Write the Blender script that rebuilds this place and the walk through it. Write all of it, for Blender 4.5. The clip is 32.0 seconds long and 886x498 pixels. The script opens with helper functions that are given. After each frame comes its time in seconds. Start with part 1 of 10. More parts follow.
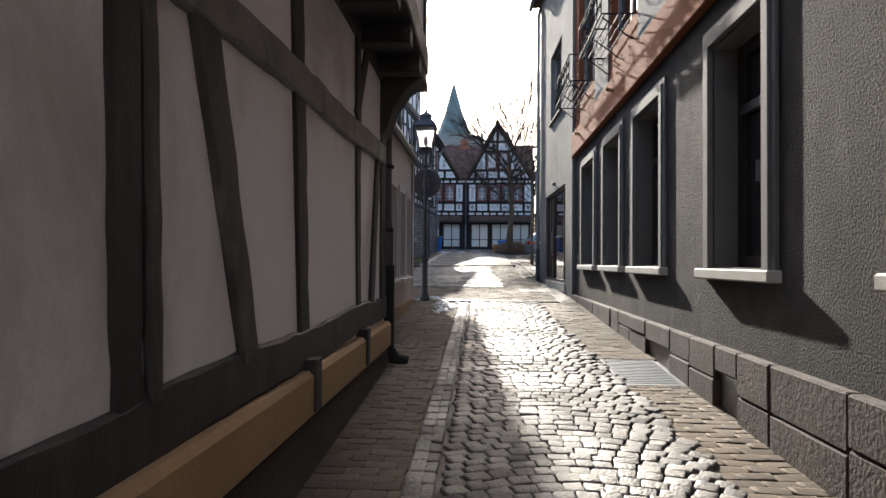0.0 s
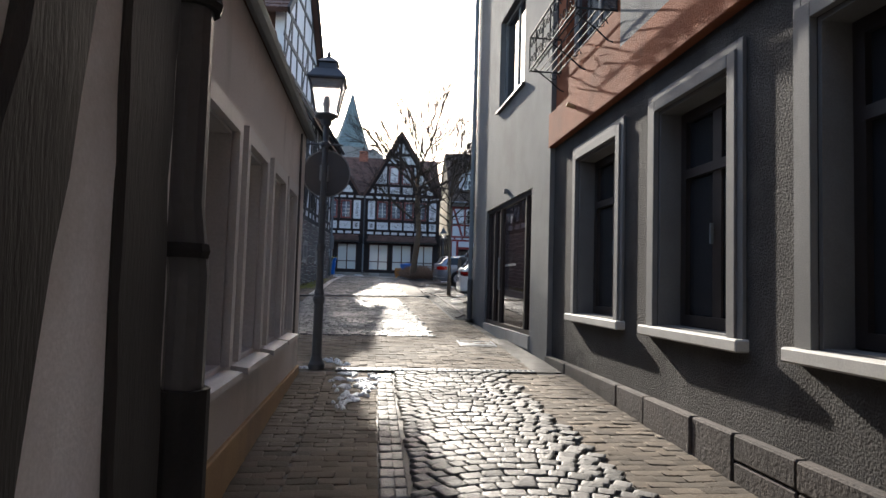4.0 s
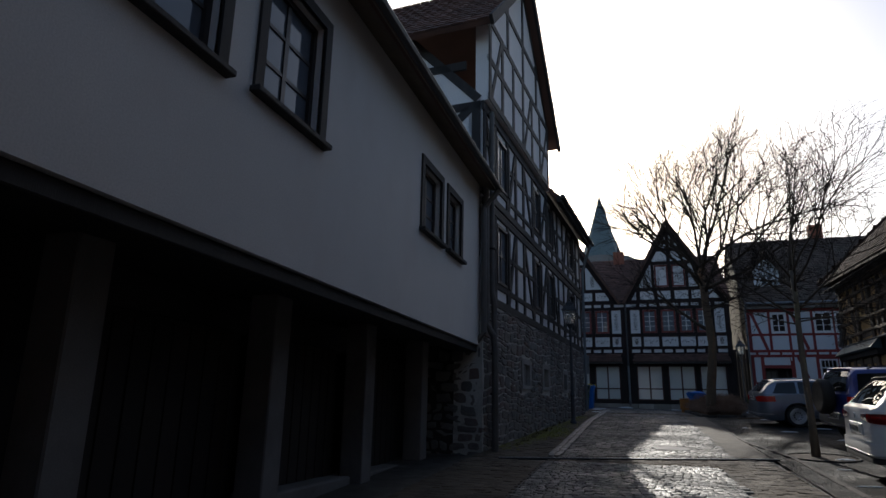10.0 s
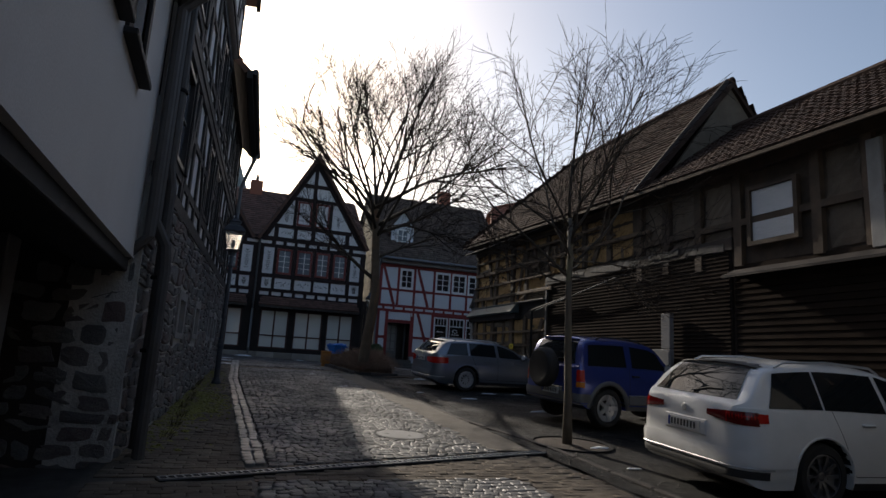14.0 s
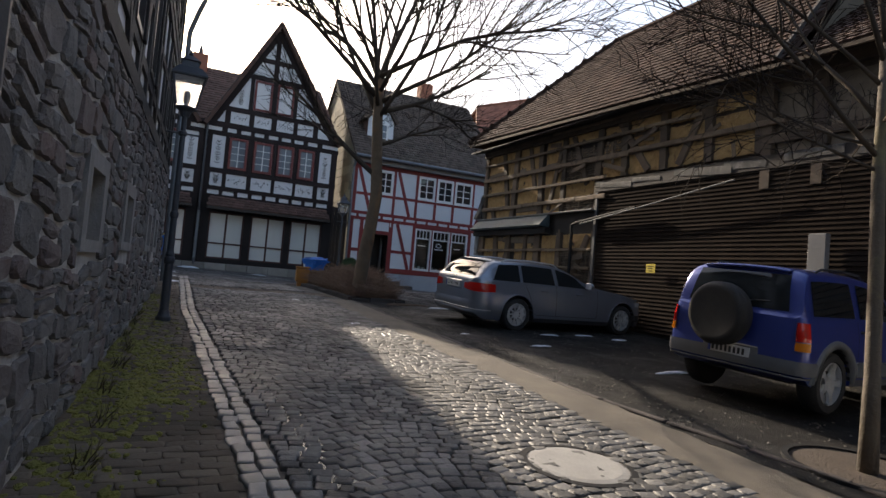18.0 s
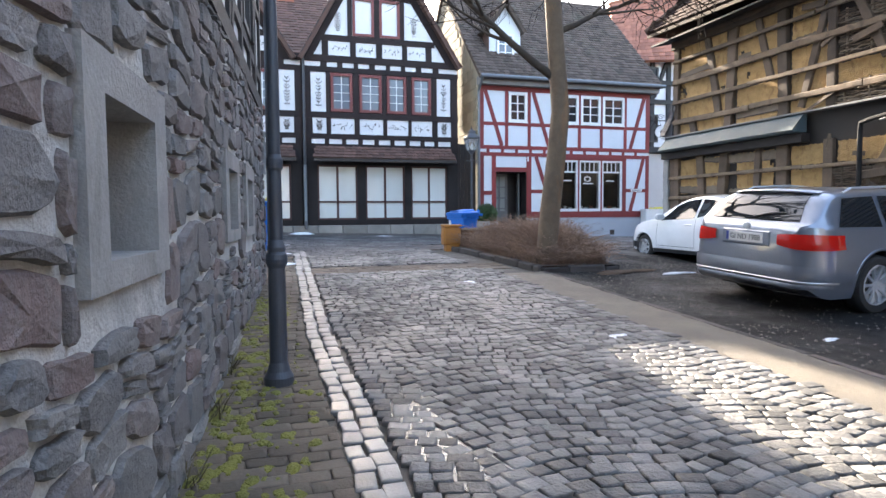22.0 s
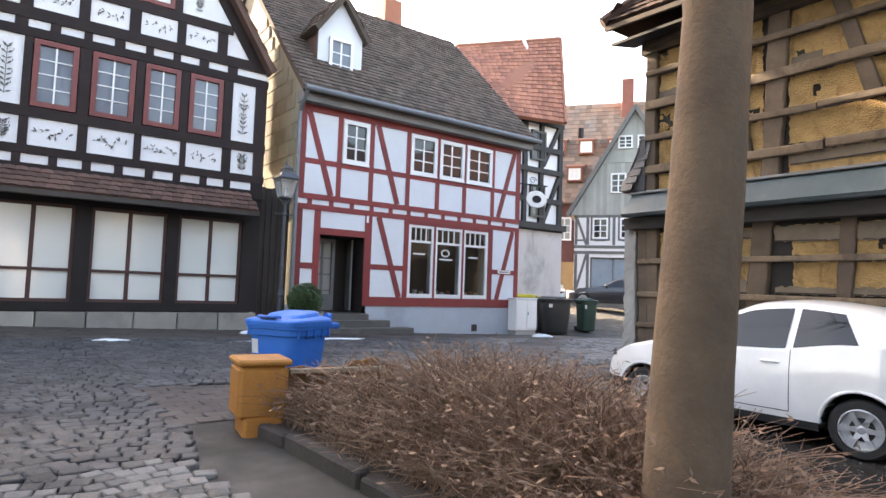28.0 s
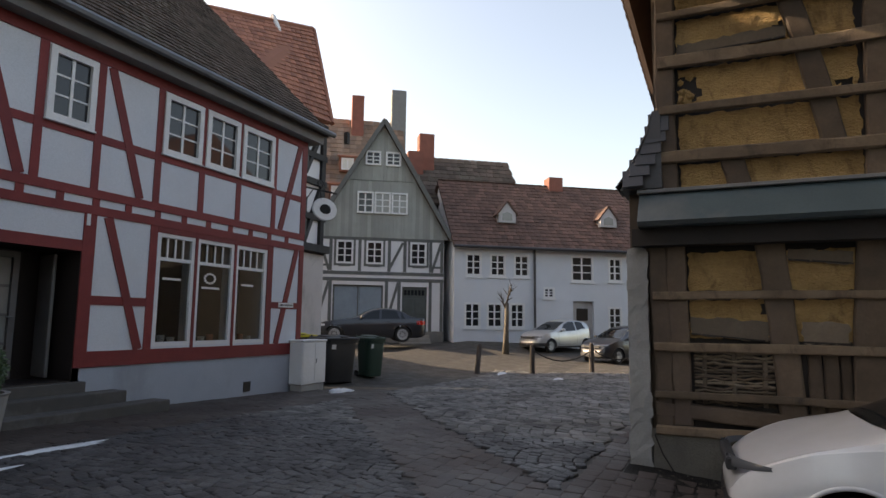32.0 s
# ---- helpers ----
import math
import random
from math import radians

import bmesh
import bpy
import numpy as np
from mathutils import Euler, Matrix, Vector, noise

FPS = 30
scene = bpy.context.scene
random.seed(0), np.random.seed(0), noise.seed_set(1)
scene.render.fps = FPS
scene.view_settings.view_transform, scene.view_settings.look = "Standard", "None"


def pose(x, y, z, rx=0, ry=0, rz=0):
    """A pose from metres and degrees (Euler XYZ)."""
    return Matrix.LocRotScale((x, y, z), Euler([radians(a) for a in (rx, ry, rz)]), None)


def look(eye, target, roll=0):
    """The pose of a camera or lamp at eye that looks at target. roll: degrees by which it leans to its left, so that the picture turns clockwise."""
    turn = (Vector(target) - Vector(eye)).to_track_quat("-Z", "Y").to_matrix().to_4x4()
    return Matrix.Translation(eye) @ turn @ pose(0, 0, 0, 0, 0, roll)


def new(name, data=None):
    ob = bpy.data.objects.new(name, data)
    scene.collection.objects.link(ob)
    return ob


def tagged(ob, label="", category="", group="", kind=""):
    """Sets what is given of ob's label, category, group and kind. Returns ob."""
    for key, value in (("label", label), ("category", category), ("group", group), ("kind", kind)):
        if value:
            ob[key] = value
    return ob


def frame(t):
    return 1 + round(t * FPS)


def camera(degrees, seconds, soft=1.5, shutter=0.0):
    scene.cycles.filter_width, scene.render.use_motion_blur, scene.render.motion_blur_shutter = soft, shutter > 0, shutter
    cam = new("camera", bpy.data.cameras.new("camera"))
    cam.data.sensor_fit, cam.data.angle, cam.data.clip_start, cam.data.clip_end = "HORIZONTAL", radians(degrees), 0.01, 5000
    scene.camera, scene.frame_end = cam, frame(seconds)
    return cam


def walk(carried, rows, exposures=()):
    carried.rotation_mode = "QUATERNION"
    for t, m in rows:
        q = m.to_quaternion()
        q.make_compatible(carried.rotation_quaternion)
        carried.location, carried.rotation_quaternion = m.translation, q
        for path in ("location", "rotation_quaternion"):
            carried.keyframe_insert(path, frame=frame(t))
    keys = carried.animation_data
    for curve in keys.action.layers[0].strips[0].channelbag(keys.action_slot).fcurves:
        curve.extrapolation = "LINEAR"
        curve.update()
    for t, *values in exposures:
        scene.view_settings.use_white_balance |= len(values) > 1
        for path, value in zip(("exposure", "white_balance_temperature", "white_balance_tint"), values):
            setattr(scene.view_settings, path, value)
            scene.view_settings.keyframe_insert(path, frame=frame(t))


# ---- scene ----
cam = camera(71.8, 32.0)
PATH = [
    (0, (1.385, 0.047, 1.278), (1.258, 2.042, 1.32), 0.47),
    (0.5, (1.282, 0.537, 1.278), (1.06, 2.52, 1.419), 0.9),
    (1, (1.171, 1.115, 1.327), (1.093, 3.086, 1.656), 1.75),
    (1.5, (1.092, 1.661, 1.366), (1.167, 3.632, 1.693), 2.73),
    (2, (0.998, 2.291, 1.384), (1.101, 4.274, 1.62), 3.22),
    (2.5, (0.916, 2.896, 1.427), (1.14, 4.879, 1.559), 3.08),
    (3, (0.832, 3.657, 1.484), (1.093, 5.635, 1.623), 0.88),
    (3.5, (0.828, 4.306, 1.515), (1.076, 6.285, 1.659), 1.61),
    (5.5, (1.075, 7.148, 1.686), (1.193, 9.144, 1.664), 1.3),
    (6, (1.019, 7.882, 1.753), (1.082, 9.879, 1.851), 4.43),
    (6.5, (0.987, 8.515, 1.818), (0.832, 10.495, 2.058), 3.07),
    (7, (0.934, 9.156, 1.773), (0.579, 11.11, 2.009), 4.54),
    (7.5, (0.915, 9.766, 1.763), (0.622, 11.726, 2.034), 4.2),
    (8, (0.894, 10.393, 1.786), (0.601, 12.355, 2.042), 3.2),
    (8.5, (0.865, 11.05, 1.876), (0.592, 13.018, 2.104), 3.6),
    (9, (0.801, 11.725, 1.97), (0.392, 13.642, 2.367), 2.4),
    (9.5, (0.661, 12.346, 1.988), (0.167, 14.223, 2.469), 4.7),
    (10, (0.479, 13.002, 1.96), (-0.103, 14.85, 2.458), 1.1),
    (10.5, (0.172, 13.746, 2.038), (-0.469, 15.582, 2.506), 4.0),
    (11, (-0.219, 14.524, 2.033), (-0.67, 16.396, 2.573), 2.0),
    (11.5, (-0.623, 15.013, 2.069), (-0.903, 16.9, 2.667), 0.8),
    (11.7, (-0.757, 15.213, 2.073), (-0.905, 17.149, 2.555), 2.5),
    (12, (-0.892, 15.545, 2.09), (-0.916, 17.506, 2.48), 2.9),
    (12.5, (-1.078, 16.099, 2.163), (-1.026, 18.069, 2.501), 2.4),
    (13, (-1.295, 16.678, 2.22), (-0.905, 18.602, 2.605), 2.9),
    (13.5, (-1.531, 17.326, 2.257), (-1.029, 19.219, 2.666), 2.2),
    (14, (-1.627, 17.913, 2.279), (-0.958, 19.763, 2.644), 3.4),
    (14.5, (-1.79, 18.552, 2.314), (-0.921, 20.328, 2.612), 1.5),
    (16.5, (-2.005, 21.185, 2.401), (-1.002, 22.898, 2.646), 4.3),
    (17, (-1.98, 21.88, 2.423), (-0.998, 23.608, 2.647), 2.9),
    (17.5, (-1.92, 22.567, 2.428), (-1.053, 24.356, 2.649), 2.6),
    (18, (-1.783, 23.269, 2.431), (-0.91, 25.065, 2.53), 4.9),
    (18.5, (-1.712, 23.986, 2.427), (-0.917, 25.819, 2.502), 4.9),
    (19, (-1.676, 24.666, 2.51), (-1.035, 26.56, 2.552), 3.3),
    (19.5, (-1.655, 25.384, 2.55), (-1.152, 27.318, 2.623), 2.7),
    (20, (-1.604, 25.892, 2.593), (-1.067, 27.818, 2.64), 1.8),
    (20.5, (-1.559, 26.529, 2.609), (-1.098, 28.475, 2.592), 0.2),
    (21, (-1.516, 27.084, 2.623), (-0.958, 29.004, 2.593), 3.4),
    (21.5, (-1.514, 27.762, 2.636), (-0.862, 29.651, 2.542), 1.2),
    (22, (-1.569, 28.43, 2.672), (-0.99, 30.341, 2.558), -0.4),
    (22.5, (-1.431, 29.045, 2.724), (-0.632, 30.878, 2.763), 1.2),
    (23, (-1.354, 29.703, 2.794), (-0.368, 31.443, 2.811), 5.5),
    (23.5, (-1.194, 30.44, 2.785), (-0.141, 32.138, 2.719), 2.9),
    (24, (-1.053, 31.135, 2.808), (-0.005, 32.837, 2.847), 1.7),
    (24.5, (-0.952, 31.747, 2.812), (0.065, 33.469, 2.877), 2.8),
    (25, (-0.728, 32.436, 2.869), (0.268, 34.17, 2.887), -1.9),
    (25.5, (-0.595, 32.957, 2.912), (0.467, 34.651, 2.984), 4.2),
    (27.5, (0.427, 35.36, 2.934), (1.618, 36.964, 3.033), 2.4),
    (28, (0.633, 36.04, 3.016), (1.811, 37.651, 3.145), 2.0),
    (28.5, (0.834, 36.678, 3.057), (1.951, 38.332, 3.183), 2.8),
    (29, (0.975, 37.383, 3.085), (2.079, 39.05, 3.104), 2.3),
    (29.5, (1.164, 37.979, 3.115), (2.464, 39.496, 3.197), 3.9),
    (30, (1.358, 38.672, 3.156), (2.878, 39.964, 3.296), 1.9),
    (30.5, (1.537, 39.306, 3.197), (3.152, 40.48, 3.321), 2.4),
    (31, (1.721, 39.952, 3.211), (3.363, 41.085, 3.353), 5.0),
    (31.5, (1.942, 40.588, 3.237), (3.667, 41.586, 3.408), 4.0),
    (32, (2.151, 41.24, 3.251), (3.962, 42.054, 3.488), 0.7),
]
walk(cam, [(t, look(eye, target, roll)) for t, eye, target, roll in PATH],
     [(0, 1.72, 6500, 10), (2, 1.6, 6500, 10), (5, 1.68, 6500, 11), (6, 1.5, 6500, 12), (7, 0.95, 6500, 12), (8, 0.4, 6400, 12), (9, 0.05, 6200, 11), (10, -0.2, 6200, 10), (12, -0.5, 6300, 11), (13, -0.2, 6500, 11), (14.5, 0.05, 6800, 11),
      (17, 0.9, 7200, 13), (18, 1.17, 7300, 13), (19, 1.85, 7300, 13), (20, 2.1, 7300, 13), (21, 2.45, 7200, 12), (22, 3.3, 7100, 12), (23, 3.05, 7500, 13),
      (25, 3.1, 7800, 14), (28, 3.28, 8500, 16), (29, 2.7, 8300, 14), (30, 2.85, 8400, 15), (31, 2.25, 8300, 14), (31.5, 2.1, 8600, 15), (32, 1.5, 8900, 16)])

# ---- light ----
SUN_AZ, SUN_EL = -7.4, 24.2          # degrees from +y towards +x; above the horizon
world = bpy.data.worlds.new("world")
scene.world = world
world.use_nodes = True
wn = world.node_tree
sky = wn.nodes.new("ShaderNodeTexSky")
sky.sky_type = "NISHITA"
sky.sun_disc = False
sky.sun_elevation = radians(SUN_EL)
sky.sun_rotation = radians(SUN_AZ)
sky.air_density, sky.dust_density, sky.ozone_density = 1.0, 2.6, 1.2
wn.nodes["Background"].inputs["Strength"].default_value = 0.15
wn.links.new(sky.outputs["Color"], wn.nodes["Background"].inputs["Color"])
sun = new("sun", bpy.data.lights.new("sun", "SUN"))
sun.data.energy, sun.data.angle, sun.data.color = 4.0, radians(0.6), (1.0, 0.93, 0.82)
_az, _el = radians(SUN_AZ), radians(SUN_EL)
_to = Vector((math.sin(_az) * math.cos(_el), math.cos(_az) * math.cos(_el), math.sin(_el)))
sun.matrix_world = look(_to * 60, (0, 0, 0))


# ---- materials ----
MATS = {}


def nodes_of(name):
    m = bpy.data.materials.new(name)
    m.use_nodes = True
    t = m.node_tree
    return m, t, t.nodes["Principled BSDF"]


def mixed(t, fac, a, b, mode="MIX"):
    n = t.nodes.new("ShaderNodeMix")
    n.data_type, n.blend_type = "RGBA", mode
    for key, v in ((0, fac), (6, a), (7, b)):
        if isinstance(v, bpy.types.NodeSocket):
            t.links.new(v, n.inputs[key])
        elif key == 0:
            n.inputs[0].default_value = v
        else:
            n.inputs[key].default_value = (*v, 1)
    return n.outputs[2]


def noise_of(t, scale, detail=4, rough=0.55, stretch=(1, 1, 1), where="Position", distort=0.0):
    if where == "Position":
        src = t.nodes.new("ShaderNodeNewGeometry").outputs["Position"]
    else:
        src = t.nodes.new("ShaderNodeTexCoord").outputs["Object"]
    mp = t.nodes.new("ShaderNodeMapping")
    mp.inputs["Scale"].default_value = stretch
    t.links.new(src, mp.inputs["Vector"])
    n = t.nodes.new("ShaderNodeTexNoise")
    n.inputs["Scale"].default_value, n.inputs["Detail"].default_value = scale, detail
    n.inputs["Roughness"].default_value, n.inputs["Distortion"].default_value = rough, distort
    t.links.new(mp.outputs["Vector"], n.inputs["Vector"])
    return n.outputs["Fac"]


def ramp(t, fac, lo, hi):
    n = t.nodes.new("ShaderNodeMapRange")
    n.inputs["From Min"].default_value, n.inputs["From Max"].default_value = lo, hi
    t.links.new(fac, n.inputs["Value"])
    return n.outputs["Result"]


def per_piece(t, island=False):
    if island:
        return t.nodes.new("ShaderNodeNewGeometry").outputs["Random Per Island"]
    return t.nodes.new("ShaderNodeObjectInfo").outputs["Random"]


def surf(name, c1, c2, scale=3.0, rough=0.8, bump=0.2, grain=60.0, metal=0.0, stretch=(1, 1, 1), stain=None, stain_scale=0.8,
         piece=0.0, island=False, depth=0.004, rough2=None, where="Position", spec=0.5):
    """A surface of two colours mixed by coarse and fine noise, with stains, fine relief and a share of variation from piece to piece."""
    if name in MATS:
        return MATS[name]
    m, t, b = nodes_of(name)
    coarse = noise_of(t, scale, 5, 0.6, stretch, where)
    col = mixed(t, ramp(t, coarse, 0.3, 0.7), c1, c2)
    fine = noise_of(t, grain, 3, 0.6, stretch, where)
    col = mixed(t, ramp(t, fine, 0.2, 1.6), col, tuple(0.45 * v for v in c1))
    if stain:
        spots = noise_of(t, stain_scale, 6, 0.65, (1, 1, 0.6), where, 0.4)
        col = mixed(t, ramp(t, spots, 0.52, 0.72), col, stain)
    if piece:
        r = per_piece(t, island)
        hsv = t.nodes.new("ShaderNodeHueSaturation")
        mr = t.nodes.new("ShaderNodeMapRange")
        mr.inputs["To Min"].default_value, mr.inputs["To Max"].default_value = 1 - piece, 1 + piece
        t.links.new(r, mr.inputs["Value"])
        t.links.new(mr.outputs["Result"], hsv.inputs["Value"])
        t.links.new(col, hsv.inputs["Color"])
        col = hsv.outputs["Color"]
    t.links.new(col, b.inputs["Base Color"])
    b.inputs["Metallic"].default_value = metal
    b.inputs["Specular IOR Level"].default_value = spec
    if rough2 is None:
        b.inputs["Roughness"].default_value = rough
    else:
        mr = t.nodes.new("ShaderNodeMapRange")
        mr.inputs["From Min"].default_value, mr.inputs["From Max"].default_value = 0.35, 0.65
        mr.inputs["To Min"].default_value, mr.inputs["To Max"].default_value = rough, rough2
        t.links.new(noise_of(t, scale * 0.45, 4, 0.6, (1, 1, 1), where), mr.inputs["Value"])
        t.links.new(mr.outputs["Result"], b.inputs["Roughness"])
    if bump:
        bp = t.nodes.new("ShaderNodeBump")
        bp.inputs["Strength"].default_value, bp.inputs["Distance"].default_value = bump, depth
        t.links.new(fine, bp.inputs["Height"])
        t.links.new(bp.outputs["Normal"], b.inputs["Normal"])
    MATS[name] = m
    return m


def glassy(name, tint, rough=0.03, see=0.0):
    """Window glass: a dark or curtained room is behind it, or it is clear (see > 0)."""
    if name in MATS:
        return MATS[name]
    m, t, b = nodes_of(name)
    b.inputs["Base Color"].default_value = (*tint, 1)
    b.inputs["Roughness"].default_value = rough
    b.inputs["Transmission Weight"].default_value = see
    b.inputs["IOR"].default_value = 1.45
    MATS[name] = m
    return m


PLASTER_GREY = surf("plaster_grey", (0.84, 0.82, 0.84), (0.78, 0.76, 0.77), 1.3, 0.9, 0.25, 90, stain=(0.40, 0.37, 0.35))
PLASTER_WHITE = surf("plaster_white", (0.72, 0.70, 0.68), (0.66, 0.64, 0.62), 0.8, 0.9, 0.2, 70, stain=(0.58, 0.55, 0.53))
PLASTER_L2 = surf("plaster_taupe", (0.58, 0.53, 0.51), (0.50, 0.46, 0.44), 0.9, 0.9, 0.35, 80, stain=(0.26, 0.24, 0.22))
ROUGHCAST = surf("roughcast", (0.060, 0.057, 0.055), (0.035, 0.033, 0.032), 2.0, 0.95, 1.0, 62, depth=0.02, stain=(0.085, 0.080, 0.076), spec=0.2)
ROUGHCAST_LIGHT = surf("roughcast_light", (0.20, 0.20, 0.195), (0.15, 0.15, 0.147), 1.5, 0.95, 1.0, 80, depth=0.012, stain=(0.12, 0.118, 0.113), spec=0.2)
ROUGHCAST_RED = surf("roughcast_red", (0.30, 0.10, 0.048), (0.22, 0.075, 0.037), 1.5, 0.95, 1.0, 52, depth=0.016, stain=(0.16, 0.06, 0.034), spec=0.2)
SURROUND = surf("surround_grey", (0.23, 0.226, 0.222), (0.17, 0.167, 0.165), 2.0, 0.8, 0.2, 80)
TRIM_GREY = surf("window_trim_grey", (0.165, 0.162, 0.158), (0.125, 0.123, 0.12), 2.0, 0.85, 0.3, 80, stain=(0.10, 0.098, 0.094))
SILL = surf("sill_stone", (0.48, 0.465, 0.43), (0.38, 0.365, 0.34), 4.0, 0.75, 0.3, 70)
TIMBER = surf("timber_black", (0.016, 0.014, 0.014), (0.034, 0.031, 0.030), 3.0, 0.75, 0.6, 40, stretch=(3, 3, 0.4), piece=0.25)
TIMBER_A = surf("timber_brown_black", (0.018, 0.011, 0.011), (0.030, 0.018, 0.017), 3.0, 0.75, 0.4, 40, piece=0.2, spec=0.3)
TIMBER_RED = surf("timber_oxblood", (0.25, 0.030, 0.028), (0.19, 0.022, 0.022), 3.0, 0.65, 0.35, 45, piece=0.15)
PLASTER_B = surf("plaster_cool_white", (0.70, 0.73, 0.77), (0.64, 0.67, 0.71), 1.2, 0.9, 0.2, 70, stain=(0.60, 0.61, 0.63))
PLINTH_B = surf("plinth_pale_blue", (0.42, 0.46, 0.52), (0.36, 0.40, 0.45), 1.2, 0.9, 0.3, 60, stain=(0.26, 0.28, 0.31))
PANEL_A = surf("panel_white", (0.80, 0.79, 0.80), (0.74, 0.73, 0.74), 1.5, 0.9, 0.2, 60)
SANDSTONE = surf("sandstone_ochre", (0.42, 0.27, 0.13), (0.33, 0.20, 0.10), 1.5, 0.9, 0.6, 40, stain=(0.16, 0.11, 0.08))
STONE_GREY = surf("stone_grey", (0.30, 0.28, 0.25), (0.22, 0.205, 0.19), 2.5, 0.9, 0.6, 40, piece=0.3, stain=(0.14, 0.13, 0.12))
TILE_DARK = surf("tile_dark", (0.125, 0.094, 0.078), (0.082, 0.064, 0.055), 1.2, 0.95, 0.4, 40, piece=0.3, island=True, spec=0.15, stain=(0.10, 0.088, 0.07), stain_scale=1.4)
TILE_RED = surf("tile_red", (0.36, 0.14, 0.085), (0.27, 0.10, 0.065), 0.9, 0.85, 0.4, 40, piece=0.3, island=True)
TILE_BROWN = surf("tile_brown", (0.145, 0.075, 0.056), (0.095, 0.052, 0.04), 0.9, 0.85, 0.4, 40, piece=0.35, island=True)
LOAM = surf("loam_infill", (0.52, 0.325, 0.135), (0.36, 0.215, 0.085), 5.0, 0.95, 1.0, 34, depth=0.03, stain=(0.17, 0.095, 0.04), stain_scale=6.0, stretch=(1, 1, 1.8))
OLD_WOOD = surf("weathered_wood", (0.130, 0.090, 0.060), (0.066, 0.045, 0.031), 3.0, 0.85, 0.8, 35, piece=0.35, stain=(0.07, 0.05, 0.04))
RAIL_WOOD = surf("grey_rail_wood", (0.20, 0.155, 0.11), (0.13, 0.097, 0.07), 3.0, 0.85, 0.8, 35, piece=0.3)
# dark boards, also the near-black backing that stands for shade in gaps
DARK_BOARD_AND_SHADE = surf("dark_board_and_shade", (0.030, 0.021, 0.017), (0.016, 0.012, 0.010), 2.0, 0.75, 0.5, 40, piece=0.3)
GLASS = glassy("window_glass", (0.02, 0.022, 0.025))
GLASS_SHOP = glassy("shop_glass", (0.55, 0.57, 0.55), 0.08)
WHITE_PAINT = surf("white_paint", (0.80, 0.80, 0.80), (0.74, 0.74, 0.73), 3.0, 0.5, 0.1, 60)
RED_PAINT = surf("dark_red_paint", (0.20, 0.035, 0.03), (0.15, 0.03, 0.025), 3.0, 0.5, 0.1, 60)
# dark brown paint, also the near-black fill for the shade in recesses
DARK_PAINT_AND_SHADE = surf("dark_brown_paint_and_shade", (0.030, 0.022, 0.020), (0.022, 0.017, 0.016), 3.0, 0.45, 0.1, 60)
IRON = surf("black_iron", (0.016, 0.016, 0.017), (0.028, 0.027, 0.027), 6.0, 0.75, 0.2, 80, metal=0.0, spec=0.15)
ZINC = surf("zinc_grey", (0.20, 0.22, 0.24), (0.15, 0.165, 0.18), 3.0, 0.5, 0.1, 50, metal=0.4)
PIPE_DARK = surf("pipe_dark", (0.045, 0.045, 0.05), (0.06, 0.06, 0.065), 3.0, 0.5, 0.1, 50)
PIPE_GREY = surf("pipe_weathered", (0.115, 0.108, 0.105), (0.080, 0.074, 0.072), 4.0, 0.6, 0.3, 60, stain=(0.055, 0.048, 0.045), stain_scale=2.0)
ASPHALT = surf("parking_asphalt", (0.022, 0.0205, 0.019), (0.010, 0.0095, 0.009), 2.2, 0.5, 1.0, 90, depth=0.016, rough2=0.95, stain=(0.040, 0.035, 0.029), stain_scale=0.5, spec=0.18)
JOINT = surf("joint_grit", (0.06, 0.053, 0.045), (0.036, 0.032, 0.028), 6.0, 0.6, 0.7, 120, rough2=0.9)
COBBLE = surf("cobble_basalt", (0.150, 0.143, 0.133), (0.080, 0.077, 0.073), 2.2, 0.48, 1.0, 45, piece=0.6, rough2=0.84, depth=0.010)
# darker copy of the lane's cobbles: damp and shade put into the colour
COBBLE_SQUARE = surf("cobble_damp_shaded_joined", (0.062, 0.060, 0.060), (0.032, 0.031, 0.032), 2.2, 0.34, 1.0, 45, piece=0.6, island=True, rough2=0.74, depth=0.010)
COBBLE_JOINED = surf("cobble_basalt_joined", (0.150, 0.143, 0.133), (0.080, 0.077, 0.073), 2.2, 0.48, 1.0, 45, piece=0.6, island=True, rough2=0.84, depth=0.010)
PAVER = surf("clinker_paver", (0.150, 0.120, 0.090), (0.100, 0.081, 0.063), 1.5, 0.76, 0.9, 60, piece=0.28, island=True, rough2=0.95, stain=(0.075, 0.066, 0.055), spec=0.2)
PAVER_RED = surf("clinker_paver_red", (0.066, 0.048, 0.040), (0.046, 0.035, 0.030), 1.5, 0.45, 0.5, 80, piece=0.25, island=True, rough2=0.75)
EARTH = surf("earth", (0.07, 0.05, 0.035), (0.045, 0.033, 0.025), 3.0, 0.95, 1.0, 40, depth=0.02)
SNOW = surf("old_snow", (0.80, 0.83, 0.86), (0.62, 0.65, 0.68), 6.0, 0.6, 0.5, 40, depth=0.01)
BARK = surf("bark", (0.15, 0.125, 0.095), (0.10, 0.08, 0.065), 4.0, 0.9, 0.9, 30, depth=0.01, stain=(0.22, 0.19, 0.09), stain_scale=2.2, where="Object")
TWIG = surf("twig", (0.034, 0.026, 0.022), (0.022, 0.017, 0.015), 3.0, 0.95, 0.0, 30, spec=0.1)
LIMB = surf("limb_bark", (0.080, 0.064, 0.050), (0.048, 0.038, 0.031), 4.0, 0.95, 0.8, 30, depth=0.008, spec=0.2)
FAR_STONE = surf("far_stone", (0.24, 0.25, 0.25), (0.19, 0.20, 0.20), 0.6, 0.9, 0.3, 8)
SLATE_GREEN = surf("spire_slate", (0.16, 0.22, 0.23), (0.13, 0.18, 0.19), 0.6, 0.7, 0.3, 10)
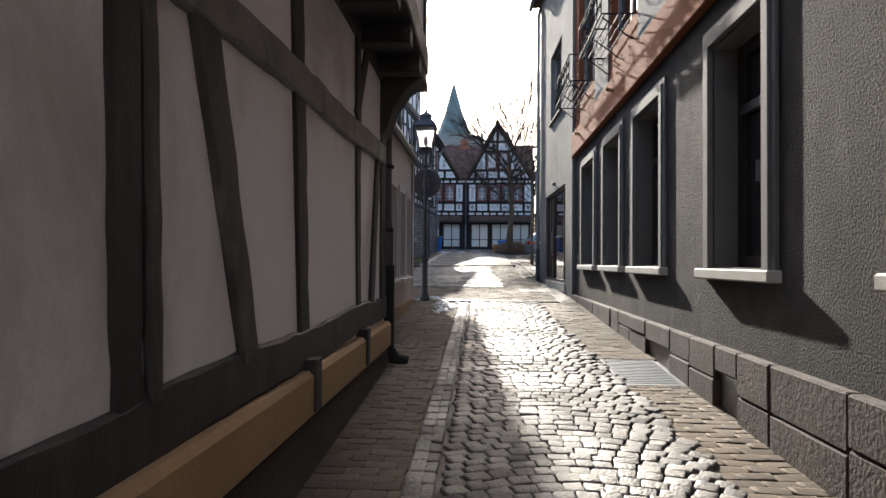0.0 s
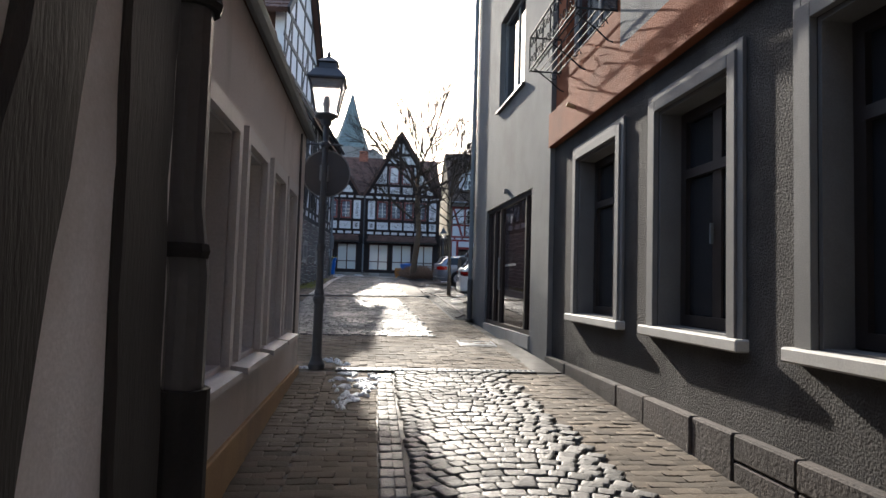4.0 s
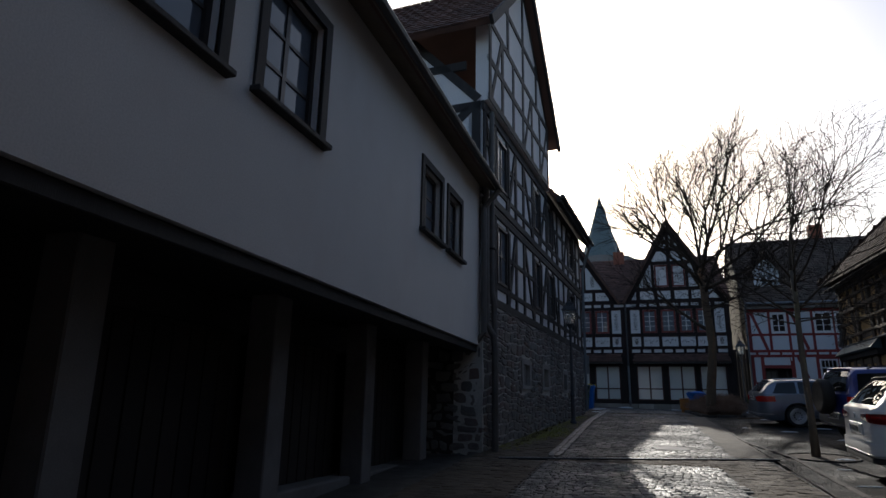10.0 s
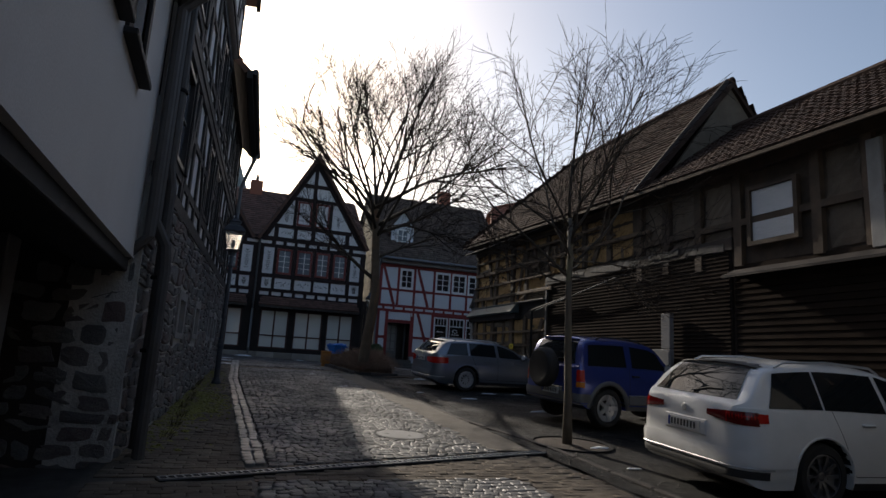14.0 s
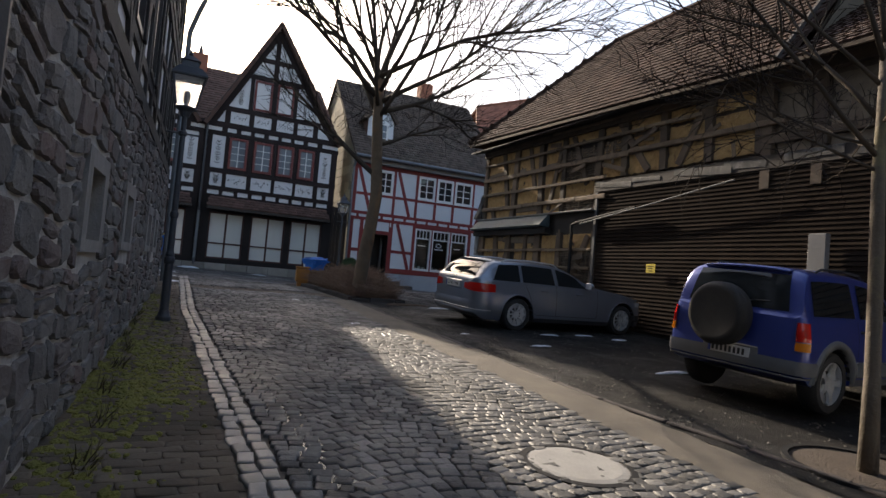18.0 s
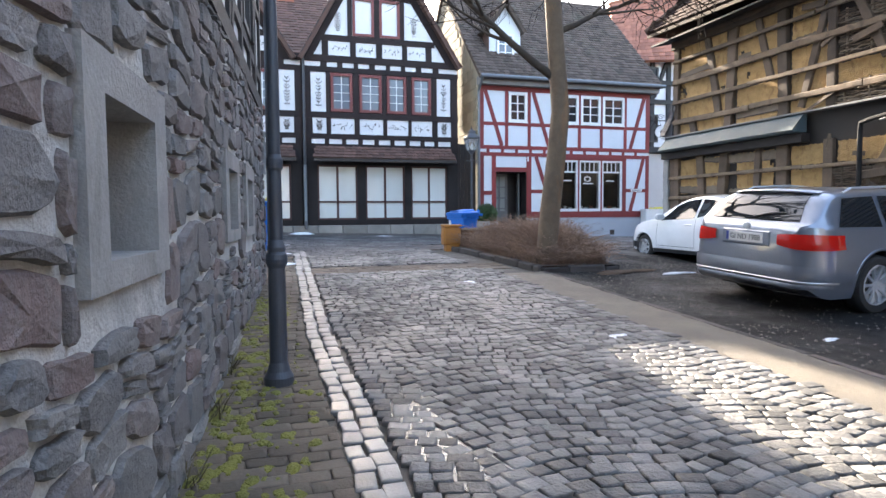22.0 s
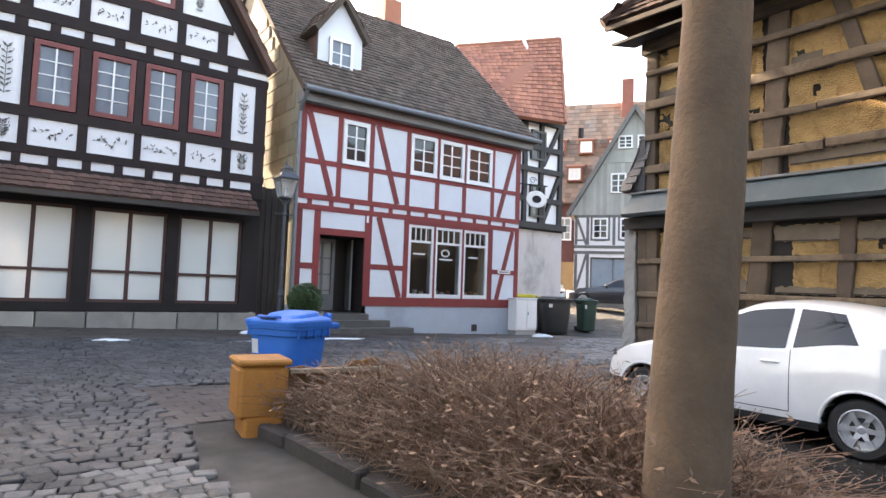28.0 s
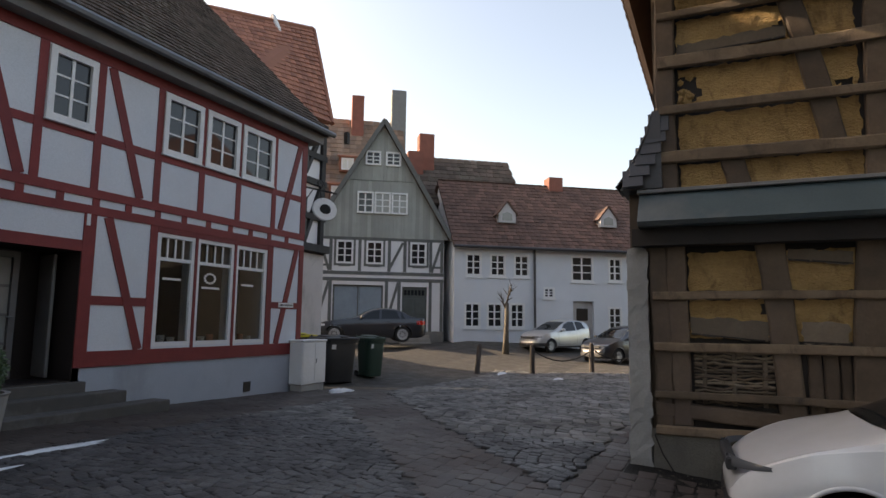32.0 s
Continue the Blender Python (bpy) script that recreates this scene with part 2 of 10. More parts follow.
CLAPBOARD = surf("grey_green_board", (0.37, 0.38, 0.35), (0.30, 0.31, 0.29), 1.5, 0.85, 0.4, 30, piece=0.15)
MOSS = surf("moss", (0.21, 0.20, 0.030), (0.11, 0.115, 0.02), 9.0, 0.95, 1.0, 60, depth=0.02)
MORTAR_GREY = surf("base_plaster", (0.17, 0.155, 0.13), (0.11, 0.10, 0.085), 2.0, 0.9, 0.8, 50, depth=0.012, stain=(0.075, 0.075, 0.045), stain_scale=1.6)
CONCRETE = surf("concrete", (0.36, 0.35, 0.33), (0.28, 0.27, 0.26), 2.0, 0.85, 0.4, 60, stain=(0.2, 0.19, 0.18))


# ---- mesh tools ----
def mesh_of(name, bm, mat):
    me = bpy.data.meshes.new(name)
    bm.to_mesh(me)
    bm.free()
    for m in (mat if isinstance(mat, (list, tuple)) else (mat,)):
        me.materials.append(m)
    return me


def part(name, bm, mat, parent=None, label="", smooth=False, m=None):
    ob = new(name, mesh_of(name, bm, mat))
    if smooth:
        ob.data.shade_smooth()
    if parent is not None:
        ob.parent = parent
    if m is not None:
        ob.matrix_basis = m
    if label:
        ob["label"] = label
    return ob


def thing(name, m, label, category, group="", kind=""):
    ob = new(name)
    ob.empty_display_size = 0.2
    ob.matrix_basis = m
    return tagged(ob, label, category, group, kind)


def quad(bm, *pts):
    return bm.faces.new([bm.verts.new(p) for p in pts])


def box(bm, a, b, m=None):
    """A box between two corners."""
    (x0, y0, z0), (x1, y1, z1) = a, b
    x0, x1 = min(x0, x1), max(x0, x1)
    y0, y1 = min(y0, y1), max(y0, y1)
    z0, z1 = min(z0, z1), max(z0, z1)
    v = [bm.verts.new(p) for p in ((x0, y0, z0), (x1, y0, z0), (x1, y1, z0), (x0, y1, z0), (x0, y0, z1), (x1, y0, z1), (x1, y1, z1), (x0, y1, z1))]
    if m is not None:
        for p in v:
            p.co = m @ p.co
    for f in ((0, 3, 2, 1), (4, 5, 6, 7), (0, 1, 5, 4), (1, 2, 6, 5), (2, 3, 7, 6), (3, 0, 4, 7)):
        bm.faces.new([v[i] for i in f])
    return v


def soft(bm, w=0.01, seg=1):
    bmesh.ops.bevel(bm, geom=bm.edges[:], offset=w, segments=seg, profile=0.6, affect="EDGES", clamp_overlap=True)
    return bm


def box_bm(a, b, w=0.0, m=None):
    bm = bmesh.new()
    box(bm, a, b, m)
    return soft(bm, w) if w else bm


def tube(bm, pts, radii, n=8, cap=True):
    """A round bar along points, with a radius at each."""
    pts = [Vector(p) for p in pts]
    rings = []
    side = None
    for i, p in enumerate(pts):
        d = (pts[min(i + 1, len(pts) - 1)] - pts[max(i - 1, 0)]).normalized()
        if side is None:
            side = d.orthogonal().normalized()
        side = (side - d * side.dot(d))
        side = side.normalized() if side.length > 1e-6 else d.orthogonal().normalized()
        up = d.cross(side)
        r = radii[i] if isinstance(radii, (list, tuple)) else radii
        rings.append([bm.verts.new(p + (side * math.cos(k * math.tau / n) + up * math.sin(k * math.tau / n)) * r) for k in range(n)])
    for a, b in zip(rings, rings[1:]):
        for k in range(n):
            bm.faces.new((a[k], a[(k + 1) % n], b[(k + 1) % n], b[k]))
    if cap:
        bm.faces.new(rings[0][::-1])
        bm.faces.new(rings[-1])
    return rings


def tube_bm(pts, radii, n=8):
    bm = bmesh.new()
    tube(bm, pts, radii, n)
    return bm


def lathe(bm, profile, n=16, at=(0, 0, 0)):
    """A turned body: profile of (radius, height)."""
    rings = [[bm.verts.new((at[0] + r * math.cos(k * math.tau / n), at[1] + r * math.sin(k * math.tau / n), at[2] + h)) for k in range(n)] for r, h in profile]
    for a, b in zip(rings, rings[1:]):
        for k in range(n):
            bm.faces.new((a[k], a[(k + 1) % n], b[(k + 1) % n], b[k]))
    bm.faces.new(rings[0][::-1])
    bm.faces.new(rings[-1])


def lathe_bm(profile, n=16, at=(0, 0, 0)):
    bm = bmesh.new()
    lathe(bm, profile, n, at)
    return bm


def prism_bm(outline, y0, y1, w=0.0):
    """An outline in x and z, drawn out from y0 to y1."""
    bm = bmesh.new()
    a = [bm.verts.new((x, y0, z)) for x, z in outline]
    b = [bm.verts.new((x, y1, z)) for x, z in outline]
    bm.faces.new(a)
    bm.faces.new(b[::-1])
    for i in range(len(a)):
        j = (i + 1) % len(a)
        bm.faces.new((a[j], a[i], b[i], b[j]))
    bmesh.ops.recalc_face_normals(bm, faces=bm.faces[:])
    return soft(bm, w) if w else bm


def wall_bm(u0, u1, z0, z1, thick, holes=(), top=None):
    """A wall in x (u) and z with its face at y = 0 and holes (u0, z0, u1, z1) through it. top: height by u, for a gable."""
    us = sorted({u0, u1, *[h[0] for h in holes], *[h[2] for h in holes]})
    zs = sorted({z0, z1, *[h[1] for h in holes], *[h[3] for h in holes]})
    us = [u for u in us if u0 <= u <= u1]
    zs = [z for z in zs if z0 <= z <= z1]
    bm = bmesh.new()

    def solid(i, j):
        if not (0 <= i < len(us) - 1 and 0 <= j < len(zs) - 1):
            return False
        cu, cz = (us[i] + us[i + 1]) / 2, (zs[j] + zs[j + 1]) / 2
        return not any(h[0] < cu < h[2] and h[1] < cz < h[3] for h in holes)

    for i in range(len(us) - 1):
        for j in range(len(zs) - 1):
            if not solid(i, j):
                continue
            a, b, c, d = us[i], us[i + 1], zs[j], zs[j + 1]
            quad(bm, (a, 0, c), (b, 0, c), (b, 0, d), (a, 0, d))
            quad(bm, (b, thick, c), (a, thick, c), (a, thick, d), (b, thick, d))
            if not solid(i - 1, j):
                quad(bm, (a, thick, c), (a, 0, c), (a, 0, d), (a, thick, d))
            if not solid(i + 1, j):
                quad(bm, (b, 0, c), (b, thick, c), (b, thick, d), (b, 0, d))
            if not solid(i, j - 1):
                quad(bm, (a, thick, c), (b, thick, c), (b, 0, c), (a, 0, c))
            if not solid(i, j + 1):
                quad(bm, (a, 0, d), (b, 0, d), (b, thick, d), (a, thick, d))
    bmesh.ops.remove_doubles(bm, verts=bm.verts[:], dist=0.0005)
    return bm


def beam_bm(p, q, w, y0, y1, wob=0.0):
    """A timber in the plane of a wall from p to q (u, z), w wide, from depth y0 to y1."""
    p, q = Vector((p[0], 0, p[1])), Vector((q[0], 0, q[1]))
    d = (q - p).normalized()
    s = Vector((d.z, 0, -d.x)) * (w / 2)
    bm = bmesh.new()
    n = max(1, int((q - p).length / 0.8)) if wob else 1
    rows = []
    for i in range(n + 1):
        c = p.lerp(q, i / n)
        j = [random.uniform(-wob, wob) for _ in range(4)]
        k = Vector((0, 1, 0))
        rows.append([bm.verts.new(v) for v in (c - s * (1 + j[0]) + k * y0, c + s * (1 + j[1]) + k * y0, c + s * (1 + j[2]) + k * y1, c - s * (1 + j[3]) + k * y1)])
    for a, b in zip(rows, rows[1:]):
        for k in range(4):
            bm.faces.new((a[k], a[(k + 1) % 4], b[(k + 1) % 4], b[k]))
    bm.faces.new(rows[0][::-1])
    bm.faces.new(rows[-1])
    bmesh.ops.recalc_face_normals(bm, faces=bm.faces[:])
    return bm


def beam(parent, p, q, w, mat, proud=0.015, deep=0.10, wob=0.0, name="beam"):
    return part(name, beam_bm(p, q, w, -proud - random.uniform(0, 0.003), deep, wob), mat, parent)


def hewn(parent, p, q, w, mat, proud, deep, seed, name="beam"):
    """A hand-hewn timber in the plane of a wall: its edges wander and its arrises are chipped."""
    r = random.Random(seed)
    p, q = Vector((p[0], 0, p[1])), Vector((q[0], 0, q[1]))
    ln = (q - p).length
    d = (q - p).normalized()
    side = Vector((d.z, 0, -d.x))
    n = max(3, int(ln / 0.14))
    ph = [r.uniform(0, 6.28) for _ in range(4)]
    bm = bmesh.new()
    rows = []
    for i in range(n + 1):
        f = i / n
        c = p.lerp(q, f) + side * (0.035 * w * math.sin(3.0 * f * ln / 1.2 + ph[0]))
        a = w / 2 * (1 + 0.06 * math.sin(2.3 * f * ln + ph[1]) + r.uniform(-0.05, 0.05))
        b = w / 2 * (1 + 0.06 * math.sin(1.9 * f * ln + ph[2]) + r.uniform(-0.05, 0.05))
        ch = min(0.014, w * 0.12) * r.uniform(0.5, 1.5)
        y = -proud + 0.004 * math.sin(2.0 * f * ln + ph[3]) + r.uniform(-0.002, 0.002)
        rows.append([bm.verts.new(c + side * x + Vector((0, yy, 0))) for x, yy in ((-a, deep), (-a, y + ch), (-a + ch, y), (r.uniform(-0.2, 0.2) * w, y - 0.002), (b - ch, y), (b, y + ch), (b, deep))])
    for a, b in zip(rows, rows[1:]):
        for k in range(6):
            bm.faces.new((a[k], a[k + 1], b[k + 1], b[k]))
    bm.faces.new(rows[0][::-1])
    bm.faces.new(rows[-1])
    bmesh.ops.recalc_face_normals(bm, faces=bm.faces[:])
    return part(name, bm, mat, parent)


def tiles_bm(origin, along, up, n_u, n_v, w, h, thick=0.025, lap=0.25, jit=0.004):
    """Roof tiles in rows on a slope: origin, unit vectors along the eave and up the slope."""
    along, up = Vector(along).normalized(), Vector(up).normalized()
    nrm = along.cross(up).normalized()
    if nrm.z < 0:
        nrm = -nrm
    verts, faces = [], []
    o = Vector(origin)
    for j in range(n_v):
        for i in range(n_u):
            a = o + along * (i * w) + up * (j * h)
            r = random.uniform(-jit, jit)
            lo, hi = thick * 1.7 + r, thick * 0.5 + r
            p = [a + nrm * lo, a + along * (w * 0.5) + nrm * (lo + 0.012), a + along * (w * 0.96) + nrm * lo,
                 a + along * (w * 0.96) + up * (h * (1 + lap)) + nrm * hi, a + along * (w * 0.5) + up * (h * (1 + lap)) + nrm * (hi + 0.012), a + up * (h * (1 + lap)) + nrm * hi]
            q = [v - nrm * (thick + 0.01) for v in (p[0], p[1], p[2])]
            k = len(verts)
            verts += p + q
            faces += [(k, k + 1, k + 4, k + 5), (k + 1, k + 2, k + 3, k + 4), (k + 6, k + 7, k + 1, k), (k + 7, k + 8, k + 2, k + 1), (k + 6, k, k + 5), (k + 2, k + 8, k + 3)]
    return verts, faces


def from_lists(name, verts, faces, mat, parent=None, label="", kind="", m=None):
    me = bpy.data.meshes.new(name)
    me.from_pydata([tuple(v) for v in verts], [], faces)
    me.materials.append(mat)
    ob = new(name, me)
    if parent is not None:
        ob.parent = parent
    if m is not None:
        ob.matrix_basis = m
    return tagged(ob, label, "", "", kind)


def gz(x, y):
    """The height of the ground: it climbs along the lane and falls off towards the lower square."""
    k = min(1.0, max(0.0, (y - 40) / 10))
    dip = 0.24 * max(0.0, 1 - ((x - 7.6) / 3.0) ** 2) * max(0.0, 1 - ((y - 38.9) / 2.9) ** 2)
    f = min(max(((x - 20) * 0.4 + y - 47) / 9, 0), 1) if x > 16 and y < 70 else 0.0
    return (-dip - 0.2 + 0.0525 * min(y, 40) + 0.015 * min(max(0.0, y - 40), 10) - 0.028 * min(max(-8.0, x), 20) * k) + 0.9 * f * f * (3 - 2 * f)


def facing_west(x, y, z=0.0, turn=0.0):
    """Frame of a wall whose face looks to -x: its u runs towards -y from (x, y)."""
    return pose(x, y, z, 0, 0, -90 + turn)


def facing_east(x, y, z=0.0, turn=0.0):
    """Frame of a wall whose face looks to +x: its u runs towards +y from (x, y)."""
    return pose(x, y, z, 0, 0, 90 + turn)

TIMBER_GREY = surf("timber_worn_grey", (0.20, 0.19, 0.18), (0.11, 0.105, 0.10), 5.0, 0.8, 0.7, 40, piece=0.2, stain=(0.05, 0.045, 0.04), stain_scale=3.0)
TIMBER_WORN = surf("timber_half_worn", (0.060, 0.056, 0.053), (0.028, 0.026, 0.026), 3.0, 0.75, 0.8, 40, stretch=(3, 3, 0.4), piece=0.2, stain=(0.15, 0.14, 0.135), stain_scale=2.6)
STONE_PLINTH = surf("plinth_stone", (0.072, 0.058, 0.050), (0.040, 0.033, 0.030), 3.0, 0.9, 0.9, 35, piece=0.35, depth=0.01, stain=(0.07, 0.06, 0.055), stain_scale=2.5)
MORTAR = surf("mortar", (0.60, 0.58, 0.54), (0.46, 0.44, 0.41), 4.0, 0.95, 1.0, 30, depth=0.02, stain=(0.27, 0.255, 0.235), stain_scale=2.5)
SURROUND_STONE = surf("dressed_stone", (0.33, 0.315, 0.30), (0.25, 0.238, 0.23), 6.0, 0.9, 0.8, 50, depth=0.008, stain=(0.13, 0.125, 0.12), stain_scale=3.0)
FRAME_GREY = surf("frame_grey", (0.52, 0.50, 0.50), (0.45, 0.43, 0.43), 2.0, 0.55, 0.1, 60, stain=(0.32, 0.31, 0.30))
GLASS_DIM = glassy("dim_glass", (0.26, 0.265, 0.25), 0.12)
GLASS_DOOR = glassy("door_glass", (0.035, 0.02, 0.018), 0.03)
GLASS_A = glassy("upper_glass", (0.12, 0.14, 0.17), 0.03)
CURTAIN = surf("curtain_white", (0.74, 0.74, 0.70), (0.66, 0.66, 0.62), 6.0, 0.9, 0.1, 40)
TILE_BARN = surf("tile_barn", (0.066, 0.040, 0.031), (0.040, 0.026, 0.021), 1.2, 0.95, 0.4, 40, piece=0.35, island=True, stain=(0.085, 0.062, 0.05), stain_scale=1.2, spec=0.15)
AWNING = surf("awning_sheet", (0.065, 0.098, 0.108), (0.050, 0.078, 0.087), 2.0, 0.65, 0.2, 50, stain=(0.11, 0.12, 0.12))
GABLE_STONE = surf("gable_sandstone", (0.36, 0.31, 0.215), (0.27, 0.23, 0.16), 1.8, 0.9, 0.6, 40, piece=0.25, stain=(0.17, 0.15, 0.12))
STEP_STONE = surf("step_stone", (0.105, 0.098, 0.09), (0.070, 0.066, 0.062), 2.5, 0.8, 0.5, 60, stain=(0.22, 0.21, 0.20))
BLACK_WALL = surf("black_render", (0.016, 0.012, 0.012), (0.024, 0.019, 0.019), 1.5, 0.8, 0.3, 60, spec=0.3)
RED_DARK = surf("brown_red_paint", (0.075, 0.026, 0.022), (0.05, 0.02, 0.017), 3.0, 0.6, 0.1, 60)

# ---- windows, shared by all houses ----
def window(parent, u0, z0, u1, z1, mat, nx=2, nz=3, fw=0.06, back=0.05, glass=None, bar=0.025, proud=0.01, name="window", bars_mat=None):
    """A window: frame ring, pane and glazing bars in the plane of a wall. back: how far behind the face it sits."""
    bm = bmesh.new()
    y0, y1 = back - proud, back + 0.07
    box(bm, (u0, y0, z0), (u0 + fw, y1, z1))
    box(bm, (u1 - fw, y0, z0), (u1, y1, z1))
    box(bm, (u0 + fw, y0, z0), (u1 - fw, y1, z0 + fw))
    box(bm, (u0 + fw, y0, z1 - fw), (u1 - fw, y1, z1))
    win = part(name, bm, mat, parent)
    part("pane", box_bm((u0 + fw, back + 0.03, z0 + fw), (u1 - fw, back + 0.04, z1 - fw)), glass or GLASS, win)
    a, b, c, d = u0 + fw, u1 - fw, z0 + fw, z1 - fw
    bm = bmesh.new()
    for i in range(1, nx):
        x = a + (b - a) * i / nx
        w = bar * (1.6 if nx == 2 else 1.0)
        box(bm, (x - w / 2, back + 0.012, c), (x + w / 2, back + 0.03, d))
    for j in range(1, nz):
        z = c + (d - c) * j / nz
        box(bm, (a, back + 0.015, z - bar / 2), (b, back + 0.029, z + bar / 2))
    if nx > 1 or nz > 1:
        part("glazing_bar", bm, bars_mat or mat, win)
    else:
        bm.free()
    return win


def roof_slab(parent, p0, p1, q1, q0, thick, mat, name="roof"):
    """A slab between eave p0-p1 and ridge q0-q1."""
    P = [Vector(v) for v in (p0, p1, q1, q0)]
    n = (P[1] - P[0]).cross(P[3] - P[0]).normalized()
    if n.z < 0:
        n = -n
    bm = bmesh.new()
    a = [bm.verts.new(v) for v in P]
    b = [bm.verts.new(v - n * thick) for v in P]
    bm.faces.new(a)
    bm.faces.new(b[::-1])
    for i in range(4):
        j = (i + 1) % 4
        bm.faces.new((a[i], b[i], b[j], a[j]))
    bmesh.ops.recalc_face_normals(bm, faces=bm.faces[:])
    return part(name, bm, mat, parent)


def tiled(parent, p0, p1, q1, q0, mat, w=0.2, h=0.17, name="roof", tile_name="roof_tile"):
    """A roof slope with rows of tiles on a slab. The slope may narrow towards the ridge."""
    roof = roof_slab(parent, p0, p1, q1, q0, 0.12, mat, name)
    p0, p1, q1, q0 = (Vector(v) for v in (p0, p1, q1, q0))
    length = ((q0 + q1) / 2 - (p0 + p1) / 2).length
    n_v = max(1, int(length / h))
    verts, faces = [], []
    for j in range(n_v):
        a, b = p0.lerp(q0, j / n_v), p1.lerp(q1, j / n_v)
        up = (q0 - p0).lerp(q1 - p1, 0.5).normalized()
        along = (b - a)
        n_u = max(1, int(along.length / w))
        v, f = tiles_bm(a + along.normalized() * (0.2 * w * (j % 2) - 0.1 * w), along, up, n_u, 1, along.length / n_u, length / n_v)
        k = len(verts)
        verts += v
        faces += [tuple(i + k for i in face) for face in f]
    from_lists(tile_name, verts, faces, mat, roof, kind="stuff")
    return roof


ORN = surf("ornament_paint", (0.10, 0.11, 0.10), (0.16, 0.13, 0.12), 9.0, 0.9, 0.0, 60)


def ornament(parent, u0, z0, u1, z1, seed):
    """Painted foliage on a panel: a stem with leaves, mirrored about its middle."""
    r = random.Random(seed)
    bm = bmesh.new()
    w, h = u1 - u0, z1 - z0
    tall = h > w

    def leaf(cu, cz, ang, ln):
        d = Vector((math.cos(ang), 0, math.sin(ang)))
        s = Vector((-d.z, 0, d.x))
        c = Vector((cu, 0, cz))
        quad(bm, c, c + d * ln * 0.5 - s * ln * 0.16, c + d * ln, c + d * ln * 0.5 + s * ln * 0.16)

    if tall:
        cu = (u0 + u1) / 2
        box(bm, (cu - 0.006, -0.001, z0 + 0.1 * h), (cu + 0.006, 0.001, z0 + 0.85 * h))
        for k in range(9):
            z = z0 + h * (0.12 + 0.085 * k)
            ln = w * r.uniform(0.22, 0.36)
            a = r.uniform(0.3, 1.0)
            leaf(cu, z, a, ln)
            leaf(cu, z, math.pi - a, ln)
            if k % 2:
                leaf(cu + ln * 0.8, z + ln * 0.5, a + 0.9, ln * 0.5)
                leaf(cu - ln * 0.8, z + ln * 0.5, math.pi - a - 0.9, ln * 0.5)
    else:
        cz = (z0 + z1) / 2
        n = max(5, int(w / 0.11))
        for k in range(n):
            u = u0 + w * (0.14 + 0.72 * k / (n - 1))
            z = cz + 0.12 * h * math.sin(k * 1.9)
            for _ in range(3):
                leaf(u, z, r.uniform(0, math.tau), h * r.uniform(0.14, 0.28))
    tagged(part("painted_ornament", bm, ORN, parent), "dark painted foliage on the white panel", "", "", "stuff")


# ---- the black and white house with two gables ----
HA = thing("half_timbered_house", pose(0, 50.2, 0), "tall black and white half-timbered house with two gables", "house")
BANDS = [
    (5.15, 5.33, [(0.30, 0.75), (0.90, 1.35), (1.50, 1.92), (2.08, 2.50), (2.66, 3.08), (3.23, 3.64), (3.79, 4.20), (4.35, 4.72), (4.87, 5.35)]),
    (5.50, 6.05, [(0.34, 0.82), (0.98, 1.80), (1.98, 2.83), (2.97, 3.75), (3.87, 4.65), (4.85, 5.37)]),
    (6.25, 7.62, [(0.30, 0.82), (0.96, 1.76), (1.96, 2.80), (2.95, 3.70), (3.86, 4.62), (4.82, 5.35)]),
    (7.80, 7.97, [(0.86, 1.22), (1.40, 1.80), (1.95, 2.35), (2.55, 2.95), (3.10, 3.50), (3.65, 4.05), (4.25, 4.68)]),
    (8.20, 8.70, [(0.92, 1.68), (1.88, 2.60), (2.82, 3.55), (3.73, 4.42)]),
]
APEX_A, EAVE_A = 12.75, 8.05


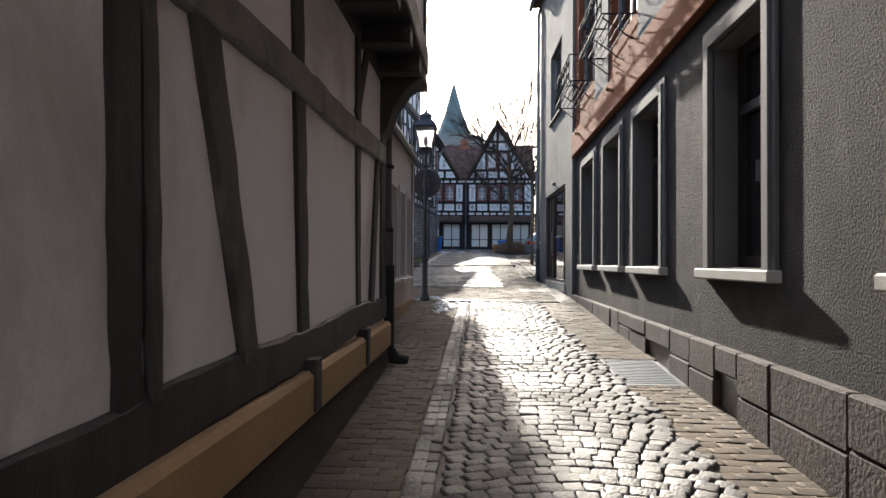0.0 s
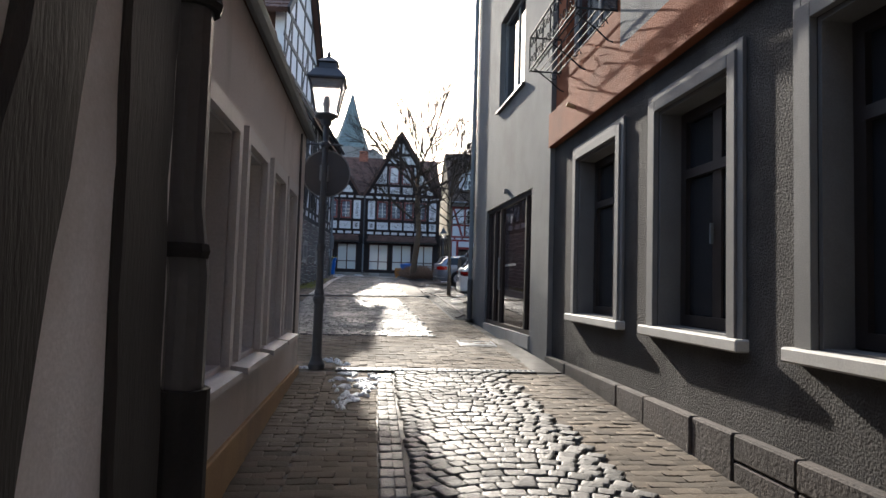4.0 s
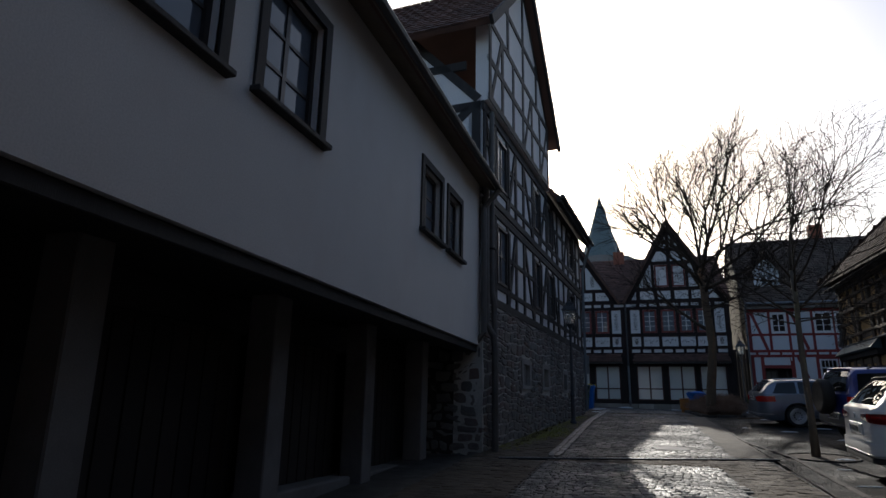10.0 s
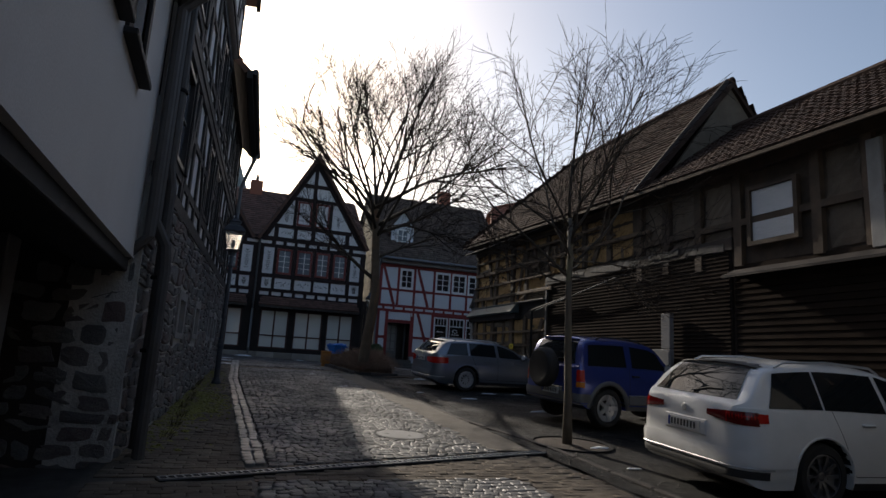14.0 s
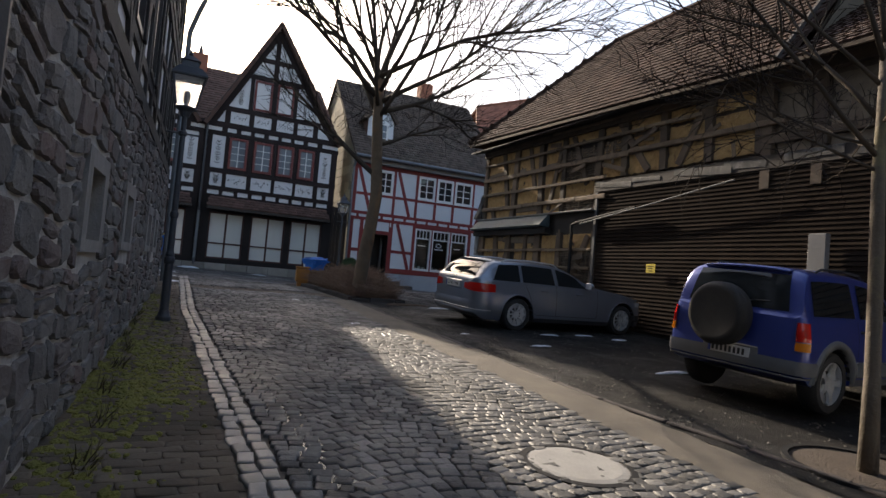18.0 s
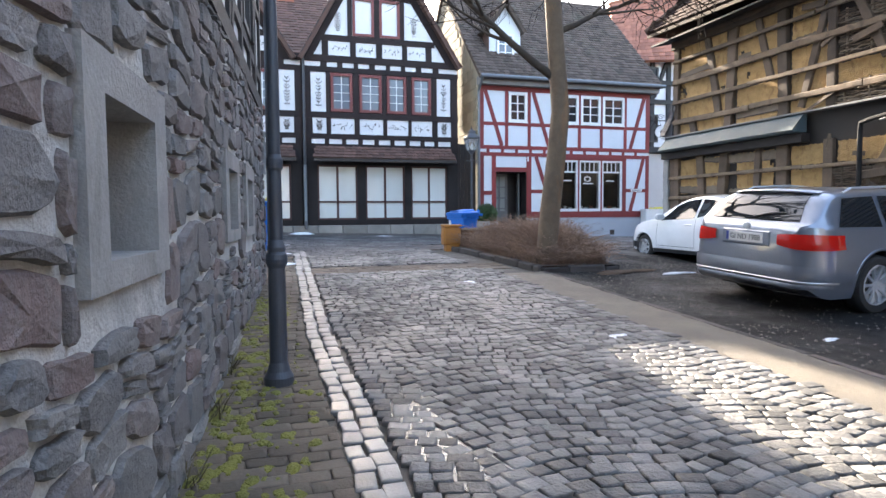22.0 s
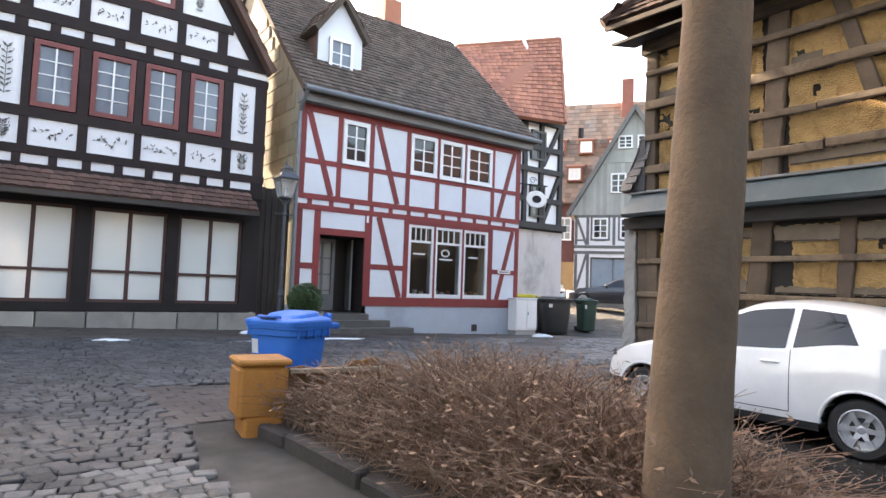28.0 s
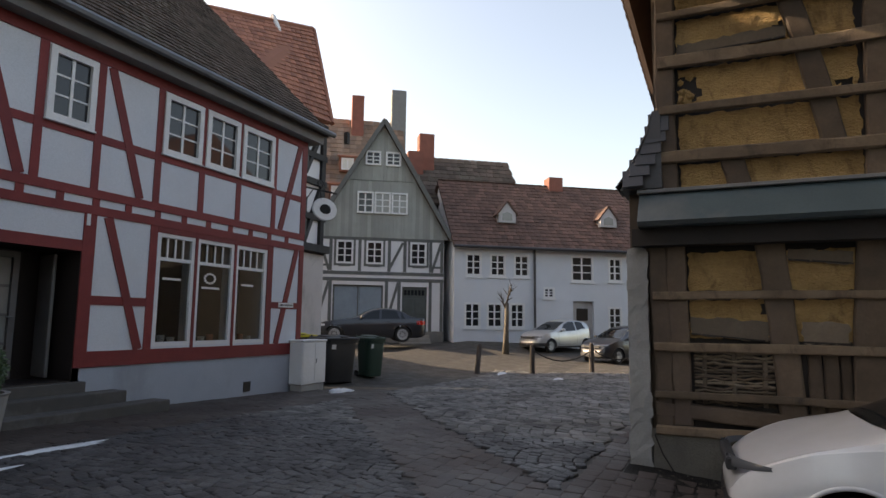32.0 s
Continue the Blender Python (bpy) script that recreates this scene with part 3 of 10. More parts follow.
def gable_unit(house, sg, shift, wide=1.0, end=5.62, off=0.0):
    """One gabled half of the house; sg = -1 mirrors it about u = 0; wide and off stretch and shift its gable, end is the far end of its walls."""
    X = (lambda u: u + shift) if sg > 0 else (lambda u: shift - u)

    def rect(a, b):
        return min(X(a), X(b)), max(X(a), X(b))

    G = lambda u: X(u * wide + off)
    # white infill behind the timbers, open at the windows
    holes = []
    for a, b in BANDS[2][2][1:5]:
        l, r = rect(a, b)
        holes.append((l, 6.25, r, 7.62))
    l, r = rect(0.1, end)
    infill = wall_bm(l, r, 5.0, 8.15, 0.3, holes)
    bmesh.ops.translate(infill, verts=infill.verts[:], vec=(0, 0.02, 0))
    part("infill", infill, PANEL_A, house)
    gable = [(G(0.05), EAVE_A), (G(5.65), EAVE_A), (G(2.6), APEX_A - 0.15)]
    part("gable_infill", prism_bm(gable, 0.021, 0.3), PANEL_A, house)
    # timbers: rails across, posts between the panels of each band
    rails = [(4.95, 5.15), (5.33, 5.50), (6.05, 6.25), (7.62, 7.80), (7.97, 8.20)]
    for z0, z1 in rails:
        l, r = rect(0.06, end + 0.02)
        beam(house, (l, (z0 + z1) / 2), (r, (z0 + z1) / 2), z1 - z0, TIMBER_A, 0.02 + 0.004 * (z0 > 7), 0.02)
    for z0, z1, cols in BANDS:
        edges = [0.08] + [v for c in cols for v in c] + [5.62]
        if z0 > 7.7:
            edges = edges[1:-1]
            edges = [edges[0] - 0.22] + edges + [edges[-1] + 0.22]
        for i in range(0, len(edges), 2):
            a, b = edges[i], edges[i + 1]
            l, r = rect(a, b)
            beam(house, ((l + r) / 2, z0), ((l + r) / 2, z1), r - l, TIMBER_A, 0.015, 0.02)
    for k, (a, b) in enumerate(BANDS[2][2][1:5]):
        l, r = rect(a, b)
        w = window(house, l + 0.02, 6.27, r - 0.02, 7.60, RED_PAINT, 2, 4, 0.10, 0.0, GLASS_A, 0.022, 0.03, bars_mat=WHITE_PAINT)
        part("curtain", box_bm((l + 0.14, 0.044, 6.36), (r - 0.14, 0.05, 6.75 + 0.1 * (k % 2))), CURTAIN, w)
    for a, b in (BANDS[2][2][0], BANDS[2][2][5]):
        l, r = rect(a, b)
        ornament(house, l + 0.06, 6.3, r - 0.06, 7.56, int(a * 100) + 7)
    for a, b in BANDS[1][2]:
        l, r = rect(a, b)
        ornament(house, l + 0.05, 5.55, r - 0.05, 6.0, int(a * 100))
    for a, b in BANDS[4][2]:
        l, r = rect(a, b)
        ornament(house, l + 0.05, 8.25, r - 0.05, 8.66, int(a * 100) + 3)
    # gable timbers
    for a, b, z in ((0.55, 4.75, 8.80), (1.40, 3.85, 10.35), (1.85, 3.35, 11.15)):
        l, r = rect(a * wide + off, b * wide + off)
        beam(house, (l, z), (r, z), 0.2, TIMBER_A, 0.022, 0.02)
    for u, z0, z1, w in ((1.68, 8.9, 10.25, 0.16), (2.63, 8.9, 10.25, 0.2), (3.55, 8.9, 10.25, 0.16), (2.6, 10.45, 12.4, 0.2), (1.78, 8.2, 8.7, 0.18), (2.71, 8.2, 8.7, 0.2), (3.64, 8.2, 8.7, 0.18)):
        beam(house, (G(u), z0), (G(u), z1), w, TIMBER_A, 0.018, 0.02)
    for u0, u1 in ((1.78, 2.53), (2.73, 3.46)):
        l, r = rect(u0 * wide + off, u1 * wide + off)
        window(house, l, 8.92, r, 10.23, RED_PAINT, 2, 4, 0.09, 0.0, GLASS_A, 0.022, 0.03, bars_mat=WHITE_PAINT)
    for u0, u1 in ((0.95, 1.58), (3.66, 4.3)):
        l, r = rect(u0 * wide + off, u1 * wide + off)
        ornament(house, l + 0.12, 8.95, r - 0.12, 9.75, int(u0 * 77))
    for e, w in ((0.05, 0.34), (5.55, 0.34)):
        d = 1 if e < 2 else -1
        beam(house, (G(e + 0.10 * d), EAVE_A + 0.02), (G(2.6), APEX_A - 0.22), w, TIMBER_A, 0.03, 0.02)
        part("bargeboard", beam_bm((G(e - 0.12 * d), EAVE_A - 0.05), (G(2.6), APEX_A + 0.10), 0.12, -0.28, 0.0), DARK_PAINT_AND_SHADE, house, "weathered dark bargeboard along the gable")
    # gable roofs run back from the front
    for e in (-0.10, 5.70):
        tiled(house, (G(e), -0.3, EAVE_A - 0.05), (G(e), 6.0, EAVE_A - 0.05), (G(2.6), 6.0, APEX_A + 0.12), (G(2.6), -0.3, APEX_A + 0.12), TILE_BROWN, 0.28, 0.24)
    # shop front
    wins = [(0.48, 1.88), (2.17, 3.60), (3.84, 5.22)]
    holes = []
    for a, b in wins:
        l, r = rect(a, b)
        holes.append((l, 2.50, r, 4.42))
    l, r = rect(0.1, end)
    part("shop_wall", wall_bm(l, r, 2.32, 4.95, 0.3, holes), BLACK_WALL, house, "black rendered shop front")
    for a, b in wins:
        l, r = rect(a, b)
        w = window(house, l, 2.50, r, 4.42, RED_DARK, 2, 1, 0.06, 0.08, GLASS_SHOP, 0.05, 0.01, "shop_window")
        part("transom", box_bm((l + 0.06, 0.07, 3.10), (r - 0.06, 0.11, 3.16)), RED_DARK, w)
        bm = bmesh.new()
        for i in range(14):
            u = l + 0.1 + (r - l - 0.2) * i / 13
            box(bm, (u - 0.04, 0.24, 2.56), (u + 0.04, 0.25, 3.10))
        part("blind", bm, CURTAIN, w, "white vertical slat blind")
        part("shop_back", box_bm((l - 0.1, 0.27, 2.4), (r + 0.1, 0.28, 4.5)), CURTAIN, w, "drawn pale blind behind the glass")
    # tiled canopy over the shop windows
    l, r = rect(0.32, 5.42)
    tiled(house, (l, -0.5, 4.62), (r, -0.5, 4.62), (r - 0.12, 0.0, 5.06), (l + 0.12, 0.0, 5.06), TILE_BROWN, 0.2, 0.16, "canopy")
    part("canopy_fascia", box_bm((l, -0.5, 4.50), (r, -0.42, 4.62), 0.01), DARK_PAINT_AND_SHADE, house)


gable_unit(HA, 1, 0.0)
gable_unit(HA, -1, 0.06, 1.14, 7.0, 0.40)
# main roof between the gables, plinth, downpipe, chimney, closed back
tiled(HA, (-7.4, 0.3, 8.15), (5.8, 0.3, 8.15), (5.8, 5.2, 11.82), (-7.4, 5.2, 11.82), TILE_BROWN, 0.3, 0.26)
part("house_body", box_bm((-7.2, 0.32, 1.5), (5.6, 6.5, 8.1)), BLACK_WALL, HA)
part("rear_roof", prism_bm([(-7.4, 8.1), (5.8, 8.1), (5.8, 11.72), (-7.4, 11.72)], 5.2, 6.4), TILE_BROWN, HA)
for k in range(15):
    a = -7.27 + k * 0.86
    part("plinth_stone", box_bm((a, -0.05, 1.55), (a + 0.84, 0.25, 2.30), 0.015), STONE_GREY, HA)
part("downpipe", tube_bm([(0.05, -0.16, 8.0), (0.05, -0.12, 7.8), (0.05, -0.12, 2.5), (0.05, -0.2, 2.2)], 0.05, 10), PIPE_DARK, HA)
part("downpipe_foot", tube_bm([(0.05, -0.12, 4.4), (0.05, -0.12, 2.3)], 0.058, 10), ZINC, HA, "pale grey lower length of the downpipe")
part("chimney", box_bm((-0.6, 4.6, 11.2), (0.1, 5.3, 12.3), 0.02), TILE_RED, HA)
part("chimney_pot", lathe_bm([(0.10, 0), (0.09, 0.3), (0.03, 0.5), (0.02, 0.9)], 8, (-0.25, 4.95, 12.3)), PIPE_DARK, HA)

# ---- the red and white house ----
HB = thing("half_timbered_house", pose(0, 50.05, 0), "low white half-timbered house with oxblood red beams and a grey plinth", "house")
BL, BR = 6.42, 13.78
w_up = [(7.60, 6.13, 8.36, 7.24), (9.66, 6.13, 10.55, 7.24), (10.65, 6.13, 11.53, 7.24), (11.62, 6.13, 12.60, 7.24)]
w_shop = [(9.72, 2.78, 10.55, 4.74), (10.61, 2.78, 11.56, 4.74), (11.62, 2.78, 12.53, 4.74)]
door_hole = (7.08, 2.30, 8.34, 4.27)
holes = w_up + w_shop + [door_hole]
part("wall", wall_bm(BL, BR, 2.5, 7.5, 0.3, holes), PLASTER_B, HB)
part("plinth", wall_bm(BL - 0.03, BR + 0.03, 1.2, 2.5, 0.35, [(7.08, 2.30, 8.34, 2.5)]), PLINTH_B, HB, "pale blue-grey rendered plinth")
part("plinth_vent", box_bm((12.0, -0.012, 1.80), (12.2, 0.05, 2.0)), DARK_PAINT_AND_SHADE, HB)
for u in (BL + 0.09, 7.52, 8.45, 9.60, 10.60, 11.575, 12.66, BR - 0.08):
    beam(HB, (u, 5.24), (u, 7.28), 0.13 if u not in (BL + 0.09, BR - 0.08) else 0.18, TIMBER_RED, 0.015, 0.05, 0.05)
for z, w in ((7.36, 0.18), (5.17, 0.14), (4.91, 0.14), (2.62, 0.24)):
    beam(HB, (BL, z), (7.08 if z < 3 else BR, z), w, TIMBER_RED, 0.02, 0.05, 0.03)
beam(HB, (8.34, 2.62), (BR, 2.62), 0.24, TIMBER_RED, 0.02, 0.05, 0.03)
for k in range(12):
    u = BL + 0.35 + k * 0.58
    beam(HB, (u, 4.98), (u, 5.10), 0.12, TIMBER_RED, 0.012, 0.05)
for a, b in ((BL + 0.18, 7.46), (7.58, 8.39), (8.51, 9.54), (9.66, 10.54), (10.66, 11.51), (11.64, 12.6), (12.72, BR - 0.17)):
    beam(HB, (a, 6.05), (b, 6.05), 0.13, TIMBER_RED, 0.012, 0.05, 0.05)
for p, q in (((6.66, 7.27), (7.32, 5.24)), ((8.62, 7.27), (9.28, 5.24)), ((13.52, 7.27), (12.90, 5.24)), ((8.74, 4.84), (9.44, 2.74)), ((13.52, 4.84), (12.92, 2.74))):
    beam(HB, p, q, 0.15, TIMBER_RED, 0.018, 0.05, 0.05)
for u, z0, z1, w in ((BL + 0.09, 2.74, 4.84, 0.18), (7.0, 2.3, 4.84, 0.17), (8.44, 2.74, 4.84, 0.2), (9.62, 2.74, 4.84, 0.15), (12.63, 2.74, 4.84, 0.17), (BR - 0.08, 2.74, 4.84, 0.16), (10.58, 2.74, 4.84, 0.06), (11.59, 2.74, 4.84, 0.06)):
    beam(HB, (u, z0), (u, z1), w, TIMBER_RED, 0.015, 0.05, 0.03)
for a, b, z, w in ((BL + 0.18, 6.92, 3.46, 0.15), (7.08, 8.34, 4.34, 0.17), (8.54, 9.55, 3.52, 0.14), (12.7, BR - 0.16, 3.57, 0.14), (9.7, 12.56, 4.79, 0.1)):
    beam(HB, (a, z), (b, z), w, TIMBER_RED, 0.013, 0.05, 0.03)
for k, h in enumerate(w_up):
    w = window(HB, *h, WHITE_PAINT, 2, 3, 0.10, -0.015, GLASS, 0.03, 0.03)
    part("window_sill", box_bm((h[0] - 0.02, -0.07, h[1] - 0.03), (h[2] + 0.02, 0.02, h[1]), 0.006), WHITE_PAINT, w)
    if k:
        part("net_curtain", box_bm((h[0] + 0.12, 0.028, h[1] + 0.12), (h[2] - 0.12, 0.033, h[1] + 0.5)), CURTAIN, w)
# the dimness of the room behind the glass is put into this colour
ROOM_SHADE = surf("shop_room_shade", (0.06, 0.045, 0.035), (0.035, 0.028, 0.022), 2.0, 0.9, 0.0, 20)
CLEAR = glassy("clear_glass", (0.62, 0.65, 0.64), 0.0, 1.0)
part("room_back", box_bm((8.6, 1.6, 2.3), (13.6, 1.7, 5.0)), ROOM_SHADE, HB)
part("room_ceiling", box_bm((8.6, 0.25, 5.0), (13.6, 1.7, 5.1)), ROOM_SHADE, HB)
part("room_floor", box_bm((8.6, 0.25, 2.2), (13.6, 1.7, 2.3)), ROOM_SHADE, HB)
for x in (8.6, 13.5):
    part("room_side", box_bm((x, 0.25, 2.3), (x + 0.1, 1.6, 5.0)), ROOM_SHADE, HB)
for k, h in enumerate(w_shop):
    w = window(HB, *h, WHITE_PAINT, 1, 1, 0.07, 0.02, CLEAR, 0.03, 0.02, "shop_window")
    w.children[0].visible_shadow = False
    part("transom", box_bm((h[0] + 0.07, 0.02, 4.26), (h[2] - 0.07, 0.07, 4.32)), WHITE_PAINT, w)
    bm = bmesh.new()
    for i in range(1, 4):
        u = h[0] + 0.07 + (h[2] - h[0] - 0.14) * i / 4
        box(bm, (u - 0.015, 0.03, 4.32), (u + 0.015, 0.06, 4.67))
    part("glazing_bar", bm, WHITE_PAINT, w)
    part("inner_sill", box_bm((h[0], 0.12, 2.74), (h[2], 0.5, 2.80)), WHITE_PAINT, w)
    for i in range(3):
        u = h[0] + 0.2 + 0.22 * i + 0.05 * k
        part("flower_pot", lathe_bm([(0.05, 0), (0.07, 0.12 + 0.04 * ((i + k) % 2))], 10, (u, 0.28, 2.80)), CURTAIN if (i + k) % 3 else TILE_RED, w)
bm = bmesh.new()
for i in range(12):
    a = i / 12 * math.tau
    box(bm, (11.0 + 0.13 * math.cos(a) - 0.025, 0.045, 4.02 + 0.09 * math.sin(a) - 0.02), (11.0 + 0.13 * math.cos(a) + 0.025, 0.047, 4.02 + 0.09 * math.sin(a) + 0.02))
box(bm, (10.8, 0.045, 3.82), (11.25, 0.047, 3.86))
box(bm, (9.9, 0.045, 3.93), (10.3, 0.047, 3.97))
box(bm, (11.85, 0.045, 3.93), (12.2, 0.047, 3.97))
part("window_lettering", bm, WHITE_PAINT, HB, "white emblem and unreadable lettering on the glass")
part("street_sign", box_bm((12.95, -0.03, 3.53), (13.45, -0.015, 3.63)), WHITE_PAINT, HB, "small white street name plate")
bm = bmesh.new()
for i in range(11):
    box(bm, (12.99 + i * 0.04, -0.033, 3.56), (13.015 + i * 0.04, -0.029, 3.60))
part("street_sign_letters", bm, DARK_PAINT_AND_SHADE, HB)
DOOR_GREY = surf("door_grey", (0.17, 0.165, 0.16), (0.12, 0.117, 0.113), 3.0, 0.6, 0.2, 60)
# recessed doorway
# near-black porch walls: the shade of the recess is their colour
part("porch", wall_bm(7.0, 8.45, 2.3, 4.4, 0.9, [(7.09, 2.32, 8.33, 4.26)]), DARK_PAINT_AND_SHADE, HB, "recessed doorway with its shade put into the wall colour")
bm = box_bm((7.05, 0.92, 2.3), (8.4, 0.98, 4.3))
part("porch_back", bm, DARK_PAINT_AND_SHADE, HB)
dr = window(HB, 7.12, 2.36, 7.78, 4.2, DOOR_GREY, 2, 4, 0.09, 0.55, GLASS_DIM, 0.04, 0.02, "house_door")
part("kick_panel", box_bm((7.2, 0.53, 2.44), (7.70, 0.60, 2.78), 0.01), DOOR_GREY, dr)
part("door_handle", tube_bm([(7.73, 0.55, 3.25), (7.73, 0.50, 3.25), (7.63, 0.50, 3.25)], 0.012, 6), ZINC, dr)
lf = part("door_leaf", box_bm((0, -0.025, 0.0), (0.52, 0.025, 1.84), 0.01), DOOR_GREY, HB, "grey panelled door leaf standing open", m=pose(8.29, 0.84, 2.36, 0, 0, -103))
for z0, z1 in ((0.12, 0.72), (0.86, 1.70)):
    part("door_panel", box_bm((0.09, 0.018, z0), (0.43, 0.040, z1), 0.012), DOOR_GREY, lf)
part("door_step", box_bm((7.0, -0.12, 1.5), (8.5, 0.9, 2.30), 0.01), STEP_STONE, HB)
part("door_step", box_bm((6.95, -0.45, 1.5), (8.95, -0.12, 2.15), 0.012), STEP_STONE, HB)
part("door_step", box_bm((6.9, -0.82, 1.5), (9.45, -0.45, 1.98), 0.012), STEP_STONE, HB)
part("house_number", box_bm((8.37, -0.028, 4.66), (8.43, -0.018, 4.84)), WHITE_PAINT, HB)
# eaves, roof, stone gable side, chimney
part("cornice", prism_bm([(BL - 0.05, 7.45), (BR + 0.25, 7.45), (BR + 0.3, 7.75), (BL - 0.05, 7.75)], -0.28, 0.1), SURROUND, HB, "pale grey boxed eave")
RIDGE_Y, RIDGE_Z = 4.3, 12.35
tiled(HB, (BL - 0.1, -0.42, 7.72), (BR + 0.35, -0.42, 7.72), (BR + 0.35, RIDGE_Y, RIDGE_Z), (BL - 0.1, RIDGE_Y, RIDGE_Z), TILE_DARK, 0.2, 0.2)
roof_slab(HB, (BL - 0.1, 9.0, 7.72), (BR + 0.35, 9.0, 7.72), (BR + 0.35, RIDGE_Y, RIDGE_Z), (BL - 0.1, RIDGE_Y, RIDGE_Z), 0.12, TILE_DARK)
part("gutter", tube_bm([(BL - 0.1, -0.48, 7.70), (BR + 0.4, -0.48, 7.70)], 0.07, 8), ZINC, HB)
part("downpipe", tube_bm([(BL - 0.02, -0.48, 7.68), (BL - 0.04, -0.3, 7.45), (BL - 0.04, -0.08, 7.2), (BL - 0.04, -0.08, 1.8)], 0.05, 10), ZINC, HB)
side = part("gable_side", prism_bm([(0.05, 1.2), (8.6, 1.2), (8.6, 7.8), (RIDGE_Y, RIDGE_Z - 0.1), (0.05, 7.9)], 0, 0.3), GABLE_STONE, HB, "yellowish sandstone block gable wall", m=pose(BL + 0.3, 0, 0, 0, 0, 90))
part("gable_side", prism_bm([(0.05, 1.2), (8.6, 1.2), (8.6, 7.8), (RIDGE_Y, RIDGE_Z - 0.1), (0.05, 7.9)], 0, 0.3), PLASTER_B, HB, "plastered gable wall", m=pose(BR, 0, 0, 0, 0, 90))
for j in range(19):
    z = 4.6 + j * 0.4
    i = 0
    y = 0.06 + (0.3 if j % 2 else 0)
    while y < 3.6:
        ln = 0.55 + 0.15 * ((i * 7 + j * 3) % 3)
        top = 7.9 + y * (RIDGE_Z - 8.0) / RIDGE_Y
        if z + 0.4 < top:
            part("stone_block", box_bm((BL - 0.025, y, z), (BL + 0.02, y + ln - 0.02, z + 0.38), 0.008), GABLE_STONE, HB)
        y += ln
        i += 1
part("chimney", box_bm((11.2, 4.4, 11.6), (11.9, 5.1, 13.3), 0.02), TILE_RED, HB)
# dormer
part("dormer", prism_bm([(7.12, 8.35), (8.42, 8.35), (8.42, 9.85), (7.77, 10.75), (7.12, 9.85)], 0.75, 3.2), PLASTER_B, HB, "small white gabled dormer")
window(HB, 7.42, 8.5, 8.12, 9.6, WHITE_PAINT, 2, 3, 0.08, 0.67, GLASS_A, 0.03, 0.02, "dormer_window")
tiled(HB, (6.95, 0.55, 9.70), (6.95, 3.4, 9.70), (7.77, 3.4, 10.85), (7.77, 0.55, 10.85), TILE_DARK, 0.2, 0.18)
tiled(HB, (8.59, 0.55, 9.70), (8.59, 3.4, 9.70), (7.77, 3.4, 10.85), (7.77, 0.55, 10.85), TILE_DARK, 0.2, 0.18)
part("dormer_cheek", box_bm((7.08, 0.76, 8.3), (7.12, 3.0, 9.8)), TILE_BROWN, HB)

# dark board gate in the gap between the two houses
GT = thing("wooden_gate", pose(0, 50.35, 0), "tall dark boarded gate closing the gap between two houses", "gate")
for k in range(5):
    part("board", box_bm((5.64 + k * 0.15, 0, 1.75), (5.78 + k * 0.15, 0.04, 5.3 - 0.02 * (k % 2)), 0.006), DARK_BOARD_AND_SHADE, GT)
part("gate_rail", box_bm((5.64, 0.04, 2.2), (6.4, 0.1, 2.35), 0.006), DARK_BOARD_AND_SHADE, GT)
part("gate_rail", box_bm((5.64, 0.04, 4.6), (6.4, 0.1, 4.75), 0.006), DARK_BOARD_AND_SHADE, GT)

# ---- grey roughcast building on the right of the lane ----
YR = 18.95
RB = thing("rendered_building", facing_west(3.15, YR, 0, 1.84), "pale grey roughcast town building with a glazed shop door", "building")
RN = thing("rendered_building", facing_west(3.40, YR, 0, 0.0), "dark grey roughcast building with stone plinth and red-brown band", "building")


def ur(y):
    return YR - y


lower = [(11.1, 12.38), (9.05, 10.2), (7.03, 8.2), (4.5, 5.53), (1.9, 2.98), (-1.0, 0.2)]
lower_holes = [(ur(b), 1.24, ur(a), 3.18) for a, b in lower]
door_r = (ur(17.6), 0.70, ur(14.3), 3.12)
up_win = (ur(16.7), 5.0, ur(14.9), 6.8)
french = [(ur(b), 4.62, ur(a), 6.9) for a, b in ((11.2, 13.0), (8.15, 9.8), (3.65, 5.5), (-0.6, 1.2))]
U1, U2 = ur(13.42), ur(-4.0)
part("wall_far", wall_bm(0, U1, -1, 9.2, 0.45, [door_r, up_win]), ROUGHCAST_LIGHT, RB, "pale grey roughcast wall")
part("wall_near", wall_bm(U1, U2, -1, 3.58, 0.45, lower_holes), ROUGHCAST, RN, "dark grey roughcast wall")
part("wall_upper", wall_bm(U1, U2, 3.58, 9.2, 0.45, french), ROUGHCAST_RED, RN, "red-brown roughcast upper wall")
part("band", box_bm((U1 - 0.02, -0.10, 3.56), (U2, 0.0, 4.05), 0.008), ROUGHCAST_RED, RN, "projecting red-brown band")
for a, b in ((9.9, 11.05), (5.7, 8.03), (1.4, 3.45), (-4.0, -0.8)):
    part("wall_panel", box_bm((ur(b), -0.03, 3.86), (ur(a), 0.0, 9.0), 0.004), ROUGHCAST_LIGHT, RN, "pale grey rendered panel between the upper windows")
part("end_wall", box_bm((0.0, 0.45, -1), (0.4, 7.0, 9.2)), ROUGHCAST_LIGHT, RB)
part("body", box_bm((0.4, 2.2, -1), (U1, 6.9, 9.1)), DARK_PAINT_AND_SHADE, RB)
part("body", box_bm((U1 + 0.02, 2.2, -1), (U2, 6.9, 9.1)), DARK_PAINT_AND_SHADE, RN)
part("roof", box_bm((-0.15, -0.25, 9.2), (U1, 7.0, 9.35)), TILE_DARK, RB)
part("roof", box_bm((U1 + 0.01, -0.25, 9.2), (U2, 7.0, 9.36)), TILE_DARK, RN)
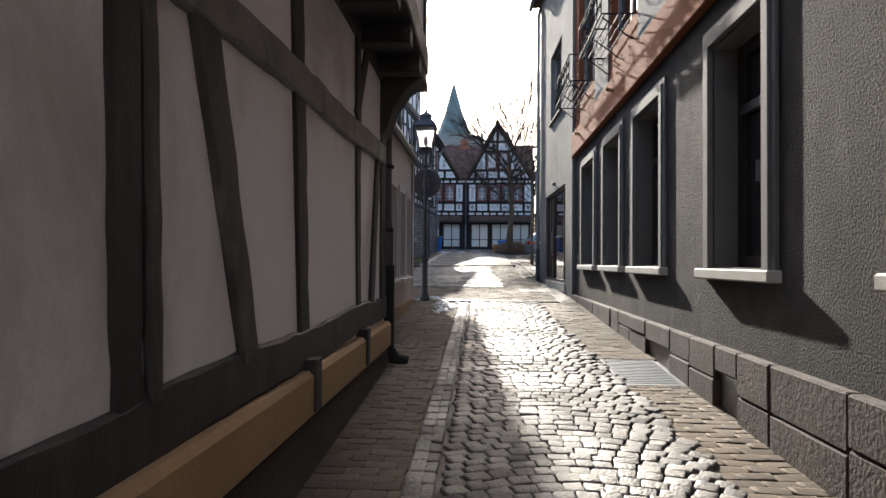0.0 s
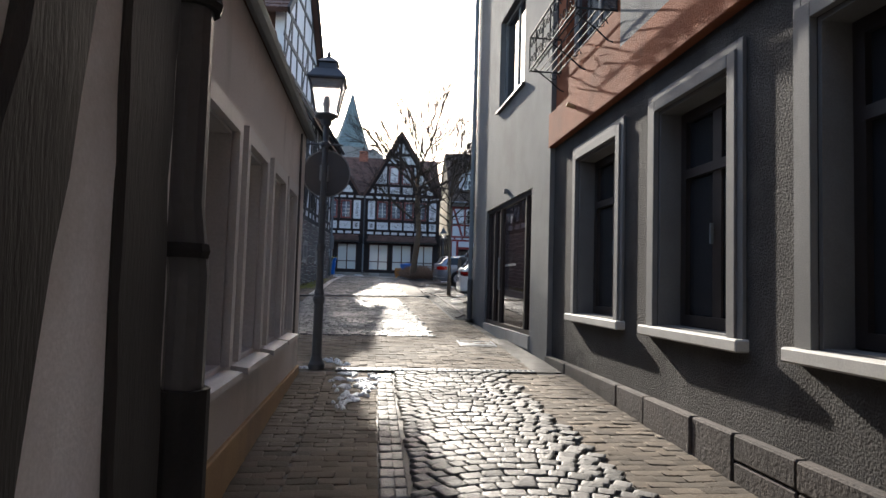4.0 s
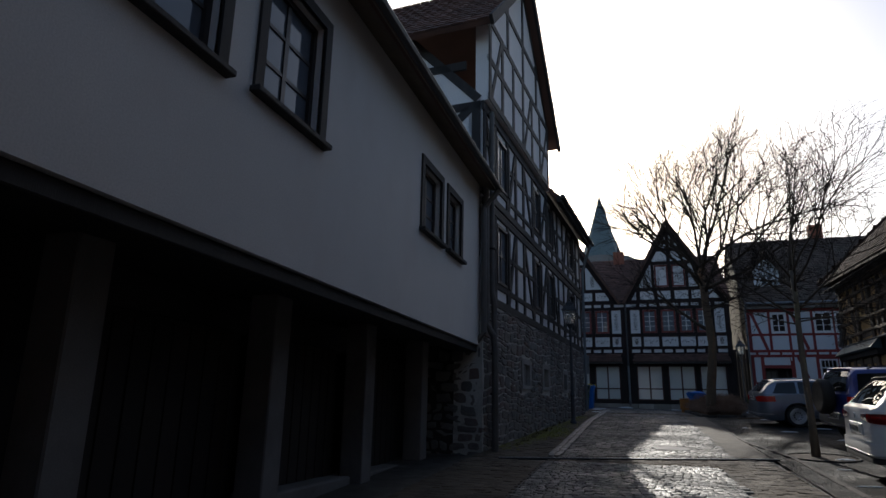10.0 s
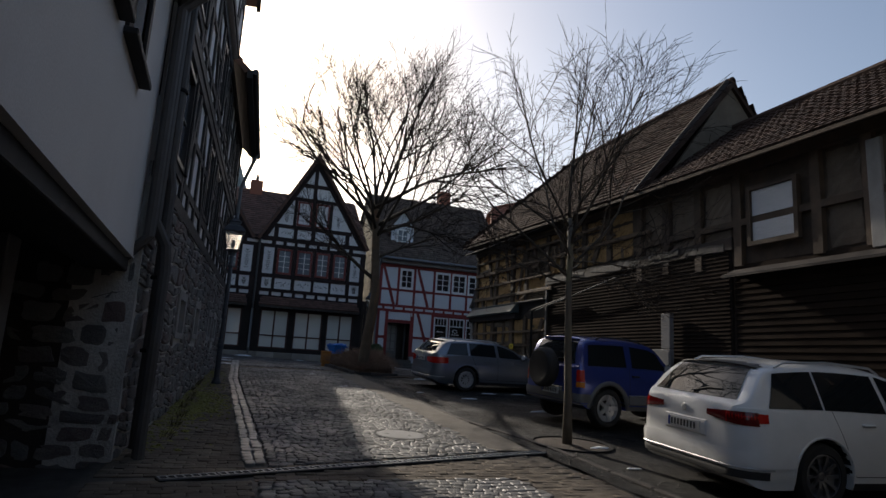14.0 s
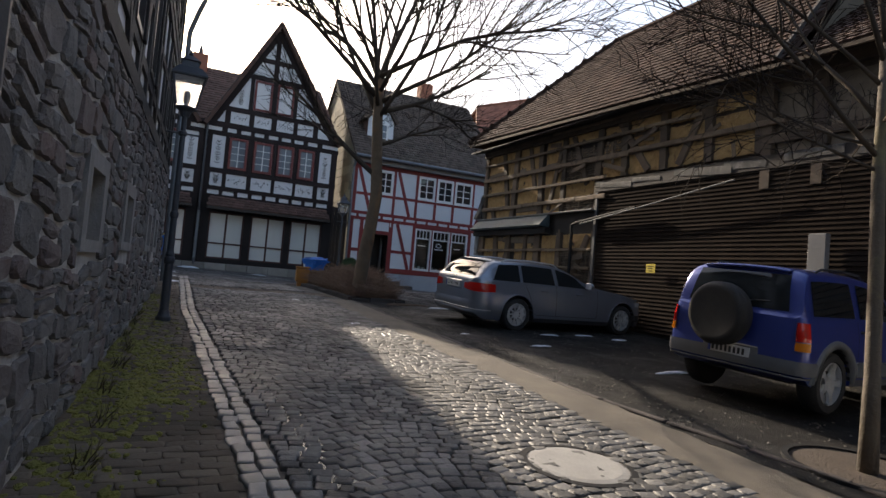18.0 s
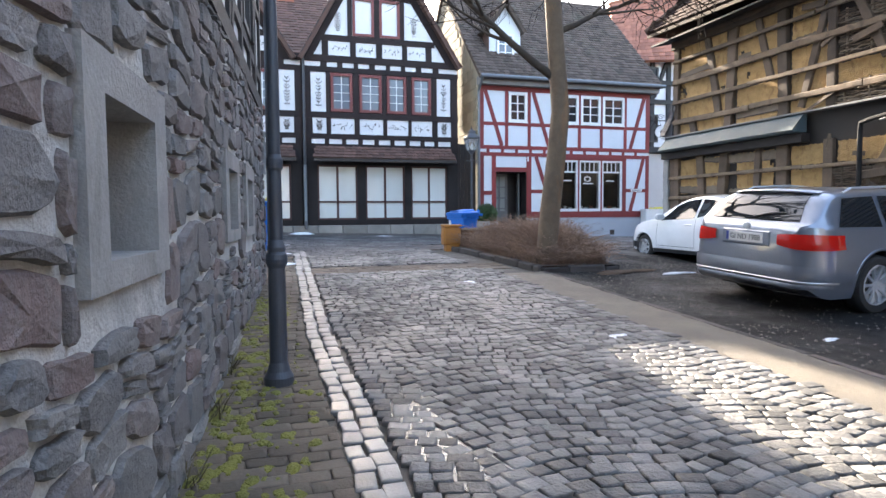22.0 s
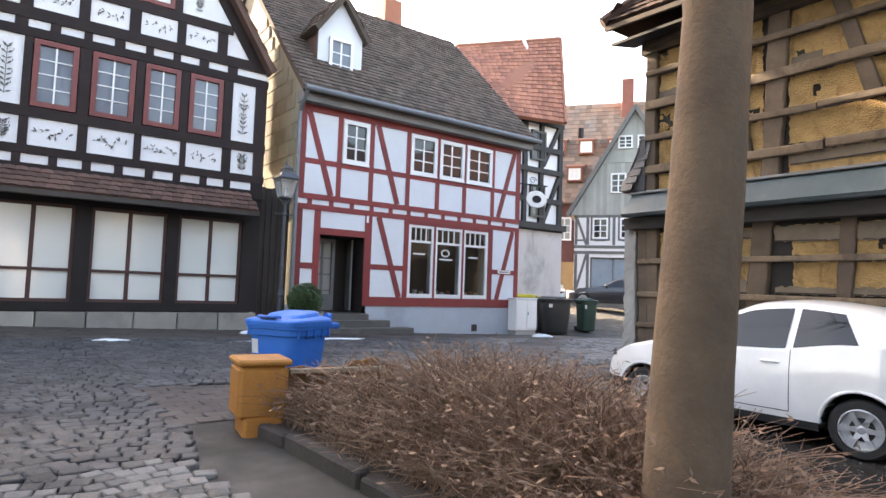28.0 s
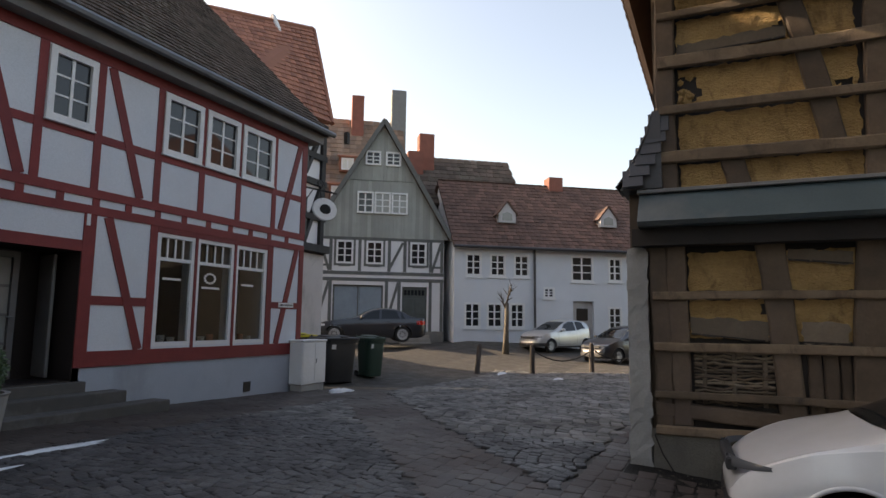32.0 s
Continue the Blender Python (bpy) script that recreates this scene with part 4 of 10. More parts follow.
part("gutter", tube_bm([(-0.15, -0.3, 9.15), (U1, -0.3, 9.15)], 0.07, 8), ZINC, RB)
part("gutter", tube_bm([(U1 + 0.02, -0.32, 9.16), (U2, -0.32, 9.16)], 0.07, 8), ZINC, RN)
part("corner_downpipe", tube_bm([(0.07, -0.02, 9.1), (0.07, -0.07, 8.9), (0.07, -0.07, 2.6), (0.07, -0.07, 0.8)], 0.05, 10), ZINC, RB)
part("pipe_sleeve", tube_bm([(0.07, -0.07, 1.7), (0.07, -0.07, 0.78)], 0.06, 10), PIPE_DARK, RB)
part("wall_lamp", box_bm((ur(15.9), -0.08, 3.25), (ur(15.8), 0.0, 3.33), 0.01), SURROUND, RB)
for h in lower_holes:
    # stepped surround, deep reveal, projecting sill
    for k, (o, p) in enumerate(((0.17, 0.03), (0.10, 0.05))):
        part("window_jamb", box_bm((h[0] - o, -p, h[1]), (h[0] - 0.0 if k else h[0] - 0.10, 0.0, h[3] + o), 0.004), TRIM_GREY, RN)
        part("window_jamb", box_bm((h[2] if k else h[2] + 0.10, -p, h[1]), (h[2] + o, 0.0, h[3] + o), 0.004), TRIM_GREY, RN)
        part("window_head", box_bm((h[0] - (0.0 if k else 0.10), -p, h[3] if k else h[3] + 0.10), (h[2] + (0.0 if k else 0.10), 0.0, h[3] + o), 0.004), TRIM_GREY, RN)
    part("window_reveal", wall_bm(h[0] - 0.01, h[2] + 0.01, h[1] - 0.01, h[3] + 0.01, 0.21, [(h[0] + 0.03, h[1] + 0.012, h[2] - 0.03, h[3] - 0.03)]), TRIM_GREY, RN, m=pose(0, 0.004, 0))
    part("window_sill", box_bm((h[0] - 0.2, -0.10, h[1] - 0.09), (h[2] + 0.2, 0.20, h[1]), 0.012), SILL, RN, "pale stone sill")
    w = window(RN, h[0] + 0.03, h[1] + 0.02, h[2] - 0.03, h[3] - 0.03, DARK_PAINT_AND_SHADE, 2, 1, 0.09, 0.21, GLASS, 0.08)
    part("transom", box_bm((h[0] + 0.1, 0.19, 2.55), (h[2] - 0.1, 0.27, 2.63)), DARK_PAINT_AND_SHADE, w)
    part("window_handle", box_bm((h[2] - 0.62, 0.185, 1.95), (h[2] - 0.6, 0.21, 2.12)), ZINC, w)
# glazed shop door
h = door_r
part("door_threshold", box_bm((h[0], -0.02, 0.6), (h[2], 0.45, 0.80)), CONCRETE, RB)
dw = window(RB, h[0], 0.80, h[2], h[3], DARK_PAINT_AND_SHADE, 1, 1, 0.07, 0.06, GLASS_DOOR, 0.05, 0.02, "door_1")
for k, u in enumerate((h[0] + 0.62, h[0] + 1.1, h[2] - 0.45)):
    part("door_mullion", box_bm((u - 0.04, 0.04, 0.87), (u + 0.04, 0.12, h[3] - 0.07)), DARK_PAINT_AND_SHADE, dw)
bm = bmesh.new()
for i in range(14):
    box(bm, (h[0] + 1.35 + i * 0.055, 0.082, 1.93), (h[0] + 1.39 + i * 0.055, 0.086, 1.96 + 0.012 * (i % 3)))
part("door_lettering", bm, SURROUND, dw, "small pale unreadable lettering on the glass")
part("door_handle", tube_bm([(h[0] + 1.2, 0.04, 1.5), (h[0] + 1.2, 0.0, 1.5), (h[0] + 1.2, 0.0, 2.1), (h[0] + 1.2, 0.04, 2.1)], 0.015, 6), ZINC, dw)
w = window(RB, *up_win, SURROUND, 2, 1, 0.07, 0.12, GLASS, 0.05)
part("window_sill", box_bm((up_win[0] - 0.06, -0.06, 4.95), (up_win[2] + 0.06, 0.1, 5.0), 0.006), DARK_PAINT_AND_SHADE, RB)
for h in french:
    window(RN, *h, SURROUND, 2, 2, 0.08, 0.12, GLASS, 0.05)
# wrought-iron window balconies
def scroll(u, y, z, r0, turns, flip=1, n=14):
    """Points of a spiral scroll in the plane of a railing."""
    return [(u + flip * r0 * (1 - 0.75 * k / n) * math.cos(turns * math.tau * k / n), y, z + r0 * (1 - 0.75 * k / n) * math.sin(turns * math.tau * k / n)) for k in range(n + 1)]


for y0, y1 in ((11.2, 13.2), (8.2, 10.0), (3.5, 5.6)):
    a, b, z0, z1, dp = ur(y1), ur(y0), 4.58, 5.06, -0.46
    bm = bmesh.new()
    for z in (z0, z1):
        tube(bm, [(a, 0, z), (a, dp, z), (b, dp, z), (b, 0, z)], 0.013, 6)
    bal = part("balcony_railing", bm, IRON, RN, "black wrought-iron window balcony")
    n = 6
    c = (b - a) / n
    for i in range(n + 1):
        part("railing_bar", tube_bm([(a + c * i, dp, z0), (a + c * i, dp, z1)], 0.009, 5), IRON, bal)
    for u in (a, b):
        part("railing_bar", tube_bm([(u, -0.01, z0), (u, -0.01, z1)], 0.011, 5), IRON, bal)
    for i in range(n):
        m_ = a + c * (i + 0.5)
        bm = bmesh.new()
        for f in (-1, 1):
            tube(bm, scroll(m_ + f * c * 0.22, dp, z1 - 0.13, 0.085, 1.2, f), 0.006, 4, False)
            tube(bm, scroll(m_ + f * c * 0.22, dp, z0 + 0.13, 0.085, -1.2, f), 0.006, 4, False)
        part("railing_scroll", bm, IRON, bal)
    for u in (a, b):
        bm = bmesh.new()
        for yy in (-0.14, -0.32):
            tube(bm, [(u, yy + 0.07 * (1 - 0.6 * k / 10) * math.cos(k * 0.75), z0 + 0.24 + 0.15 * (1 - 0.5 * k / 10) * math.sin(k * 0.75)) for k in range(11)], 0.006, 4, False)
        part("railing_scroll", bm, IRON, bal)
    for i in range(5):
        part("grate_bar", tube_bm([(a, -0.05 - i * 0.09, z0), (b, -0.05 - i * 0.09, z0)], 0.009, 4), IRON, bal)
    for u in (a + 0.12, (a + b) / 2, b - 0.12):
        bm = bmesh.new()
        tube(bm, [(u, 0.0, z0 - 0.30), (u, -0.06, z0 - 0.28), (u, -0.2, z0 - 0.16), (u, dp + 0.03, z0)], 0.010, 5)
        tube(bm, [(u, -0.14 + 0.08 * (1 - 0.06 * k) * math.cos(k * 0.7), z0 - 0.10 + 0.07 * (1 - 0.06 * k) * math.sin(k * 0.7)) for k in range(12)], 0.006, 4, False)
        part("balcony_bracket", bm, IRON, bal)
for y in (9.2, 12.3, 5.2):
    part("flag_holder", tube_bm([(ur(y), -0.05, 3.82), (ur(y), -0.20, 3.86)], 0.03, 8), SANDSTONE, RN)
# plinth of dressed stones with cellar openings
r = random.Random(5)
y = -3.5
while y < 14.5:
    ln = r.uniform(0.45, 0.95)
    yb = min(y + ln, 14.62)
    top = 0.60
    base = -0.2 + 0.0525 * y - 0.25
    cell = any(a < (y + yb) / 2 < b for a, b in ((7.0, 7.6), (4.6, 5.3)))
    mid = (base + 0.25 + top) / 2 + r.uniform(-0.04, 0.04)
    if top - (base + 0.25) > 0.34 and not cell:
        for z0, z1 in ((base, mid - 0.006), (mid, top)):
            part("plinth_stone", box_bm((ur(yb) + 0.006, -0.07 - r.uniform(0, 0.015), z0), (ur(y) - 0.006, 0.02, z1), 0.014), STONE_PLINTH, RN)
    elif cell:
        part("plinth_stone", box_bm((ur(yb) + 0.006, -0.075, mid + 0.05), (ur(y) - 0.006, 0.02, top), 0.014), STONE_PLINTH, RN)
        part("cellar_grate", box_bm((ur(yb) + 0.02, -0.03, base), (ur(y) - 0.02, 0.0, mid + 0.04)), DARK_PAINT_AND_SHADE, RN)
    else:
        part("plinth_stone", box_bm((ur(yb) + 0.006, -0.07 - r.uniform(0, 0.015), base), (ur(y) - 0.006, 0.02, top), 0.014), STONE_PLINTH, RN)
    y = yb
    if yb >= 14.62:
        break

# ---- half-timbered house close on the left ----
LH = thing("half_timbered_house", facing_east(0.335, 0, 0, 0.0), "old half-timbered house with black beams and grey plaster", "house")
part("infill", wall_bm(-4, 6.6, 0.6, 3.3, 0.25), PLASTER_GREY, LH)
hewn(LH, (-4, 0.67), (6.6, 0.795), 0.24, TIMBER, 0.026, 0.05, 1)
hewn(LH, (-4, 3.22), (6.6, 3.22), 0.2, TIMBER, 0.03, 0.05, 2)
hewn(LH, (1.92, 2.255), (6.35, 2.375), 0.20, TIMBER_GREY, 0.040, 0.05, 3)
for k, (p, q, w) in enumerate((((1.82, 0.82), (1.66, 3.12), 0.17), ((3.59, 0.86), (3.34, 3.12), 0.20), ((5.20, 0.88), (5.03, 3.12), 0.17), ((6.42, 0.88), (6.42, 3.12), 0.30), ((0.2, 0.82), (0.2, 3.12), 0.2), ((-1.4, 0.8), (-1.4, 3.12), 0.24), ((-2.8, 0.8), (-2.8, 3.12), 0.15))):
    hewn(LH, p, q, w, TIMBER, 0.020, 0.05, 10 + k)
hewn(LH, (1.945, 0.83), (1.80, 3.12), 0.085, TIMBER_WORN, 0.027, 0.05, 20)
hewn(LH, (2.73, 0.84), (1.98, 2.92), 0.20, TIMBER_WORN, 0.030, 0.05, 21)
hewn(LH, (5.77, 0.90), (6.04, 2.28), 0.20, TIMBER, 0.028, 0.05, 22)
hewn(LH, (5.02, 2.46), (5.42, 3.12), 0.16, TIMBER, 0.024, 0.05, 23)
hewn(LH, (-0.5, 0.82), (0.1, 2.9), 0.16, TIMBER, 0.03, 0.05, 24)
part("plinth_ledge", box_bm((-4, -0.085, 0.36), (6.58, 0.2, 0.64), 0.03), SANDSTONE, LH, "ochre rendered plinth")
part("plinth_base", box_bm((-4, -0.05, -0.6), (6.58, 0.2, 0.36), 0.02), STONE_PLINTH, LH)
for u, z0 in ((3.62, 0.40), (5.22, 0.40)):
    hewn(LH, (u, z0), (u + 0.01, 0.70), 0.15, TIMBER, 0.095, 0.0, int(u * 10))
# jettied upper storey with joist ends
part("jetty", wall_bm(-4, 6.6, 3.35, 6.2, 0.25), PLASTER_GREY, LH, m=pose(0, -0.42, 0))
beam(LH, (-4, 3.44), (6.64, 3.44), 0.26, TIMBER, 0.455, -0.2)
part("jetty_soffit", box_bm((-4, -0.45, 3.29), (6.6, 0.2, 3.36)), TIMBER, LH)
for k in range(13):
    u = -3.6 + k * 0.8
    part("joist_end", box_bm((u - 0.09, -0.44, 3.12), (u + 0.09, 0.1, 3.29), 0.01), TIMBER, LH)
part("corner_bracket", prism_bm([(0.02, 2.55), (-0.06, 2.62), (-0.14, 2.86), (-0.28, 3.06), (-0.44, 3.16), (-0.44, 3.29), (0.02, 3.29)], 6.22, 6.60, 0.015), TIMBER, LH, "dark curved bracket under the jetty", m=Matrix(((0, 1, 0, 0), (1, 0, 0, 0), (0, 0, 1, 0), (0, 0, 0, 1))))
for u in (-2.2, -0.8, 0.6, 2.0, 3.4, 4.8, 6.5):
    beam(LH, (u, 3.58), (u, 6.0), 0.2, TIMBER, 0.44, -0.2, 0.05)
part("upper_side", box_bm((6.36, -0.42, 3.36), (6.6, 5.0, 6.2)), TIMBER, LH)
part("end_wall", box_bm((6.4, 0.2, -0.5), (6.59, 5.0, 3.29)), PLASTER_L2, LH)
part("body", box_bm((-4, 1.0, -0.5), (6.36, 5.0, 6.1)), DARK_PAINT_AND_SHADE, LH)
tiled(LH, (6.9, -0.74, 6.1), (-4, -0.74, 6.1), (-4, 2.5, 8.4), (6.9, 2.5, 8.4), TILE_BROWN, 0.3, 0.26)
part("downpipe", tube_bm([(6.72, 0.0, 6.0), (6.72, 0.0, 1.75), (6.74, -0.02, 1.55), (6.74, -0.02, 1.3), (6.74, -0.02, 0.2)], 0.055, 12), PIPE_DARK, LH, "dark metal downpipe with a cast sleeve")
part("pipe_sleeve", tube_bm([(6.74, -0.02, 1.24), (6.74, -0.02, 0.34), (6.75, -0.10, 0.21), (6.77, -0.24, 0.17)], 0.072, 12), IRON, LH)
for z in (2.3, 1.6):
    part("pipe_clamp", lathe_bm([(0.075, 0), (0.08, 0.02), (0.075, 0.04)], 12, (6.72, 0.0, z)), IRON, LH)

# ---- low taupe house with grouped windows ----
L2 = thing("rendered_house", facing_east(0.0, 6.3, 0, 0.0), "low taupe rendered house with pale grey window frames", "house")
hl = [(u, 1.03, v, 2.43) for u, v in ((0.75, 1.4), (1.72, 2.40), (2.73, 3.38), (3.74, 4.36), (4.61, 5.18))]
part("wall", wall_bm(0.3, 6.12, -0.5, 3.35, 0.4, hl), PLASTER_L2, L2)
part("end_wall", box_bm((5.82, 0.4, -0.5), (6.12, 7.0, 3.35)), PLASTER_L2, L2)
part("body", box_bm((0.3, 1.2, -0.5), (5.82, 7, 3.3)), DARK_PAINT_AND_SHADE, L2)
for h in hl:
    part("window_surround", wall_bm(h[0] - 0.08, h[2] + 0.08, h[1], h[3] + 0.1, 0.05, [(h[0], h[1], h[2], h[3])]), FRAME_GREY, L2, "pale grey painted window casing", m=pose(0, -0.045, 0))
    part("window_reveal", wall_bm(h[0] - 0.01, h[2] + 0.01, h[1] - 0.01, h[3] + 0.01, 0.16, [(h[0] + 0.02, h[1] + 0.012, h[2] - 0.02, h[3] - 0.02)]), FRAME_GREY, L2, m=pose(0, 0.004, 0))
    w = window(L2, h[0] + 0.02, h[1] + 0.014, h[2] - 0.02, h[3] - 0.02, FRAME_GREY, 1, 1, 0.08, 0.15, GLASS_DIM, 0.04)
    sl = prism_bm([(-0.11, 0.99), (0.18, 1.03), (0.18, 1.00), (-0.11, 0.95)], h[0] - 0.08, h[2] + 0.08)
    part("window_sill", sl, FRAME_GREY, L2, "sloping grey metal sill", m=Matrix(((0, 1, 0, 0), (1, 0, 0, 0), (0, 0, 1, 0), (0, 0, 0, 1))))
part("plinth", box_bm((0.31, -0.03, -0.5), (6.14, 0.1, 0.55), 0.01), SANDSTONE, L2, "worn ochre plinth")
part("gutter", tube_bm([(0.32, -0.06, 3.30), (6.15, -0.06, 3.30)], 0.055, 8), ZINC, L2)
tiled(L2, (6.18, -0.05, 3.36), (0.3, -0.05, 3.36), (0.3, 2.6, 5.0), (6.18, 2.6, 5.0), TILE_BROWN, 0.25, 0.22)
part("wall_conduit", tube_bm([(5.6, -0.015, 0.95), (5.6, -0.015, 3.2)], 0.012, 6), PIPE_DARK, L2)

# ---- white building over the open garages ----
WB = thing("white_building", facing_east(-2.5, 14.7, 0, 0.0), "white rendered upper storey carried on piers above dark garages", "building")


def uw(y):
    return y - 14.7


ww = [(15.35, 16.5, 4.5, 5.85), (17.1, 18.12, 4.56, 5.85), (21.4, 22.28, 4.56, 5.62), (22.74, 23.5, 4.56, 5.62)]
hw = [(uw(a), c, uw(b), d) for a, b, c, d in ww]
part("wall", wall_bm(0, 10.35, 3.16, 6.6, 0.4, hw), PLASTER_WHITE, WB, "white rendered wall")
part("south_wall", box_bm((0, 0.4, 3.16), (0.4, 7.5, 6.6)), PLASTER_WHITE, WB)
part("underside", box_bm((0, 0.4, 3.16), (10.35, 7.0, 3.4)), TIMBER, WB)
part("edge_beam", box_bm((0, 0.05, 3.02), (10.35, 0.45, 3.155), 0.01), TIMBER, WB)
part("body", box_bm((0.4, 1.0, 3.4), (10.3, 7.4, 6.55)), DARK_PAINT_AND_SHADE, WB)
for h in hw:
    part("window_casing", wall_bm(h[0] - 0.12, h[2] + 0.12, h[1] - 0.0, h[3] + 0.12, 0.05, [(h[0], h[1], h[2], h[3])]), TIMBER, WB, m=pose(0, -0.03, 0))
    window(WB, *h, DARK_PAINT_AND_SHADE, 2, 3, 0.06, 0.1, GLASS_A, 0.04)
    part("window_sill", box_bm((h[0] - 0.15, -0.1, h[1] - 0.06), (h[2] + 0.15, 0.1, h[1] - 0.002), 0.008), TIMBER, WB)
# stained concrete, darker than CONCRETE to carry the shade under the storey
PIER = surf("shaded_stained_concrete", (0.23, 0.215, 0.205), (0.16, 0.15, 0.142), 2.0, 0.9, 0.5, 60, stain=(0.10, 0.094, 0.09))
for y in (16.5, 19.15, 21.66, 24.2):
    part("pier", box_bm((uw(y) - 0.17, 0.85, 0.3), (uw(y) + 0.17, 1.2, 3.16), 0.015), PIER, WB, "stained concrete pier, darkened for the shade under the building")
# door colour includes the shade of the garages
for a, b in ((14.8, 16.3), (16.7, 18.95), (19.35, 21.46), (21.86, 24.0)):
    d = part("garage_door", box_bm((uw(a), 1.35, 0.9), (uw(b), 1.42, 2.75), 0.01), DARK_BOARD_AND_SHADE, WB, "boarded garage door, darkened for the shade of the recess")
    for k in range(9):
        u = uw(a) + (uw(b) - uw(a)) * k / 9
        part("door_board", box_bm((u + 0.01, 1.33, 0.95), (u + (uw(b) - uw(a)) / 9 - 0.01, 1.352, 2.7), 0.005), DARK_BOARD_AND_SHADE, d)
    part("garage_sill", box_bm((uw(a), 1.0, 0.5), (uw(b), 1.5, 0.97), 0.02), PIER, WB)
# near-black back wall, coloured as the shade deep in the garages
part("garage_back", box_bm((0, 1.5, 0.2), (10.3, 1.7, 3.16)), DARK_PAINT_AND_SHADE, WB)
part("side_pier", box_bm((0.0, 0.4, 0.3), (0.3, 7.0, 3.16)), PIER, WB)
part("soffit", prism_bm([(-0.36, 6.47), (0.0, 6.62), (0.0, 6.54), (-0.36, 6.39)], -0.35, 10.35), RAIL_WOOD, WB, "brown boarded eave", m=Matrix(((0, 1, 0, 0), (1, 0, 0, 0), (0, 0, 1, 0), (0, 0, 0, 1))))
tiled(WB, (10.35, -0.40, 6.50), (-0.35, -0.40, 6.50), (-0.35, 3.8, 8.5), (10.35, 3.8, 8.5), TILE_BROWN, 0.3, 0.28)
part("gutter", tube_bm([(-0.35, -0.44, 6.42), (10.35, -0.44, 6.42)], 0.06, 8), PIPE_DARK, WB)
part("downpipe", tube_bm([(10.2, -0.43, 6.38), (10.2, -0.34, 6.25), (10.2, -0.12, 6.0), (10.2, -0.12, 3.4), (10.25, 0.1, 3.15), (10.3, 0.25, 3.0)], 0.06, 10), PIPE_GREY, WB, "weathered grey downpipe")

# ---- stone house with half-timbered upper floors ----
ST = thing("stone_house", facing_east(-2.44, 25.0, 0, -4.35), "grey rubble stone house with half-timbered upper floors", "house")
sh = [(3.2, 2.50, 3.80, 3.01), (5.45, 2.54, 6.05, 3.03), (8.35, 2.56, 8.92, 3.03), (9.85, 2.56, 10.4, 3.04)]
ZS = 4.08
part("stone_core", wall_bm(0, 12.6, -0.2, ZS, 0.6, [(a - 0.03, c - 0.03, b + 0.03, d + 0.03) for a, c, b, d in sh]), MORTAR, ST, "pale rough mortar between the stones", m=pose(0, -0.006, 0))
# near-black sheet standing for the unlit cellar behind the openings
part("cellar_dark", box_bm((0.1, 0.66, 0), (12.5, 0.7, ZS)), DARK_PAINT_AND_SHADE, ST)
for h in sh:
    part("stone_surround", wall_bm(h[0] - 0.18, h[2] + 0.18, h[1] - 0.09, h[3] + 0.13, 0.3, [h]), SURROUND_STONE, ST, "dressed grey stone window frame", m=pose(0, -0.045, 0))
    part("window_reveal", wall_bm(h[0] - 0.001, h[2] + 0.001, h[1] - 0.001, h[3] + 0.001, 0.25, [(h[0] + 0.02, h[1] + 0.02, h[2] - 0.02, h[3] - 0.02)]), SURROUND_STONE, ST, m=pose(0, 0.26, 0))
    gr = part("vent_grille", wall_bm(h[0] + 0.02, h[2] - 0.02, h[1] + 0.02, h[3] - 0.02, 0.03, [(h[0] + 0.05, h[1] + 0.05, h[2] - 0.05, h[3] - 0.05)]), SURROUND, ST, "pale perforated vent grille", m=pose(0, 0.065 if h is sh[0] else 0.24, 0))
    bm = bmesh.new()
    for k in range(22):
        u = h[0] + 0.05 + (h[2] - h[0] - 0.1) * (k + 0.5) / 22
        box(bm, (u - 0.009, 0.0, h[1] + 0.05), (u + 0.009, 0.006, h[3] - 0.05))
    for k in range(18):
        z = h[1] + 0.05 + (h[3] - h[1] - 0.1) * (k + 0.5) / 18
        box(bm, (h[0] + 0.05, 0.007, z - 0.006), (h[2] - 0.05, 0.012, z + 0.006))
    part("grille_mesh", bm, SURROUND, gr)
    # near-black plate: the shade behind the mesh as colour
    part("vent_dark", box_bm((h[0] + 0.02, 0.05, h[1] + 0.02), (h[2] - 0.02, 0.06, h[3] - 0.02)), DARK_PAINT_AND_SHADE, gr)
part("south_wall", box_bm((0.0, 0.6, 0), (0.4, 7, ZS)), STONE_PLINTH, ST)
# timber storeys
lv = [(ZS, 6.35), (6.35, 8.5)]
posts = [0.15, 0.95, 1.95, 2.75, 3.55, 4.6, 5.4, 6.4, 7.2, 8.1, 9.0, 10.0, 10.9, 11.7, 12.5]
fh = []
for k, (z0, z1) in enumerate(lv):
    for i in (1, 5, 7, 11):
        fh.append((posts[i] + 0.08, z0 + 0.55, posts[i + 1] - 0.08, z1 - 0.35))
part("infill", wall_bm(0, 12.6, ZS, 8.6, 0.3, fh), PANEL_A, ST, m=pose(0, 0.02, 0))
part("body", box_bm((0.3, 0.4, ZS), (12.5, 7.5, 8.5)), DARK_PAINT_AND_SHADE, ST)
for z, w in ((ZS + 0.08, 0.18), (6.22, 0.16), (6.45, 0.16), (8.45, 0.22)):
    beam(ST, (0, z), (12.6, z), w, TIMBER, 0.03, 0.05, 0.02)
